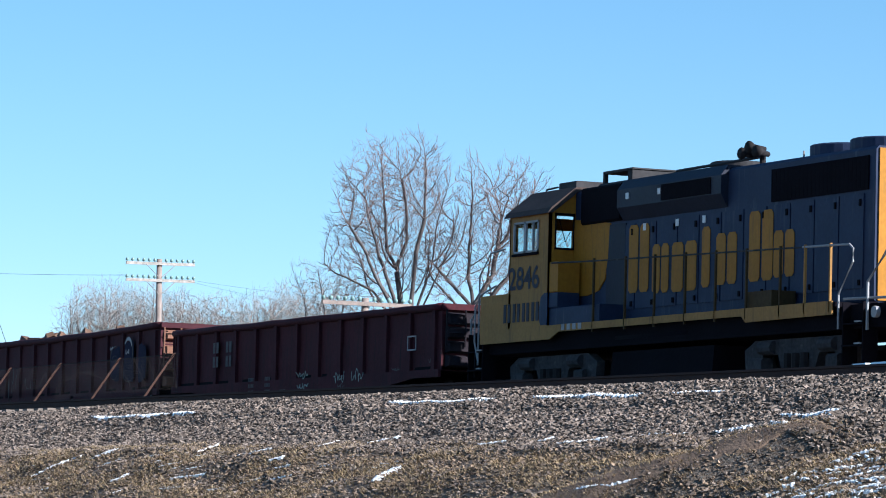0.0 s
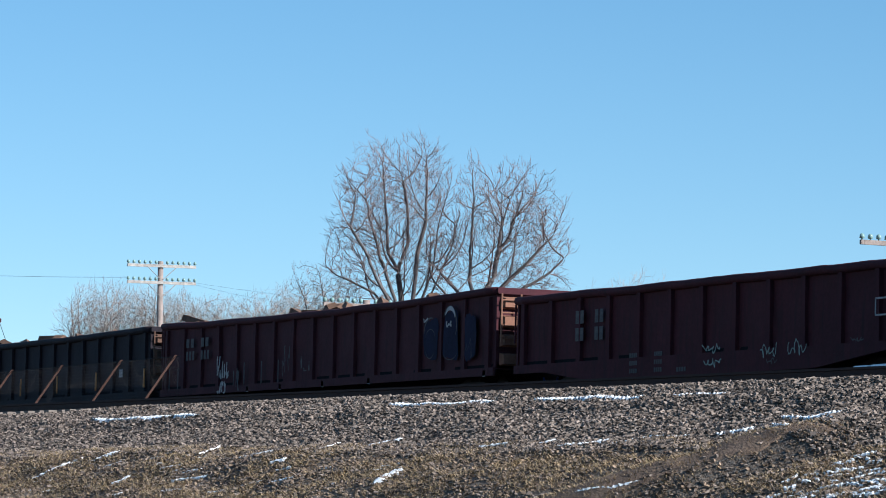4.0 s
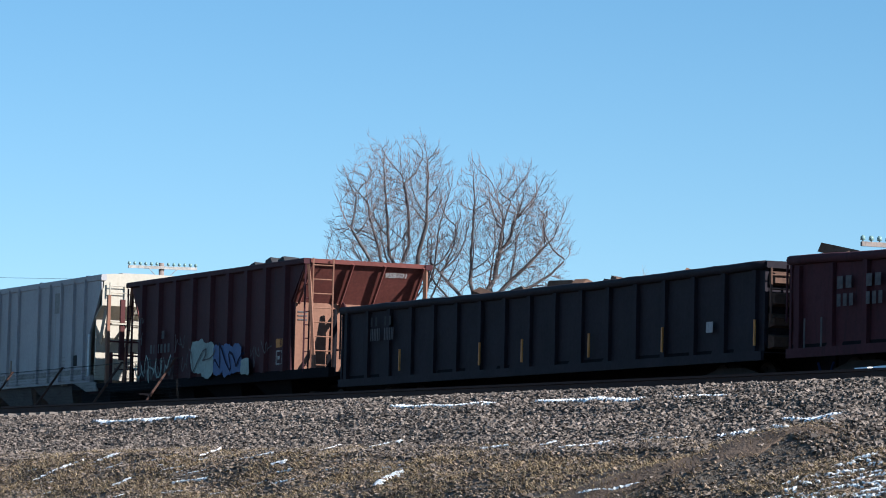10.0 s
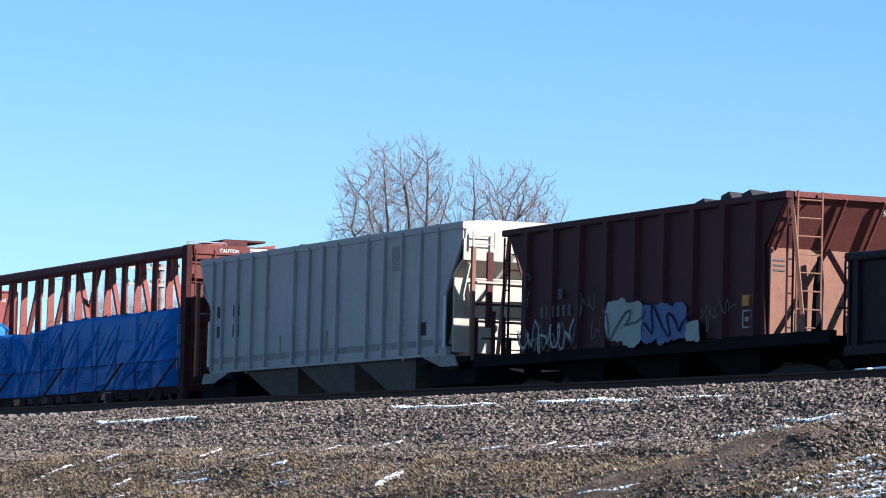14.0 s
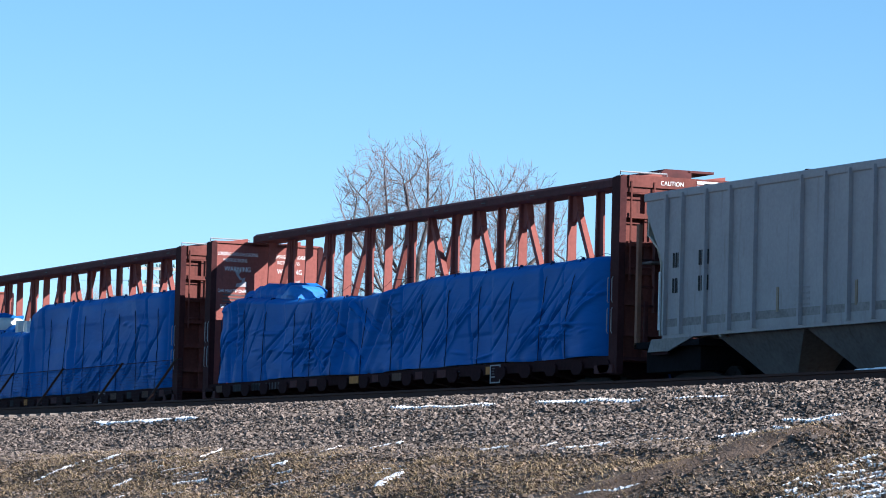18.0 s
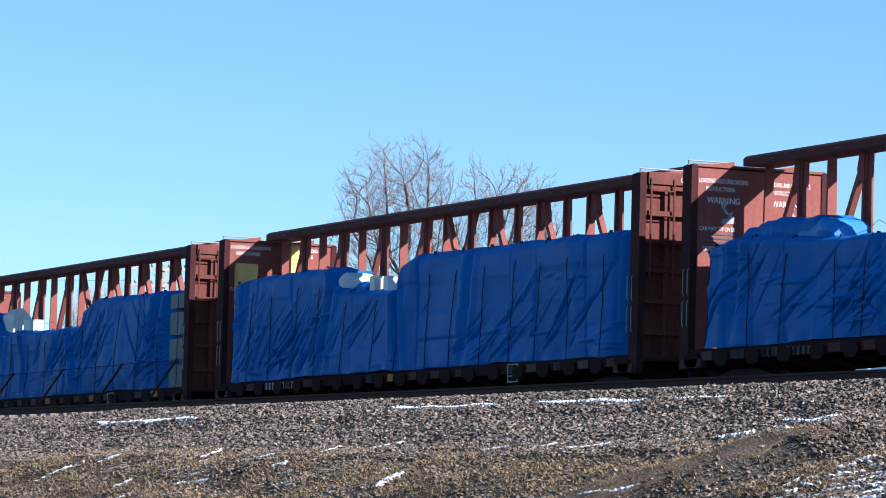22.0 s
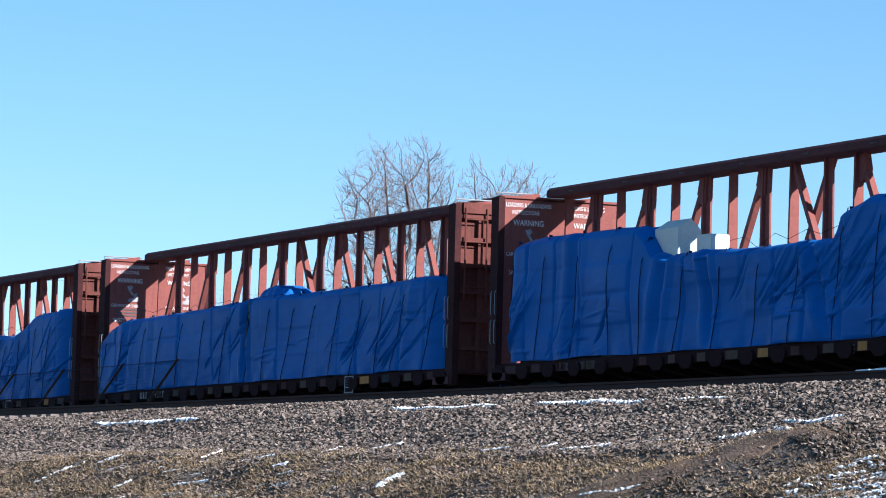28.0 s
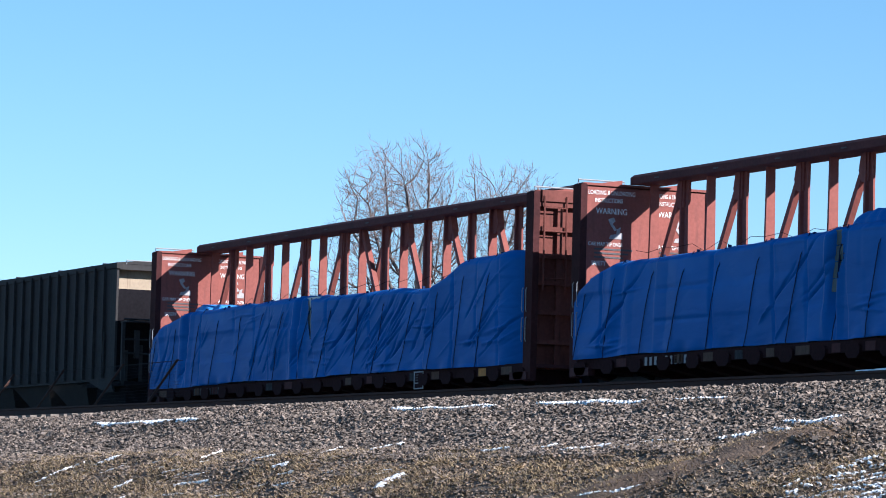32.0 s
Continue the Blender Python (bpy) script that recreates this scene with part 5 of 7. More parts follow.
        # Top rail and platform of the rear end are painted dark for its shade.
        for z in (0.62, 0.98, 1.5):
            part("grab_rail", Geo().tube([(xe + end * 0.42, -half + 0.05, low + z), (xe + end * 0.42, half - 0.1, low + z)], 0.026, 5), (M["beam_dark"] if z < 1.2 or end < 0 else under_coat) if grey else coat, car)
        part("cross_platform", Geo().box(min(xe, xe + end * 0.5), max(xe, xe + end * 0.5), -half + 0.1, half - 0.1, low + 1.42, low + 1.46), under_coat if end > 0 else M["bay"], car)
        for k, yy in enumerate((-1.35, -0.95, 0.4, 0.9)):
            part("stanchion", Geo().box(min(xe + end * 0.3, xe + end * 0.36), max(xe + end * 0.3, xe + end * 0.36), yy - 0.04, yy + 0.04, low - 0.2, low + 0.7 + 0.15 * (k % 2)), M["beam_dark"] if grey else coat, car)
        if grey:
            ladder(car, xe + end * 0.1, -1.1, top - 0.5, top - 0.15, "y", 0.5, 2, under_coat, "grab_iron")
        part("side_ladder_rail", Geo().tube([(xe - end * 0.72, -half - 0.08, low + 0.1), (xe - end * 0.72, -half - 0.08, low + 1.2)], 0.03, 5), M["white"] if grey else coat, car)
        part("sill_step", Geo().box(min(xe - end * 0.9, xe - end * 0.2), max(xe - end * 0.9, xe - end * 0.2), -half + 0.02, -half + 0.08, low - 0.36, low - 0.22), M["sill"] if grey else coat, car)
        part("sill_wing", Geo().prism([(xe - end * 2.0, low - 0.06), (xe - end * 0.3, low - 0.06), (xe - end * 0.15, low - 0.3), (xe - end * 1.0, low - 0.3)][::end], "y", -half - 0.02, -half + 0.02), M["grime"] if grey else coat, car)
    n = 3
    for i in range(n):
        x = (x0 + x1) / 2 + (i - 1) * (x1 - x0 - 5.2) / 3
        w = (x1 - x0 - 5.0) / 6
        g = Geo().hexa([(x - 0.35, -0.8, 0.45), (x + 0.35, -0.8, 0.45), (x + 0.35, 0.8, 0.45), (x - 0.35, 0.8, 0.45), (x - w, -half + 0.1, low), (x + w, -half + 0.1, low), (x + w, half - 0.1, low), (x - w, half - 0.1, low)])
        part("hopper_bay", g, M["bay"] if grey else coat, car, "sloping discharge bay")
        part("outlet_gate", Geo().box(x - 0.5, x + 0.5, -0.9, 0.9, 0.36, 0.47), M["iron"], car)
    part("center_sill", Geo().box(x0 - 0.3, x1 + 0.3, -0.2, 0.2, 0.65, low - 0.05), M["underframe"], car)
    couplers(car, (x0 - 0.5, x1 + 0.75))
    for x in (x0 + 1.3, x1 - 1.3):
        wagon_truck(car, x)
    return car


hop_b = covered_hopper(-73.2, "light grey covered hopper with sunlit cream end", M["grey"], M["cream"], -7.75, 7.55, 4.1, 1.42,
                       (-6.85, -6.2, -5.25, -4.3, -3.36, -1.66, -0.8, 0.05, 0.9, 2.62, 3.55, 4.5, 5.5, 6.4), 4.17)
hop_c = covered_hopper(-211.0, "dark grey ribbed hopper with grimy tan end", M["slate"], M["tan"], -7.3, 7.1, 4.42, 1.5,
                       [-6.3 + 0.74 * i for i in range(18)], 4.5, False)

# Marks on the hoppers.
blob(hop_a, -1.2, 1.32, 0.95, 0.88, M["spray_pale"], 5, -1.66)
blob(hop_a, -0.5, 1.2, 0.95, 0.95, M["spray_pale"], 6, -1.663)
blob(hop_a, 0.35, 1.25, 0.8, 0.8, M["spray_blue"], 7, -1.666)
blob(hop_a, 1.0, 1.2, 0.75, 0.84, M["spray_blue"], 8, -1.669)
blob(hop_a, 1.6, 1.26, 0.7, 0.76, M["spray_blue"], 9, -1.672)
blob(hop_a, 2.2, 1.22, 0.6, 0.42, M["spray_pale"], 10, -1.675)
tag(hop_a, -1.2, 1.25, 1.65, 0.9, M["ghost"], 80, -1.68, 2, 0.02)
tag(hop_a, 0.4, 1.25, 1.9, 0.78, M["navy_spray"], 86, -1.68, 3, 0.03)
tag(hop_a, -5.0, 1.18, 2.5, 0.72, M["spray_pale"], 81, -1.66, 7, 0.026)
tag(hop_a, -5.05, 1.2, 2.6, 0.6, M["ghost"], 91, -1.652, 8, 0.03)
tag(hop_a, -2.35, 1.9, 0.75, 0.5, M["ghost"], 82, -1.66, 3, 0.015)
tag(hop_a, -1.75, 1.35, 0.45, 0.5, M["ghost"], 88, -1.66, 2, 0.015)
tag(hop_a, -4.95, 2.15, 0.35, 0.35, M["ghost"], 83, -1.66, 2, 0.014)
tag(hop_a, -4.9, 2.55, 0.35, 0.4, M["ghost"], 87, -1.66, 2, 0.014)
tag(hop_a, 2.75, 1.4, 0.65, 0.6, M["ghost"], 84, -1.66, 3, 0.014)
tag(hop_a, 3.55, 1.6, 0.5, 0.45, M["ghost"], 85, -1.66, 2, 0.014)
bars(hop_a, "faded_letter", -3.85, -1.6, 2.3, 0.9, 0.2, 2, M["ghost"], 0.6)
bars(hop_a, "faded_digit", -4.2, -1.6, 1.95, 1.5, 0.22, 6, M["ghost"], 0.45)
part("placard", Geo().box(4.3, 4.72, -1.62, -1.6, 1.82, 2.02), M["orange"], hop_a, "orange placard")
g = Geo()
for u0, u1, w0, w1 in ((0, 0.36, 0, 0.03), (0, 0.36, 0.3, 0.33), (0, 0.03, 0, 0.33), (0.33, 0.36, 0, 0.33), (0.1, 0.26, 0.12, 0.2)):
    g.box(4.32 + u0, 4.32 + u1, -1.62, -1.6, 1.42 + w0, 1.42 + w1)
part("data_frame", g, M["stencil"], hop_a)
words("end_number", "958701", 0.195, M["white"], hop_a, on_end(5.585, 0.52, 3.5) @ pose(0, 0, 0, 39, 0, 0), 1.0)
for k in range(3):
    bars(hop_a, "end_print", 5.06, -1.4, 2.62 - k * 0.09, 0.24, 0.03, 4, M["ghost"], end=True)
for x in (-6.6, -5.56):
    bars(hop_b, "reporting_letter", x, -1.56, 2.68, 0.44, 0.28, 4, M["slate"], 0.4)
    bars(hop_b, "car_digit", x, -1.56, 2.2, 0.44, 0.28, 4, M["slate"], 0.4)
part("patch", Geo().box(3.88, 4.42, -1.565, -1.552, 3.28, 3.82), M["grime"], hop_b, "dull grey repaint patch")
part("patch", Geo().box(5.42, 5.78, -1.565, -1.552, 1.82, 2.1), M["slate"], hop_b)
for x in (-2.55, 0.25):
    part("reflector_strip", Geo().box(x, x + 0.07, -1.57, -1.55, 1.68, 2.12), M["tan"], hop_b)
for x in (-1.9, 2.3, 4.3):
    for k in range(4):
        bars(hop_b, "fine_print", x, -1.56, 1.75 + k * 0.1, 0.55, 0.04, 6, M["stencil"])


# ---- centre-beam flat cars ----
HALF_BEAM = 11.18


def centerbeam(s, label, seed):
    car = rides(thing("centerbeam_car", label, "freight car", "centre-beam lumber cars"), s)
    h, deck, top = HALF_BEAM, 1.1, 4.62
    rng = random.Random(seed)
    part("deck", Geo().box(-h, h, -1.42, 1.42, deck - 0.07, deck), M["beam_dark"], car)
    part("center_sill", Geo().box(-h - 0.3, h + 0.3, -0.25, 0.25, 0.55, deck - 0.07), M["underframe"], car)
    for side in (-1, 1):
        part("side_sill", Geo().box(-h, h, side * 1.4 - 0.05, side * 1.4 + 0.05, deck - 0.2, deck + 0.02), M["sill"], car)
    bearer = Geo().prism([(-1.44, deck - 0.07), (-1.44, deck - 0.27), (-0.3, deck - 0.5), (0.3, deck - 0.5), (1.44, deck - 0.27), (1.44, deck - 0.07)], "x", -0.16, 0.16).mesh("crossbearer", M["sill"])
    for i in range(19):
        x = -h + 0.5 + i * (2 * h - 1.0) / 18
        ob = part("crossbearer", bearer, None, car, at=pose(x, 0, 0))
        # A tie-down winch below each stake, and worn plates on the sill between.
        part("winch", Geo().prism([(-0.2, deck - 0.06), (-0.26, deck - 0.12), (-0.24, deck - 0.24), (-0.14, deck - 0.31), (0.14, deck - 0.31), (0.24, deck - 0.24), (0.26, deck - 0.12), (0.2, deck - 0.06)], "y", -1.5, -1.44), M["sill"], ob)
        if rng.random() < 0.75 and i < 18:
            w = rng.uniform(0.14, 0.26)
            part("sill_plate", Geo().box(0.55 - w, 0.55 + w, -1.456, -1.45, deck - 0.19, deck - 0.03), M[rng.choice(("orange", "bare", "bare", "beam_dark", "iron_dust", "beam_dark"))], ob, "worn plate on the sill")
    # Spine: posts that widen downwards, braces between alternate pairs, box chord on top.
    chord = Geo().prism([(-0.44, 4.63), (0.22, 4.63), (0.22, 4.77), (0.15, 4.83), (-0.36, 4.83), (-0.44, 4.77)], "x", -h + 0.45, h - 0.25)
    # Unseen far plate, added to draw the chord's shadow further down the posts.
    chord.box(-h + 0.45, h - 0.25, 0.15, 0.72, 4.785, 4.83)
    spine = part("top_chord", chord, M["beam_dark"], car, "weathered top chord with shade in its dark colour")
    for i in range(9):
        x = -h + 1.6 + i * 2.44
        part("tie_down_plate", Geo().box(x - 0.1, x + 0.1, -0.448, -0.4, 4.69, 4.715), M["ghost"], spine)
    # Two kinds of post take turns: a broad web, and a narrow web with a flange on its far side.
    web = Geo().hexa([(-0.03, -0.2, deck), (0.03, -0.2, deck), (0.03, 0.05, deck), (-0.03, 0.05, deck), (-0.03, -0.15, 4.64), (0.03, -0.15, 4.64), (0.03, 0.02, 4.64), (-0.03, 0.02, 4.64)]).mesh("post", M["beam"])
    flanged = Geo().hexa([(-0.03, -0.13, deck), (0.03, -0.13, deck), (0.03, 0.03, deck), (-0.03, 0.03, deck), (-0.03, -0.1, 4.64), (0.03, -0.1, 4.64), (0.03, 0.0, 4.64), (-0.03, 0.0, 4.64)])
    flanged = flanged.hexa([(0.03, -0.01, deck), (0.22, -0.01, deck), (0.22, 0.03, deck), (0.03, 0.03, deck), (0.03, -0.04, 4.64), (0.19, -0.04, 4.64), (0.19, 0.0, 4.64), (0.03, 0.0, 4.64)]).mesh("post", M["beam"])
    n = 18
    xs = [1.187 * (i - 8.5) - 0.3 for i in range(n)]
    for i, x in enumerate(xs):
        part("post", flanged if i % 2 else web, None, car, at=pose(x, 0, 0))
    for i in range(n - 1):
        # Braces lean towards the ends, in every second bay; the middle bay is crossed.
        a, b = xs[i], xs[i + 1]
        legs = [(a, b), (b, a)] if i == 8 else ([(b, a)] if i < 8 else [(a, b)]) if i % 2 == 0 else []
        for u, v in legs:
            # From the head of one post down to the foot of the next.
            w = 0.06
            sh = 0.08 if (u, v) == (b, a) and len(legs) > 1 else (-0.05 if len(legs) > 1 else 0.0)
            part("brace", Geo().hexa([(v - 0.07, sh - w, 2.6), (v + 0.07, sh - w, 2.6), (v + 0.07, sh + w, 2.6), (v - 0.07, sh + w, 2.6), (u - 0.07, sh - w, 4.63), (u + 0.07, sh - w, 4.63), (u + 0.07, sh + w, 4.63), (u - 0.07, sh + w, 4.63)]), M["beam"], car)
            way = 1 if v > u else -1
            if len(legs) == 1:
                part("gusset", Geo().prism([(u - way * 0.1, 4.64), (u - way * 0.08, 4.1), (u + way * 0.16, 4.1), (u + way * 0.27, 4.32), (u + way * 0.18, 4.64)][::way], "y", -0.075 + sh, 0.075 + sh), M["beam"], car)
            part("lower_brace", Geo().hexa([(v - 0.07, -w, 1.1), (v + 0.07, -w, 1.1), (v + 0.07, w, 1.1), (v - 0.07, w, 1.1), (v - 0.07, -w, 2.61), (v + 0.07, -w, 2.61), (v + 0.07, w, 2.61), (v - 0.07, w, 2.61)]), M["beam"], car)
    cable = Geo()
    for i in range(n - 1):
        a, b = xs[i], xs[i + 1]
        cable.tube([(a, -0.45, 3.3), ((a + b) / 2, -0.5, 3.12 + rng.uniform(-0.1, 0.15)), (b, -0.45, 3.3)], 0.005, 4)
    part("tie_down_cable", cable, M["sill"], car)
    for end in (-1, 1):
        x = end * h
        inner = x - end * 0.32
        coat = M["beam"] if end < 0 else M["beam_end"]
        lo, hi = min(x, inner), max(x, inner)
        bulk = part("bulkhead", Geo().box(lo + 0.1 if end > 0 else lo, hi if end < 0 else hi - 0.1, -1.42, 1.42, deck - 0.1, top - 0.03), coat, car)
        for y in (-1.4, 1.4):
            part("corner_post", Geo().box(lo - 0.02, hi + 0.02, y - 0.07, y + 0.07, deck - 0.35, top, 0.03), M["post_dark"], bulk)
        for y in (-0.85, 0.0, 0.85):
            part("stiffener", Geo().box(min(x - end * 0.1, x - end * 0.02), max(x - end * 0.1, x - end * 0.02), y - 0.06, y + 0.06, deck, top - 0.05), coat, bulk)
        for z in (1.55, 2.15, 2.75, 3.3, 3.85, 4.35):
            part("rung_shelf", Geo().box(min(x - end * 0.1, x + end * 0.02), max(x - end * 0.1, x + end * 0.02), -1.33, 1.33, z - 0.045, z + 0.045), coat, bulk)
        if end > 0:
            part("notice_board", Geo().box(x, x + 0.06, -1.3, 1.35, 4.41, 4.64), coat, bulk)
        part("cap", Geo().box(lo, hi, -1.42, 1.42, top - 0.06, top + 0.02, 0.02), coat, bulk)
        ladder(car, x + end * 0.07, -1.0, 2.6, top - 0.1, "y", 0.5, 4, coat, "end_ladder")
        part("grab_iron", Geo().tube([(x - end * 0.1, -1.42, top), (x - end * 0.1, -1.42, top + 0.09), (x - end * 0.1, -0.4, top + 0.09), (x - end * 0.1, -0.4, top)], 0.016, 5), M["silver"], car)
        for k, y in enumerate((-1.2, 0.2)):
            part("bracket", Geo().prism([(y, top), (y + 0.75, top), (y + 0.75, top + 0.12)], "x", lo + 0.05, lo + 0.12), M["beam"], car)
        for zz in (1.55, 2.15):
            part("corner_grab", Geo().tube([(x - end * 0.16, -1.5, zz), (x - end * 0.16, -1.52, zz + 0.04), (x - end * 0.16, -1.52, zz + 0.46), (x - end * 0.16, -1.5, zz + 0.5)], 0.01, 5), M["silver"], car)
            part("corner_grab", Geo().tube([(x - end * 0.34, -1.5, zz), (x - end * 0.34, -1.52, zz + 0.04), (x - end * 0.34, -1.52, zz + 0.46), (x - end * 0.34, -1.5, zz + 0.5)], 0.01, 5), M["silver"], car)
        part("sill_step", Geo().box(min(x - end * 0.9, x - end * 0.1), max(x - end * 0.9, x - end * 0.1), -1.5, -1.36, deck - 0.32, deck - 0.16), M["beam_dark"], car)
        if end < 0:
            # Loading notes stencilled on the inner face.
            xi = inner + 0.012
            head = "LOADING AND UNLOADING" if seed == 51 else "LOADING & UNLOADING"
            dz = 0.0 if seed != 51 else -0.12
            words("loading_note", head, 0.125, M["white"], car, on_end(xi, -1.31, 4.41 + dz), 0.72 if seed != 51 else 0.64)
            words("loading_note", "INSTRUCTIONS", 0.12, M["white"], car, on_end(xi, -1.16, 4.26 + dz), 0.74)
            if seed != 52:
                words("warning", "WARNING", 0.17, M["white"], car, on_end(xi, -1.13, 4.03 + dz), 0.85)
            words("loading_note", head, 0.125, M["white"], car, on_end(xi, 0.16, 4.41 + dz), 0.56)
            words("loading_note", "INSTRUCTIONS", 0.12, M["white"], car, on_end(xi, 0.26, 4.26 + dz), 0.7)
            if seed != 52:
                words("warning", "WARNING", 0.17, M["white"], car, on_end(xi, 0.26, 4.03 + dz), 0.8)
            for y in (-0.95, 0.5):
                sign = Geo().prism([(y + 0.1, 3.93), (y + 0.22, 3.97), (y + 0.26, 3.9), (y + 0.2, 3.84), (y + 0.3, 3.72), (y + 0.24, 3.7), (y + 0.14, 3.83)][::-1], "x", xi - 0.004, xi)
                sign.prism([(y + 0.12, 3.54), (y + 0.42, 3.54), (y + 0.42, 3.66), (y + 0.36, 3.68), (y + 0.38, 3.78), (y + 0.3, 3.74), (y + 0.28, 3.64), (y + 0.16, 3.62)], "x", xi - 0.004, xi)
                part("tilt_symbol", sign, M["stencil"], car, "white pictogram")
                words("loading_note", "CAR MAY TIP OVER", 0.11, M["white"], car, on_end(xi, y - 0.34, 3.39), 0.8)
                for k in range(3):
                    bars(car, "fine_print", xi - 0.004, y - 0.2, 3.31 - k * 0.08, 0.85 - 0.1 * k, 0.035, 14, M["ghost"], 0.5, end=True)
                words("loading_note", "SAFETY", 0.13, M["white"], car, on_end(xi, y - 0.26, 3.0), 0.75)
        else:
            words("caution", "CAUTION", 0.125, M["white"], car, on_end(x + 0.07, -0.62, 4.47), 0.9)
            bars(car, "fine_print", x + 0.066, 0.18, 4.54, 0.7, 0.06, 7, M["white"], end=True)
            bars(car, "fine_print", x + 0.066, 0.18, 4.45, 0.65, 0.06, 7, M["white"], end=True)
    couplers(car, (-h - 0.62, h + 0.62))
    for x in (-h + 1.8, h - 1.8):
        wagon_truck(car, x)
    # Car data on the sill.
    for x, w, k in ((-7.95, 0.6, 3), (-7.1, 0.95, 5)):
        bars(car, "car_digit", x, -1.452, 0.9, w, 0.16, k, M["ghost"] if seed % 2 else M["stencil"], 0.5)
    x = 5.4
    plate = part("data_panel", Geo().box(x, x + 0.5, -1.465, -1.44, 0.72, 1.1), M["sill"], car, "data panel in a worn white frame")
    for u0, u1, w0, w1 in ((0, 0.5, 0, 0.025), (0, 0.5, 0.355, 0.38), (0, 0.035, 0.025, 0.355), (0.465, 0.5, 0.025, 0.355), (0.035, 0.465, 0.12, 0.14)):
        part("frame_bar", Geo().box(x + u0, x + u1, -1.472, -1.466, 0.72 + w0, 0.72 + w1), M["stencil"], plate)
    for k in range(3):
        bars(car, "fine_print", x + 0.08, -1.467, 0.9 + 0.055 * k, 0.34, 0.025, 1, M["ghost"])
        bars(car, "fine_print", 3.3, -1.452, 0.86 + 0.07 * k, 0.55, 0.025, 1, M["ghost"])
    return car


def rough(x, z, seed):
    """Smooth wandering values over arrays, from a few crossing waves."""
    rng = random.Random(seed)
    out = np.zeros_like(x)
    for _ in range(7):
        kx, kz = rng.gauss(0, 1), rng.gauss(0, 1)
        out += np.sin(kx * x + kz * z + rng.uniform(0, 6.28) + 0.8 * np.sin(kz * x * 0.6 - kx * z * 0.7))
    return out / 4


def tarp_load(s, label, tops, x0, x1, seed, seams=1.22, folds=1.0, pleats=(), slant=(-0.4, 0.0), pulled=(), laps=(), slits=(), tuck=0.4):
    """Lumber stacks under a wrinkled blue sheet on the near side of a car; tops: the line of its upper edge."""
    load = rides(thing("tarped_load", label, "cargo", "tarped lumber loads"), s)
    rng = random.Random(seed)
    nx, nz, nt = int((x1 - x0) / 0.03), 92, 5
    edge_x, edge_z = [p[0] for p in tops], [p[1] for p in tops]
    xs = np.linspace(x0, x1, nx + 1)
    zt = np.interp(xs, edge_x, edge_z) + 0.02 * rough(xs * 3, xs * 0, seed)
    zb = 1.13 + 0.03 * rough(xs * 1.6, xs * 0, seed + 9)
    r = np.tile(np.linspace(0, 1, nz + 1), (nx + 1, 1))
    x = np.tile(xs[:, None], (1, nz + 1))
    z = zb[:, None] + (zt - zb)[:, None] * r
    d = 0.06 * rough(x * 1.0, z * 1.3, seed + 2) + 0.012 * rough(x * 2.4, z * 4, seed + 3)
    # Packs under the sheet stand proud or back of one another, with hanging seams between.
    lines = [x0]
    while lines[-1] < x1:
        lines.append(lines[-1] + seams * rng.choice((0.85, 1.0, 1.0, 1.9)))
    lay = (z - 1.1) / 0.62
    for a, b in zip(lines, lines[1:]):
        u = np.minimum(x - a, b - x) + 0.03 * np.sin(z * 2.3 + a)
        inside = np.clip(u / 0.1, 0, 1)
        for k in range(5):
            f = np.clip((lay - k) / 0.12, 0, 1) * np.clip((k + 1 - lay) / 0.12, 0, 1)
            d += rng.uniform(-0.02, 0.028) * f * inside
        if rng.random() < 0.7:
            d -= rng.uniform(0.02, 0.05) * np.clip(1 - np.abs(x - a) / 0.07, 0, 1)
    # Long sharp creases pulled up and along from the lashing points at the foot, in fans.
    for a, b, many in pulled:
        # A stretch of sheet pulled askew: many near-parallel creases.
        for _ in range(many):
            fx, fz, sl = rng.uniform(a, b) - 0.8, rng.uniform(1.12, 2.3), rng.uniform(1.1, 1.9)
            reach, amp, wide = rng.uniform(0.5, 1.5), rng.choice((1, -1, -1)) * rng.uniform(0.03, 0.085), rng.uniform(0.018, 0.034)
            h = z - fz
            q = (x - fx - sl * h * (1 - 0.1 * h) - 0.025 * np.sin(h * 6 + fx)) / math.hypot(1, sl)
            d += amp * np.exp(-np.abs(np.where(q > 0, q, q * 2.2)) / wide) * np.clip(h / 0.15, 0, 1) * np.clip((reach - h) / (reach * 0.5), 0, 1)
    for _ in range(int(6 * folds)):
        fx, fz, lean = rng.uniform(x0, x1), rng.choice((1.15, 1.2, 1.3, 1.75)), rng.choice((1, 1, 1, 1, -1))
        slope = lean * rng.uniform(0.9, 2.3)
        for k in range(rng.randint(5, 11)):
            sl, reach, ox = slope * rng.uniform(0.85, 1.15), rng.uniform(0.6, 2.0), rng.uniform(-1.5, 1.5)
            amp, wide = rng.choice((1, -1, -1)) * rng.uniform(0.035, 0.095), rng.uniform(0.018, 0.036)
            h = z - fz - rng.uniform(0, 0.4)
            q = ((x - fx - ox) - sl * h * (1 - 0.12 * h) - 0.02 * np.sin(h * 7 + ox)) / math.hypot(1, sl)
            d += amp * np.exp(-np.abs(np.where(q > 0, q, q * 2.2)) / wide) * np.clip(h / 0.12, 0, 1) * np.clip((reach - h) / (reach * 0.6), 0, 1)
    # Broad upright folds where the sheet hangs slack.
    for _ in range(int(6 * folds)):
        fx, lean = rng.uniform(x0, x1), rng.uniform(-0.25, 0.45)
        amp, wide = rng.choice((1, 1, -1)) * rng.uniform(0.02, 0.055), rng.uniform(0.18, 0.5)
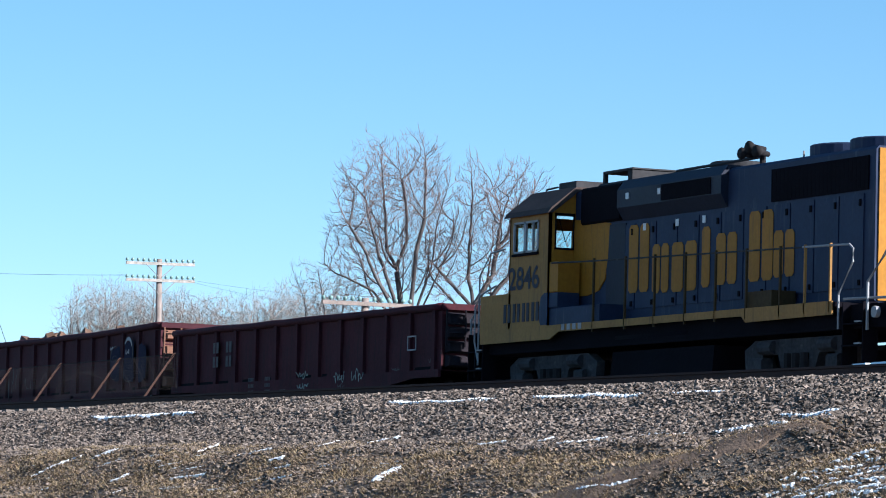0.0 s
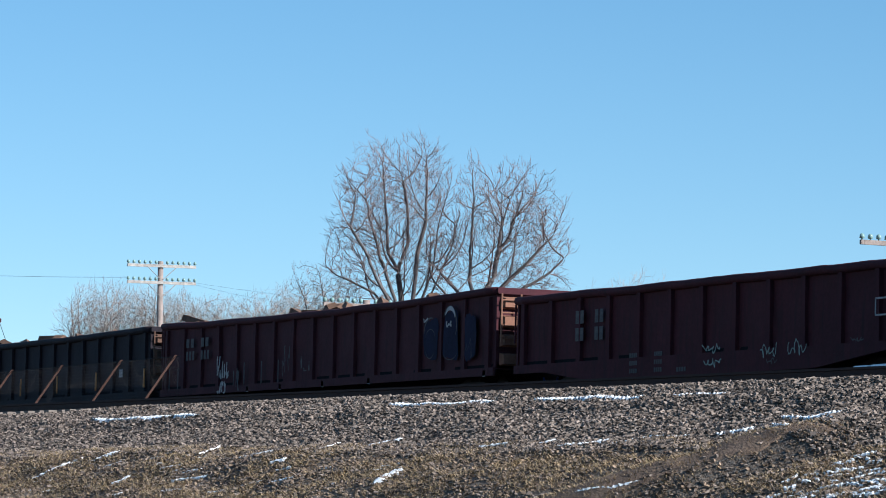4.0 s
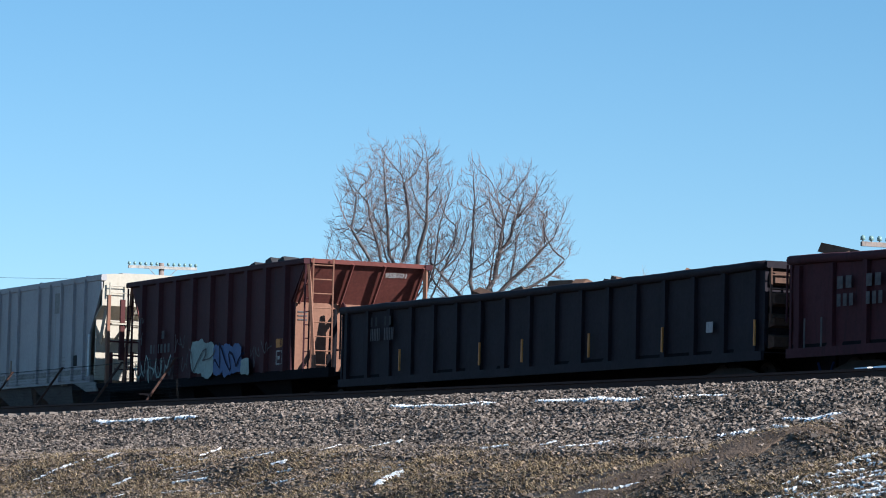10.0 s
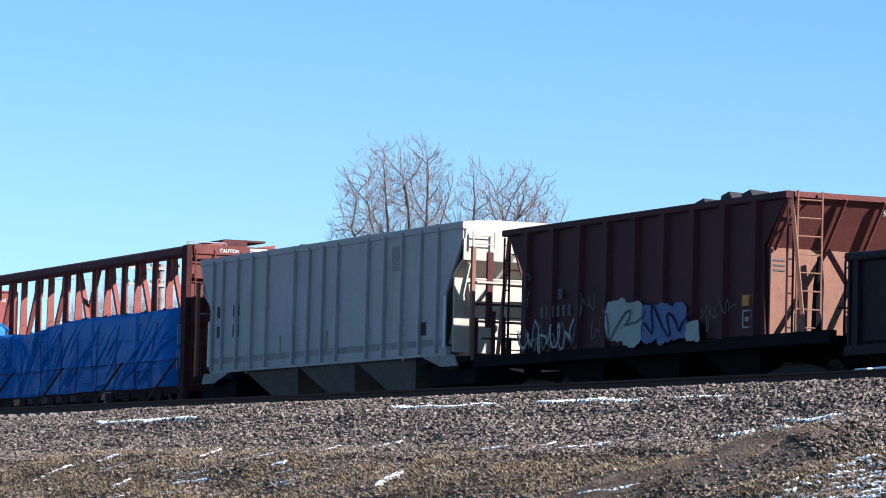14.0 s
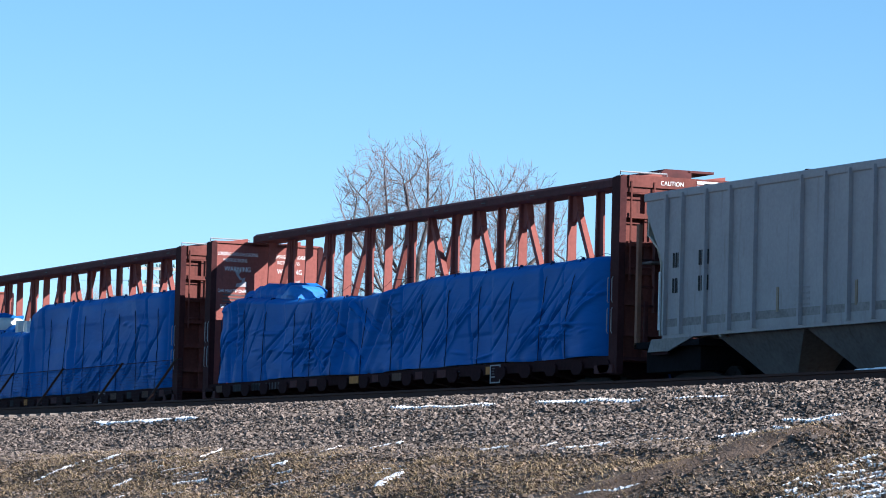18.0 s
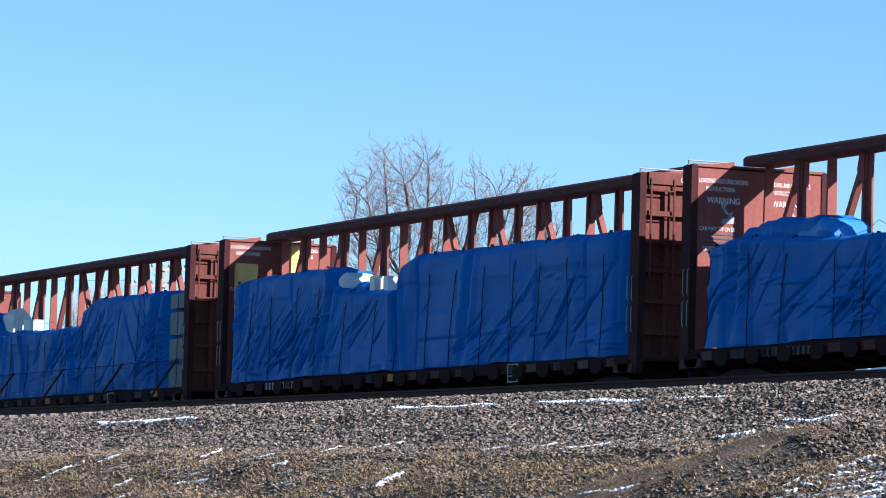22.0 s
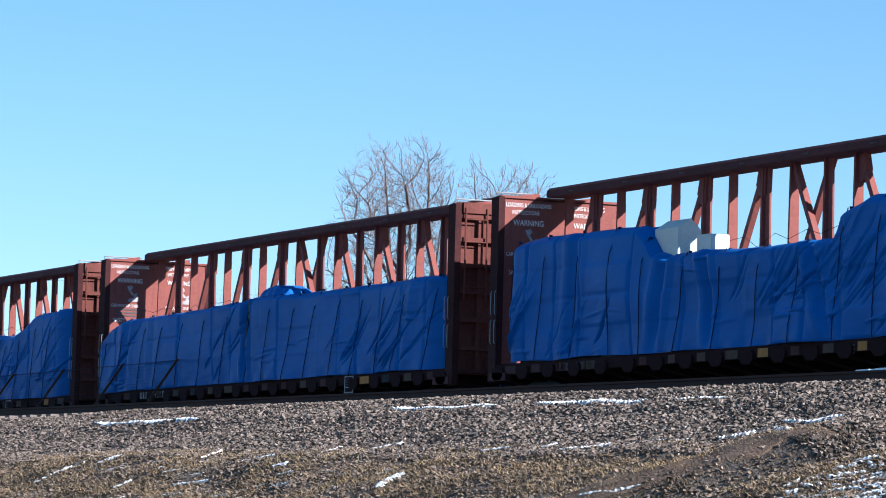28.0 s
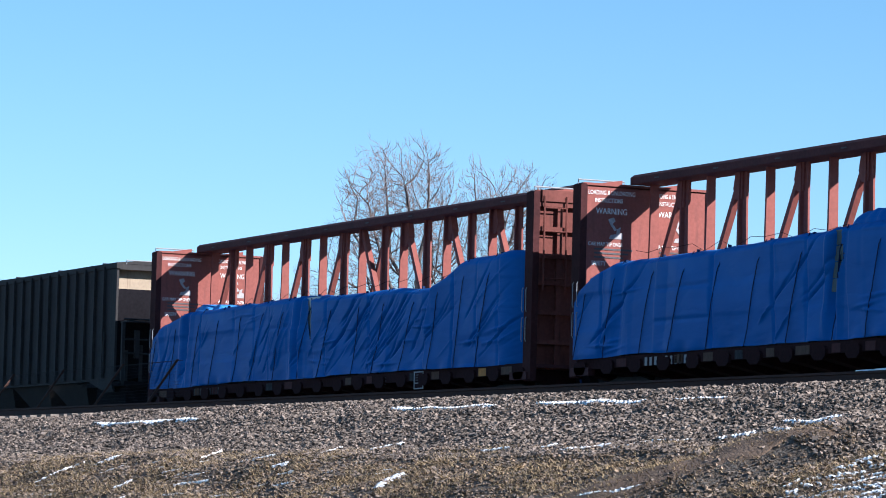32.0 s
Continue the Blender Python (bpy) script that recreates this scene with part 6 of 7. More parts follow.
        lo = rng.uniform(-0.3, 0.3)
        q = np.abs(x - fx - lean * (z - 2) + 0.05 * np.sin(z * 3 + fx)) / wide
        d += amp * np.clip(1 - q, 0, 1) ** 1.2 * np.clip((r - lo) / 0.3, 0, 1) * np.clip((1.15 - r) / 0.3, 0, 1)
    # Deep pleats at the joins of two sheets.
    for px, lean, amp, wide in pleats:
        q = np.abs(x - px - lean * (z - 2)) / wide
        d += amp * (np.clip(1 - np.abs(q - 1.5), 0, 1) * 0.5 - np.clip(1 - q, 0, 1)) * np.clip((r + 0.1) / 0.4, 0, 1)
    # One sheet laid over the next: a step along a leaning line.
    for px, lean, deep_by, wide in laps:
        q = np.clip((x - px - lean * (z - 2) - 0.04 * np.sin(z * 5)) / wide, 0, 1)
        d += deep_by * q * q * (3 - 2 * q) * np.clip(1 - (x - px - lean * (z - 2)) / 3.5, 0, 1)
    # Short ruffles where the sheet bunches over pack edges.
    for _ in range(int(11 * folds)):
        cx, cz = rng.uniform(x0, x1), 1.1 + 0.62 * rng.choice((0.5, 1.0, 1.0, 1.5, 2.0, 2.0, 2.6))
        for k in range(rng.randint(2, 5)):
            ax, az, wide = cx + rng.uniform(-0.9, 0.9), cz + rng.uniform(-0.16, 0.16), rng.uniform(0.25, 0.7)
            p, q = np.abs(x - ax) / wide, np.abs(z - az + rng.uniform(-0.15, 0.1) * (x - ax)) / rng.uniform(0.03, 0.055)
            d += rng.uniform(0.02, 0.055) * np.clip(1 - p, 0, 1) * np.clip(1 - q, 0, 1)
    d += 0.05 * np.sin(x * 1.9 + seed) * np.clip(0.25 - r, 0, 1) + 0.03 * np.sin(x * 6.1 + 2 * np.sin(x)) * np.clip(0.12 - r, 0, 1) / 0.12
    near_end = np.clip(np.minimum(x - x0, x1 - x) / 0.8, 0, 1)
    d *= np.clip(np.minimum(x - x0, x1 - x) / 0.35, 0.1, 1)
    slack = np.where(x < (x0 + x1) / 2, tuck, 0.4)
    y = -1.47 - 0.03 * (tuck < 0.1) - d + slack * (1 - near_end) ** 2 + 0.2 * np.clip((r - 0.92) / 0.08, 0, 1) ** 2
    face = np.stack([x, y, z], 2)
    crown = np.stack([np.stack([xs, y[:, -1] + 0.19 * j, zt + 0.03 * np.sin(j * 1.9 + xs * 2) - 0.015 * j + 0.02], 1) for j in range(1, nt + 1)], 1)
    front = np.concatenate([face, crown], 1).reshape(-1, 3).tolist()
    k = nz + nt + 1
    faces = [(i * k + j, (i + 1) * k + j, (i + 1) * k + j + 1, i * k + j + 1) for i in range(nx) for j in range(k - 1)]
    # Slits where two sheets part, widest at the top.
    for px, lean, wide, foot in slits:
        def parted(f):
            cx, cz = sum(front[i][0] for i in f) / 4, sum(front[i][2] for i in f) / 4
            return cz > foot and abs(cx - px - lean * (cz - 2) + 0.03 * math.sin(cz * 9)) < wide * min(1, (cz - foot) / 0.5 + 0.2)
        faces = [f for f in faces if not parted(f)]
    part("sheet", Geo().add(front, faces), M["tarp"], load, "creased blue sheet", smooth=True)
    # Stacks beneath, which hold the sheet up.
    for i in range(int((x1 - x0 - 0.5) / seams)):
        a = x0 + 0.45 + i * seams
        z = float(np.interp(a + 0.5, edge_x, edge_z)) - 0.1
        z = min(z, float(np.interp(a, edge_x, edge_z)) - 0.1, float(np.interp(min(a + seams, x1), edge_x, edge_z)) - 0.1)
        part("lumber_pack", Geo().box(a, min(a + seams - 0.08, x1 - 0.4), -1.2, -0.52, 1.1, z), M["wrap_green"], load)
    x = x0 + seams * 0.5
    while x < x1 - 0.2:
        zt = float(np.interp(x, edge_x, edge_z))
        lean = rng.uniform(*slant)
        pts = []
        for j in range(25):
            q = j / 24
            xx = x + lean * (1 - q)
            i = min(nx, max(0, round((xx - x0) / (x1 - x0) * nx)))
            p = front[i * k + round(q * nz)]
            near = sum(front[min(nx, max(0, i + e)) * k + min(nz, max(0, round(q * nz) + f))][1] for e in (-4, 0, 4) for f in (-14, -7, 0, 7, 14)) / 15
            pts.append((xx, near - 0.025, p[2]))
        part("strap", Geo().tube(pts, 0.0115, 3, False), M["strap"], load)
        part("strap_hook", Geo().box(x - 0.02, x + 0.02, -1.36, -1.3, zt - 0.02, zt + 0.025), M["strap"], load)
        x += seams * rng.uniform(1.0, 1.35)
    return load


def bundle(s, x0, x1, y0, y1, z0, z1, material, label, bulge=0.0):
    """A wrapped lumber bundle left in the open above the sheet."""
    pack = rides(thing("lumber_bundle", label, "cargo", "wrapped lumber bundles"), s)
    if bulge:
        # A slack wrapper, rounded and dented.
        n, m = 22, 16
        vs = []
        for i in range(n + 1):
            for j in range(m + 1):
                u, v = i / n, j / m
                path = [(y0 + 0.03, z0), (y0 - 0.02, (z0 + z1) / 2), (y0, z1 - 0.14), (y0 + 0.12, z1), (y1, z1 + 0.02)]
                q = v * 4
                k = min(3, int(q))
                y, z = (path[k][c] + (path[k + 1][c] - path[k][c]) * (q - k) for c in (0, 1))
                e = min(1.0, min(u, 1 - u) / 0.12)
                lump = 0.07 * noise.noise((x0 + u * (x1 - x0) * 1.6, z * 2.5, x0)) + 0.04 * noise.noise((x0 + u * (x1 - x0) * 4, z * 5, x1))
                x = x0 + (x1 - x0) * u
                vs.append((x, y - lump + 0.12 * (1 - e) ** 2, z + (bulge * (1 - abs(2 * u - 1)) + lump - 0.12 * (1 - e) ** 2) * min(1.0, v * 1.6)))
        w = m + 1
        fs = [(i * w + j, (i + 1) * w + j, (i + 1) * w + j + 1, i * w + j + 1) for i in range(n) for j in range(m)]
        for i, flip in ((0, False), (n, True)):
            foot = len(vs)
            ring = [i * w + j for j in range(w)]
            vs += [(vs[i * w][0], y1, z0)]
            loop = ring + [foot]
            fs.append(tuple(reversed(loop)) if not flip else tuple(loop))
        part("wrapper", Geo().add(vs, fs), material, pack, smooth=False)
        return pack
    part("wrapper", Geo().prism([(x0, z0), (x1, z0), (x1, z1 - 0.04), (x1 - 0.05, z1), ((x0 + x1) / 2, z1 + bulge), (x0 + 0.05, z1), (x0, z1 - 0.04)], "y", y0, y1), material, pack)
    if x1 - x0 > 0.8:
        part("band", Geo().box((x0 + x1) / 2 - 0.02, (x0 + x1) / 2 + 0.02, y0 - 0.006, y1 + 0.006, z0 + 0.004, z1 - 0.02), M["strap"], pack)
    return pack


BEAMS = [(-93.44, 51), (-117.6, 52), (-141.95, 53), (-166.15, 54), (-190.35, 55)]
for s, seed in BEAMS:
    centerbeam(s, "brick-red centre-beam car with open truss spine and bulkhead ends", seed)

tarp_load(-93.44, "wrinkled blue tarpaulin over lumber, lower and sagging towards one end",
          [(-10.6, 2.75), (-10.4, 3.02), (-9.0, 3.16), (-5.8, 2.97), (-1.8, 2.88), (-0.4, 2.9), (0.8, 3.03), (2.6, 3.1), (10.45, 3.1)], -10.65, 10.5, 1, folds=1.3, pleats=[(-9.2, 0.1, 0.1, 0.25), (-2.4, 0.2, 0.12, 0.2), (-0.6, 0.9, 0.09, 0.25)], pulled=[(0.2, 5.5, 34), (5.5, 10.3, 10), (-10, -8, 6)])
tarp_load(-117.6, "tall blue tarpaulin over lumber with a torn gap in the middle",
          [(-10.7, 3.1), (-10.5, 3.5), (-9.5, 3.6), (-4.4, 3.62), (-4.0, 3.25), (-3.6, 3.05), (-0.25, 2.9), (-0.1, 3.5), (0.4, 3.64), (10.5, 3.57)], -10.75, 10.55, 2, pleats=[(-4.3, 0.3, 0.1, 0.2), (-0.3, -0.2, 0.14, 0.2), (3.2, 0.1, 0.08, 0.2)], pulled=[(-10.2, -4.2, 26), (-4, -0.5, 8), (1, 10, 8)])
tarp_load(-141.95, "blue tarpaulin over lumber, torn back from grey bundles at one end",
          [(-10.6, 3.3), (-10.3, 3.58), (-9.1, 3.66), (-4.6, 3.62), (-4.25, 3.4), (-3.9, 3.08), (-3.4, 2.98), (-2.3, 3.0), (-0.1, 2.93), (3.0, 2.97), (3.3, 3.4), (4.2, 3.62), (9.6, 3.58)], -10.65, 9.6, 3, folds=1.2, pleats=[(-7.4, 0.1, 0.08, 0.25), (-3.6, 0.2, 0.1, 0.2), (-1.6, -0.1, 0.1, 0.18), (2.6, -0.5, 0.1, 0.22), (8.6, 0.2, 0.13, 0.22)], pulled=[(3.2, 6.0, 12), (6.8, 9.4, 8)])
tarp_load(-166.15, "even blue tarpaulin over lumber with a rucked join",
          [(-11.0, 2.3), (-10.8, 2.52), (-10.2, 2.78), (-9.4, 2.96), (-0.9, 3.08), (-0.4, 3.12), (10.5, 3.14)], -11.0, 10.55, 4, folds=0.55, pleats=[(-0.7, 0.12, 0.14, 0.16), (-9.0, 0.1, 0.06, 0.25)], slant=(-0.85, -0.5), pulled=[(-3.4, -0.8, 7), (1.5, 9, 3)], laps=[(-0.2, 0.05, 0.05, 0.1)], slits=[(-0.42, 0.0, 0.15, 2.2)], tuck=0.0)
tarp_load(-190.35, "blue tarpaulin over lumber in three lapped sheets, higher at one end",
          [(-11.0, 2.1), (-10.8, 2.45), (-10.1, 2.76), (-8.7, 2.99), (-7.2, 3.0), (-1.0, 3.04), (-0.3, 3.02), (0.2, 2.96), (4.2, 2.96), (6.3, 2.9), (6.7, 3.05), (7.7, 3.39), (10.4, 3.48)], -11.0, 10.5, 5, folds=0.9, pleats=[(-1.2, 0.1, 0.12, 0.16), (-8.6, 0.2, 0.08, 0.2)], slant=(-0.85, -0.4), pulled=[(0.2, 5.0, 30), (-7, -2, 3), (7, 10, 3)], laps=[(-0.3, -0.1, 0.05, 0.1), (6.1, 0.22, 0.14, 0.14)], slits=[(-0.45, -0.12, 0.09, 2.0)], tuck=0.0)

bundle(-93.44, -9.6, -6.3, -1.2, -0.4, 2.9, 3.36, M["tarp"], "blue wrapped lumber bundle above the sheet", 0.08)
bundle(-93.44, -7.2, -6.0, -1.25, -0.5, 2.9, 3.28, M["tarp_light"], "torn blue wrap with sunlight in its pale colour", 0.05)
bundle(-117.6, -4.2, -3.65, -1.3, -0.6, 2.8, 3.38, M["wrap"], "slack white wrap over a lumber bundle in the open", 0.1)
bundle(-117.6, -3.55, -2.6, -1.2, -0.6, 2.8, 3.2, M["tarp"], "torn flap of blue sheet between bundles", 0.06)
bundle(-117.6, -2.5, -2.25, -1.2, -0.5, 1.1, 3.32, M["wrap"], "white wrapped lumber bundle, uncovered")
bundle(-117.6, -1.75, -1.5, -1.2, -0.5, 1.1, 3.28, M["wrap"], "white wrapped lumber bundle, uncovered")
bundle(-117.6, -10.82, -10.45, 0.12, 0.5, 1.1, 4.56, M["wrap_yellow"], "tall yellow wrapped lumber bundle beside the bulkhead")
bundle(-117.6, -10.82, -10.5, -1.2, -0.72, 1.1, 4.04, M["wrap_yellow"], "yellow wrapped lumber bundle beside the bulkhead")
gabled = rides(thing("lumber_bundle", "white wrapped lumber bundle with a peaked wrapper, uncovered", "cargo", "wrapped lumber bundles"), -141.95)
part("wrapper", Geo().prism([(-1.22, 1.1), (-0.72, 1.1), (-0.72, 3.48), (-0.95, 3.7), (-1.22, 3.52)], "x", -4.25, -3.3), M["wrap"], gabled)
bundle(-141.95, -2.75, -2.2, -1.1, -0.7, 1.1, 3.34, M["wrap"], "low white wrapped lumber bundle, uncovered")
for z0, z1 in ((1.98, 2.2), (2.22, 2.5), (2.52, 2.78), (2.8, 3.06)):
    bundle(-166.15, -0.95, 0.1, -1.455, -1.22, z0, z1, M["wrap_green"], "grey-green lumber layer showing in a gap of the sheet")
bundle(-190.35, -0.95, -0.1, -1.455, -1.22, 1.9, 2.98, M["wrap"], "white wrapped lumber bundle showing in a gap of the sheet")
for x, w in ((-9.0, 0.9), (-8.0, 0.7)):
    bundle(-190.35, x, x + w, -1.15, -0.5, 2.9, 3.08, M["tarp_light"], "ruck of blue sheet with sunlight in its pale colour", 0.07)
bundle(-166.15, -0.7, 0.9, -1.2, -0.5, 2.9, 3.3, M["tarp"], "rucked blue sheet over a bundle", 0.12)
for z0, z1 in ((1.12, 1.68), (1.78, 2.34), (2.44, 3.0), (3.1, 3.46)):
    bundle(-141.95, 9.62, 10.7, -1.36, -0.5, z0, z1, M["wrap_green"], "grey-green wrapped lumber bundle, uncovered")


# ---- road-switcher locomotive ----
def locomotive(s):
    car = rides(thing("diesel_locomotive", "blue and yellow road-switcher diesel locomotive, dusty and in shade", "locomotive"), s)
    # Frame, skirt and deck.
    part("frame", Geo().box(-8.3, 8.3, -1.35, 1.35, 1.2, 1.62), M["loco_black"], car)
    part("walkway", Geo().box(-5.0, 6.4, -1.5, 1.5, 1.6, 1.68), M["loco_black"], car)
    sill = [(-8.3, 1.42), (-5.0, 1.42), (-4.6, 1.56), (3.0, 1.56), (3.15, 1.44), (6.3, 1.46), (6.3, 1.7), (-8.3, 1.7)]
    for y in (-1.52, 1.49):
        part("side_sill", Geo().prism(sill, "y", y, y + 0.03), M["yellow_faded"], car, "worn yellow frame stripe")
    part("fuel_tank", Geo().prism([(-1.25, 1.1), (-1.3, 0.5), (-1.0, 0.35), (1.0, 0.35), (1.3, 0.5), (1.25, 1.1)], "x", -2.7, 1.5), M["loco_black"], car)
    for y in (-1.2, 1.2):
        part("air_reservoir", Geo().tube([(-2.5, y, 1.36), (-2.4, y, 1.36), (0.6, y, 1.36), (0.7, y, 1.36)], [0.09, 0.16, 0.16, 0.09], 12), M["loco_black"], car, smooth=True)
    # Low nose, with its side panels flush with the cab.
    part("nose", Geo().prism([(-8.35, 1.62), (-6.9, 1.62), (-6.9, 2.42), (-8.35, 2.42)], "y", -1.5, 1.5), M["yellow_faded"], car)
    part("nose_top", Geo().prism([(-8.3, 2.4), (-6.95, 2.4), (-6.95, 2.56), (-8.2, 2.5)], "y", -0.95, 0.95), M["yellow"], car)
    part("nose_door", Geo().box(-8.38, -8.34, -0.5, 0.3, 1.66, 2.36), M["yellow_faded"], car)
    # Cab: slanted roof edges, one side window, windows in front and rear walls.
    back = -5.15
    cab = part("cab", Geo().box(-7.0, -6.94, -1.5, 1.5, 1.68, 3.05).box(-7.0, -6.94, -1.5, 1.5, 3.78, 4.02).box(-7.0, -6.94, -1.5, -1.34, 3.05, 3.78).box(-7.0, -6.94, 1.34, 1.5, 3.05, 3.78)
               .box(-7.0, -6.94, -0.1, 0.1, 3.05, 3.78), M["yellow"], car, "yellow cab body")
    g = Geo()
    for sd in (-1, 1):
        for y0, y1, z0, z1 in ((0.9, 1.5, 1.68, 3.24), (0.9, 0.94, 3.24, 3.98), (1.38, 1.5, 3.24, 3.98), (0.9, 1.5, 3.98, 4.06)):
            g.box(back - 0.05, back, min(sd * y0, sd * y1), max(sd * y0, sd * y1), z0, z1)
    g.prism([(-1.5, 4.06), (1.5, 4.06), (0.95, 4.46), (-0.95, 4.46)], "x", back - 0.05, back)
    part("rear_wall", g, M["yellow"], cab, "yellow rear cab wall in shade")
    for y in (-1.38, 0.94):
        part("window_frame", Geo().box(back - 0.01, back + 0.02, y, y + 0.03, 3.24, 3.98).box(back - 0.01, back + 0.02, y + 0.41, y + 0.44, 3.24, 3.98).box(back - 0.01, back + 0.02, y, y + 0.44, 3.24, 3.28).box(back - 0.01, back + 0.02, y, y + 0.44, 3.92, 3.98), M["loco_black"], cab)
        ob = part("window_pane", Geo().box(back - 0.03, back - 0.025, y, y + 0.44, 3.24, 3.98), M["glass"], cab)
        ob.visible_shadow = False
    part("wiper", Geo().tube([(back + 0.03, -1.3, 3.85), (back + 0.03, -1.15, 3.4), (back + 0.03, -1.05, 3.6)], 0.012, 4), M["loco_black"], cab)
    for y in (-1.5, 1.44):
        g = Geo()
        for x0, x1, z0, z1 in ((-7.0, back, 1.68, 3.22), (-7.0, -6.8, 3.22, 3.86), (-5.62, back, 3.22, 3.86), (-7.0, back, 3.86, 4.06)):
            g.box(x0, x1, y, y + 0.06, z0, z1)
        part("cab_side", g, M["yellow_faded"], cab, "faded yellow cab side")
        g = Geo()
        x0, x1 = -6.8, -5.62
        for i, (a, b, c, d) in enumerate(((x0, x0 + 0.05, 3.22, 3.86), (x1 - 0.05, x1, 3.22, 3.86), (x0, x1, 3.22, 3.26), (x0, x1, 3.82, 3.86), (-6.3, -6.2, 3.22, 3.86), (-5.9, -5.86, 3.22, 3.86))):
            g.box(a, b, y - 0.02, y + 0.02, c, d)
        part("window_frame", g, M["silver"], cab, "worn bare-metal window frame")
        part("arm_rest", Geo().box(-6.8, -5.62, y - 0.05, y + 0.05, 3.16, 3.21), M["loco_black"], cab)
        ob = part("window_pane", Geo().box(x0, x1, y + 0.03, y + 0.035, 3.22, 3.86), M["glass"], cab)
        ob.visible_shadow = False
    for y in (-1.34, 0.1):
        ob = part("windshield", Geo().box(-6.98, -6.975, y, y + 1.24, 3.05, 3.78), M["glass"], cab)
        ob.visible_shadow = False
    part("cab_roof", Geo().prism([(-1.58, 3.96), (-1.5, 4.08), (-0.95, 4.52), (0.95, 4.52), (1.5, 4.08), (1.58, 3.96), (1.46, 3.98), (0.9, 4.42), (-0.9, 4.42), (-1.46, 3.98)], "x", -7.15, -5.08), M["rust_roof"], cab, "sooty slant-edged cab roof")
    part("roof_box", Geo().box(-6.4, -5.6, -0.7, 0.4, 4.5, 4.7, 0.02), M["roof"], cab, "flat box on the cab roof")
    part("roof_rail", Geo().tube([(-7.0, -0.7, 4.5), (-7.0, -0.7, 4.6), (-6.45, -0.7, 4.62)], 0.02, 5), M["iron"], cab)
    part("battery_box", Geo().box(back, -2.9, -1.46, -0.93, 1.68, 2.05, 0.02), M["blue"], car, "dark blue battery box beside the walkway")
    part("step_box", Geo().box(back, -4.75, -1.48, -1.0, 2.36, 2.98, 0.02), M["yellow"], car)
    part("step_base", Geo().box(back, -4.75, -1.48, -1.0, 2.05, 2.36, 0.02), M["blue"], car)
    part("blue_sweep", Geo().prism([(-5.45, 1.72), (back, 1.72), (back, 2.36), (-5.3, 2.36), (-5.45, 2.28), (-5.52, 2.05), (-5.52, 1.85)], "y", -1.515, -1.5), M["blue"], cab, "dark blue sweep below the cab window")
    hood = part("hood", Geo().box(back, 6.72, -0.92, 0.92, 1.68, 4.44, 0.06), M["blue"], car, "dark blue long hood")
    part("front_hood", Geo().prism([(back, 2.3), (-4.5, 2.3), (-4.0, 2.38), (-3.72, 2.6), (-3.6, 3.0), (-3.55, 3.7), (back, 3.86)], "y", -0.95, 0.95), M["yellow"], hood, "yellow field behind the cab")
    part("soot_panel", Geo().box(-3.66, -2.86, -0.949, -0.92, 1.95, 3.66), M["slate_blue"], hood, "soot-black panel behind the yellow field")
    part("intake", Geo().box(-4.75, -3.05, -1.0, 1.0, 3.72, 4.46, 0.04), M["loco_black"], hood, "black air intake behind the cab")
    for i in range(11):
        x = -3.28 + i * 0.88
        part("hood_door", Geo().box(x, x + 0.83, -0.945, -0.915, 1.95, 3.62), M["blue"], hood)
        part("latch", Geo().box(x + 0.7, x + 0.76, -0.97, -0.94, 3.4, 3.52), M["loco_black"], hood)
        part("latch", Geo().box(x + 0.7, x + 0.76, -0.97, -0.94, 2.0, 2.1), M["loco_black"], hood)
    part("radiator_grille", Geo().box(3.0, 6.5, -0.95, -0.9, 3.68, 4.28), M["loco_black"], hood, "long black radiator grille")
    for i in range(24):
        part("grille_slat", Geo().box(3.02 + i * 0.145, 3.05 + i * 0.145, -0.953, -0.945, 3.7, 4.26), M["loco_black"], hood)
    part("brake_blister", Geo().prism([(-0.93, 3.7), (-1.08, 3.95), (-1.08, 4.3), (-0.93, 4.5), (0.93, 4.5), (1.08, 4.3), (1.08, 3.95), (0.93, 3.7)], "x", -3.0, 1.3), M["slate_blue"], hood, "flared dynamic brake housing")
    part("brake_grille", Geo().box(-1.1, 0.9, -1.1, -1.07, 3.97, 4.28), M["loco_black"], hood)
    part("roof_hatch", Geo().box(-4.6, -0.8, -0.7, 0.7, 4.44, 4.56, 0.04), M["roof"], hood)
    part("spark_arrester", Geo().box(-4.6, -3.3, -0.6, 0.5, 4.76, 4.81).box(-4.6, -4.52, -0.6, -0.52, 4.5, 4.78).box(-3.5, -3.3, -0.6, 0.5, 4.5, 4.78), M["roof"], hood)
    for x, r in ((0.0, 0.55), (4.15, 0.7), (5.6, 0.7)):
        fan = part("fan_housing", Geo().tube([(x, 0, 4.4), (x, 0, 4.66), (x, 0, 4.68)], [r, r, r * 0.96], 28), M["blue"] if x > 3 else M["roof"], hood)
        part("fan_grille", Geo().tube([(x, 0, 4.675), (x, 0, 4.69)], r * 0.9, 24), M["loco_black"], fan)
    part("roof_pipe", Geo().tube([(-1.5, -0.55, 4.6), (1.8, -0.55, 4.62)], 0.03, 5), M["roof"], hood)
    horn = part("horn", Geo().tube([(1.75, -0.45, 4.4), (1.75, -0.45, 4.68)], 0.06, 8), M["iron"], hood)
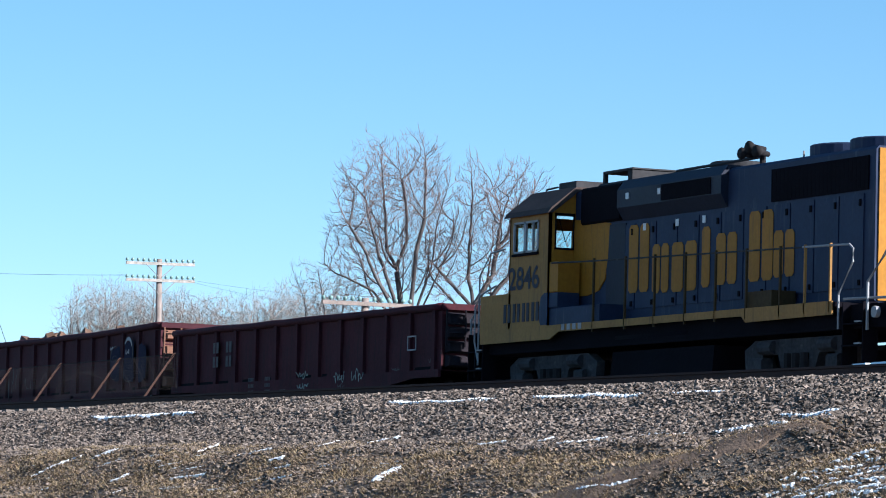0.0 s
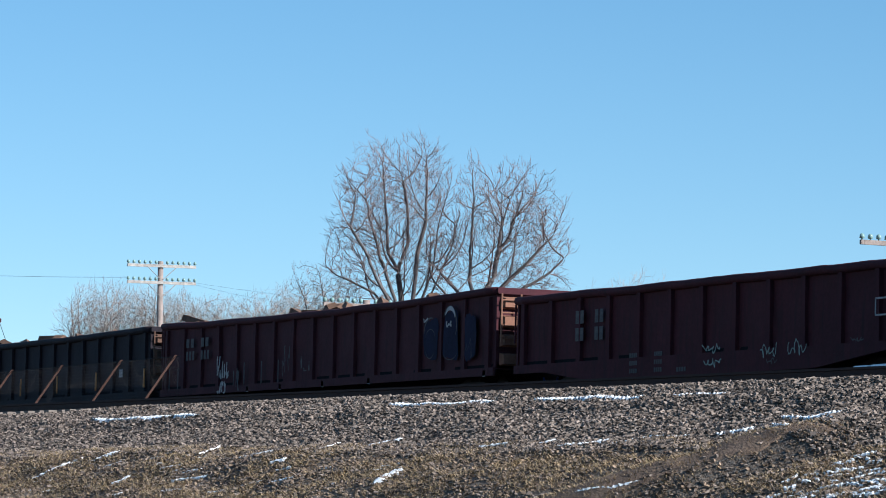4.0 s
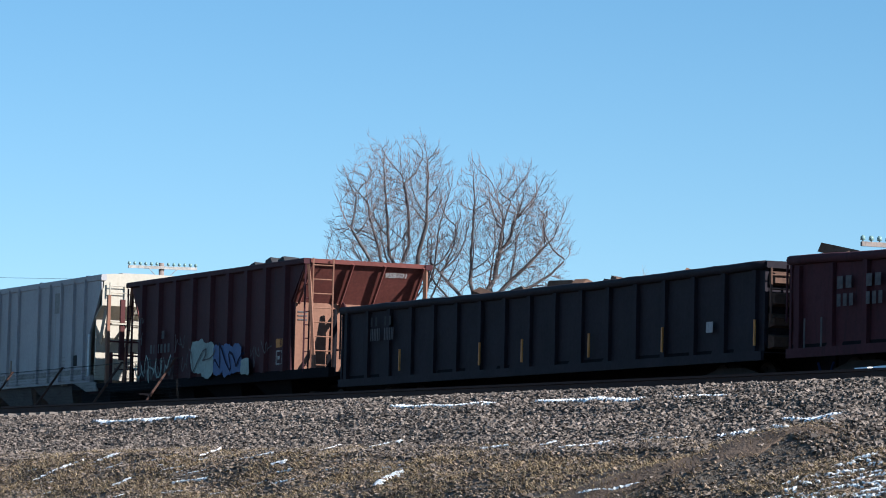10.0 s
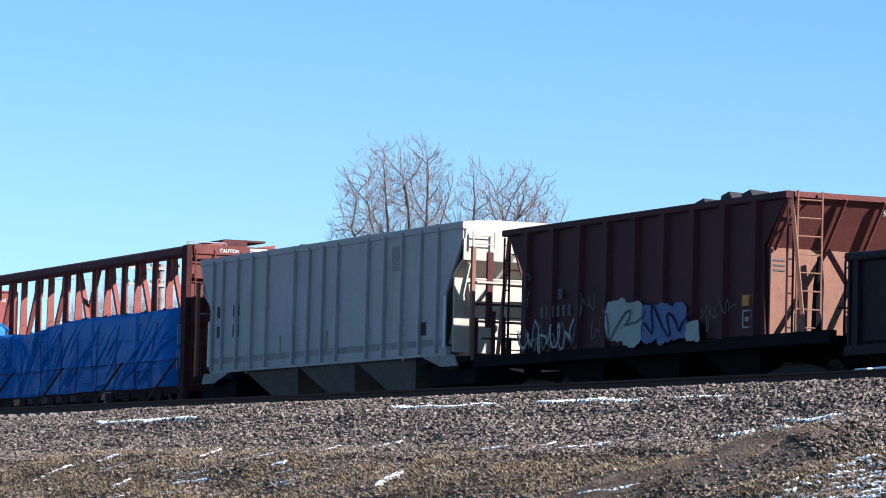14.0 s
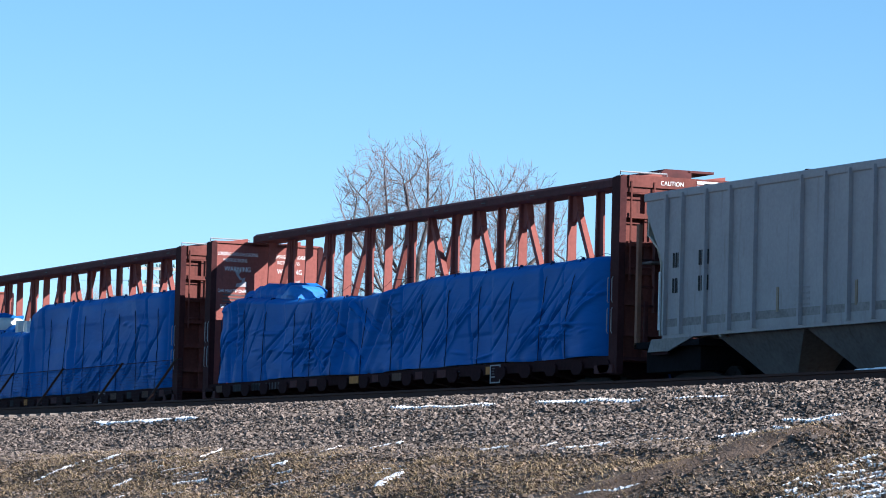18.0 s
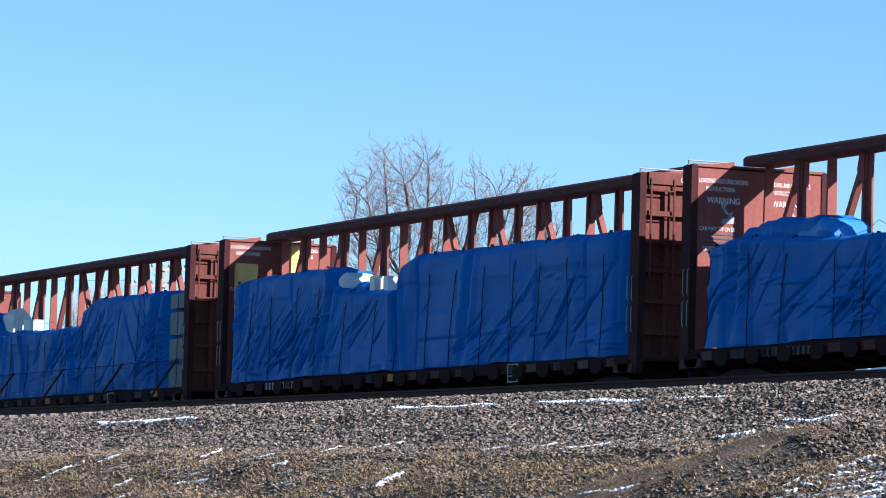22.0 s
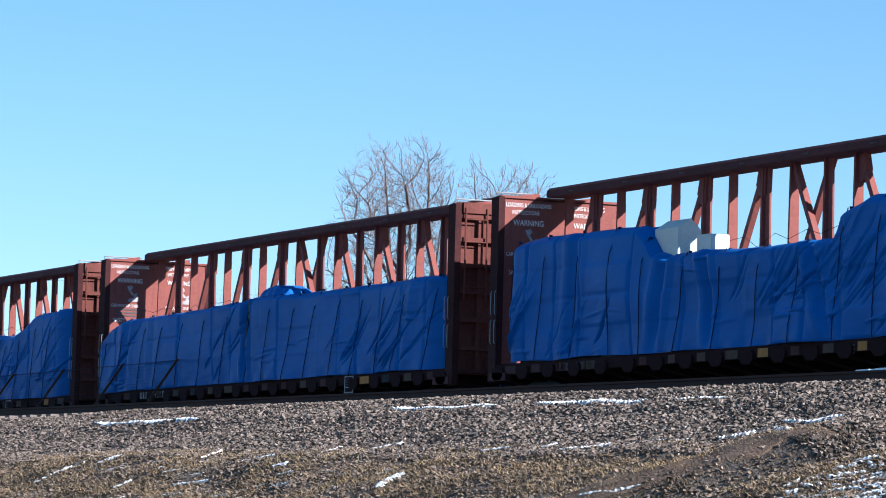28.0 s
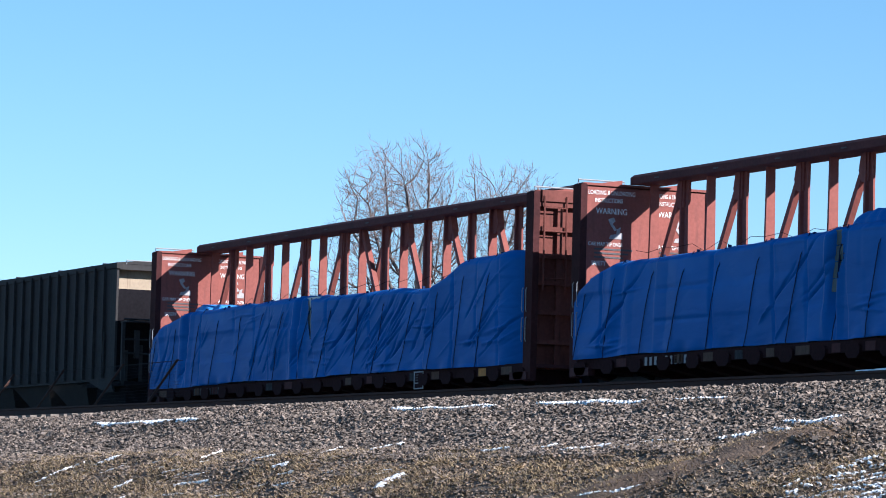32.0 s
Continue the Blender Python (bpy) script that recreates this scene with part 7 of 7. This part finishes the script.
    for dx, dy, dz in ((-0.28, -0.12, 0.0), (0.0, 0.0, 0.1), (0.28, -0.1, 0.0)):
        part("trumpet", Geo().tube([(1.75 + dx * 0.4, -0.4, 4.68 + dz), (1.75 + dx, -0.65, 4.7 + dz), (1.75 + dx + 0.04, -0.77, 4.7 + dz)], [0.05, 0.07, 0.12], 12), M["iron"], horn, smooth=True)
    part("antenna", Geo().tube([(3.4, -0.5, 4.45), (3.4, -0.5, 4.62)], 0.02, 5), M["silver"], hood)
    part("hood_end", Geo().box(6.72, 6.75, -0.86, 0.86, 1.72, 4.4), M["yellow"], hood, "sunlit yellow hood end")
    for k in range(4):
        part("scrawl", Geo().tube([(6.77, -0.62, 4.0 - k * 0.36), (6.77, -0.5, 4.12 - k * 0.36), (6.77, -0.3, 4.1 - k * 0.36), (6.77, -0.25, 3.95 - k * 0.36), (6.77, -0.45, 3.9 - k * 0.36)], 0.02, 4), M["dark_letter"], hood)
    # Big yellow lettering as plain bars.
    y = -0.955
    letters = [(-2.67, 0.85, 2.26, 3.59), (-1.66, 0.68, 2.21, 3.16), (-0.85, 1.0, 2.2, 3.15), (0.33, 0.4, 2.23, 3.38), (0.94, 0.8, 2.25, 3.22), (2.22, 0.9, 2.25, 3.55), (3.16, 0.76, 2.28, 3.14)]
    for x, w, z0, z1 in letters:
        stems = ((0.0, 0.46), (0.55, 1.0)) if w > 0.5 else ((0.1, 0.9),)
        for u0, u1 in stems:
            a, b, c = x + w * u0, x + w * u1, 0.07
            rim = [(a + c, z0), (b - c, z0), (b, z0 + c), (b, z1 - c), (b - c, z1), (a + c, z1), (a, z1 - c), (a, z0 + c)]
            part("emblem_bar", Geo().prism(rim, "y", y - 0.006, y), M["yellow"], hood, "yellow lettering bar")
    # Cab number and maker's bars.
    words("cab_number", "2846", 0.64, M["dark_letter"], cab, on_side(-7.0, -1.512, 2.49), 1.14, 0.012)
    for i in range(4):
        x = -7.2 + i * 0.44
        for dx in (0.0, 0.2):
            part("brand_bar", Geo().box(x + dx, x + dx + 0.12, -1.512, -1.502, 1.82, 2.2), M["dark_letter"], cab)
    # Handrails and stanchions.
    part("handrail", Geo().tube([(5.2, -1.5, 2.7), (6.2, -1.5, 2.68), (6.85, -1.5, 2.66), (6.98, -1.5, 2.58), (6.98, -1.5, 2.36), (6.5, -1.5, 1.8), (6.5, -1.5, 1.2)], 0.022, 6), M["silver"], car)
    part("handrail", Geo().tube([(-5.0, -1.5, 2.95), (-3.4, -1.5, 2.9), (0, -1.5, 2.82), (5.2, -1.5, 2.7)], 0.018, 6), M["iron_dust"], car)
    for x in (-3.1, -1.73, -0.5, 0.75, 1.95, 3.14, 4.4, 5.3, 6.2):
        part("stanchion", Geo().box(x - 0.022, x + 0.022, -1.52, -1.48, 1.5, 2.72 + (6.2 - x) * 0.024), M["yellow_faded"] if x > 4.5 else M["dark_stanchion"], car)
    part("handrail", Geo().tube([(-5.0, 1.5, 2.95), (6.2, 1.5, 2.68), (6.98, 1.5, 2.5), (6.5, 1.5, 1.2)], 0.028, 6), M["silver"], car)
    for y in (-1.5, 1.5):
        part("end_handrail", Geo().tube([(7.5, y, 1.15), (7.5, y, 1.98), (8.15, y, 2.5), (8.3, y, 2.6)], 0.03, 6), M["silver"], car)
        part("nose_grab", Geo().tube([(-8.4, y, 1.05), (-8.55, y * 1.02, 1.5), (-8.55, y * 1.02, 2.2), (-8.35, y, 2.45), (-7.6, y, 2.62)], 0.02, 6), M["silver"], car)
        part("front_handrail", Geo().tube([(-8.42, y, 1.0), (-8.42, y, 2.85), (-7.9, y, 3.3), (-7.2, y, 3.35)], 0.02, 6), M["silver"], car)
        part("front_grab", Geo().tube([(-8.95, y * 0.95, 1.05), (-8.95, y * 0.95, 1.95), (-8.6, y * 0.9, 2.4)], 0.025, 6), M["silver"], car)
        for x in (-8.55, 7.0):
            g = Geo()
            for k in range(3):
                g.box(x - 0.35, x + 0.35, y - 0.02 - (0.12 if y > 0 else 0), y + 0.02 + (0.12 if y < 0 else 0), 0.5 + k * 0.38, 0.53 + k * 0.38)
            g.box(x - 0.36, x - 0.33, min(y, y * 0.8), max(y, y * 0.8), 0.45, 1.65).box(x + 0.33, x + 0.36, min(y, y * 0.8), max(y, y * 0.8), 0.45, 1.65)
            part("stepwell", g, M["loco_black"], car)
            for k in range(3):
                part("step_edge", Geo().box(x + 0.1, x + 0.32, y - 0.03, y + 0.03, 0.535 + k * 0.38, 0.56 + k * 0.38), M["silver"], car)
    for x in (-8.72, 8.55):
        part("end_plate", Geo().box(min(x, x + 0.06), max(x, x + 0.06), -1.45, 1.45, 0.75, 1.68), M["loco_black"], car)
    part("end_chain", Geo().tube([(6.6, -1.45, 1.72), (8.5, -1.45, 1.68)], 0.025, 5), M["silver"], car)
    part("marker", Geo().tube([(7.75, -1.44, 1.45), (7.75, -1.52, 1.45)], 0.1, 12), M["silver"], car)
    for x in (-4.45, -4.2, -3.95, -3.7):
        part("sill_mark", Geo().box(x, x + 0.14, -1.53, -1.52, 1.58, 1.7), M["stencil"], car)
    for x in (-2.08, -0.72, 0.37):
        part("placard", Geo().box(x, x + 0.12, -0.965, -0.95, 3.46, 3.6), M["white"], hood)
    for x in (-2.6, -1.25):
        part("placard", Geo().box(x, x + 0.12, -1.1, -1.08, 4.1, 4.22), M["white"], hood)
    part("tool_box", Geo().box(3.0, 4.0, -1.45, -0.95, 1.7, 2.0), M["dark_stanchion"], car)
    # Trucks with dusty side castings.
    for x in (-5.45, 4.6):
        truck = part("truck", Geo().box(-1.3, 1.3, -0.9, 0.9, 0.5, 0.9), M["loco_black"], car, at=pose(x, 0, 0))
        for sd in (-1, 1):
            g = Geo().prism([(-2.0, 0.95), (-1.95, 0.6), (-1.5, 0.55), (-1.3, 0.85), (-0.75, 0.85), (-0.55, 0.45), (0.55, 0.45), (0.75, 0.85), (1.3, 0.85), (1.5, 0.55), (1.95, 0.6), (2.0, 0.95), (1.6, 1.12), (-1.6, 1.12)], "y", sd * 1.12 - 0.09, sd * 1.12 + 0.09)
            part("side_frame", g, M["iron_dust"], truck, "dusty grey truck side casting")
            for dx in (-1.37, 1.37):
                part("journal_box", Geo().box(dx - 0.2, dx + 0.2, sd * 1.2 - 0.12, sd * 1.2 + 0.12, 0.4, 0.8, 0.04), M["iron_dust"], truck)
                part("brake_cylinder", Geo().tube([(dx * 0.62, sd * 1.22, 0.98), (dx * 1.0, sd * 1.22, 0.98)], 0.12, 10), M["iron_dust"], truck)
            for dx in (-0.3, 0, 0.3):
                part("spring", Geo().tube([(dx, sd * 1.24, 0.5), (dx, sd * 1.24, 0.85)], 0.1, 8), M["iron"], truck)
        for dx in (-1.37, 1.37):
            WHEELS.append((part("wheelset", LOCO_WHEEL, None, truck), dx, 0.51))
    couplers(car, (-8.95, 8.75))
    return car


loco = locomotive(18.0)


def motions():
    """Keys the train's run: every car, load and wheelset."""
    times = [i * 0.5 for i in range(65)]
    for ob, s in MOVING:
        walk(ob, [(t, pose(s + run(t), 0, 0)) for t in times])
    turns = [i / 15 for i in range(481)]
    for ob, dx, r in WHEELS:
        walk(ob, [(t, pose(dx, 0, r, 0, math.degrees((run(t) - run(0)) / r), 0)) for t in turns])


motions()
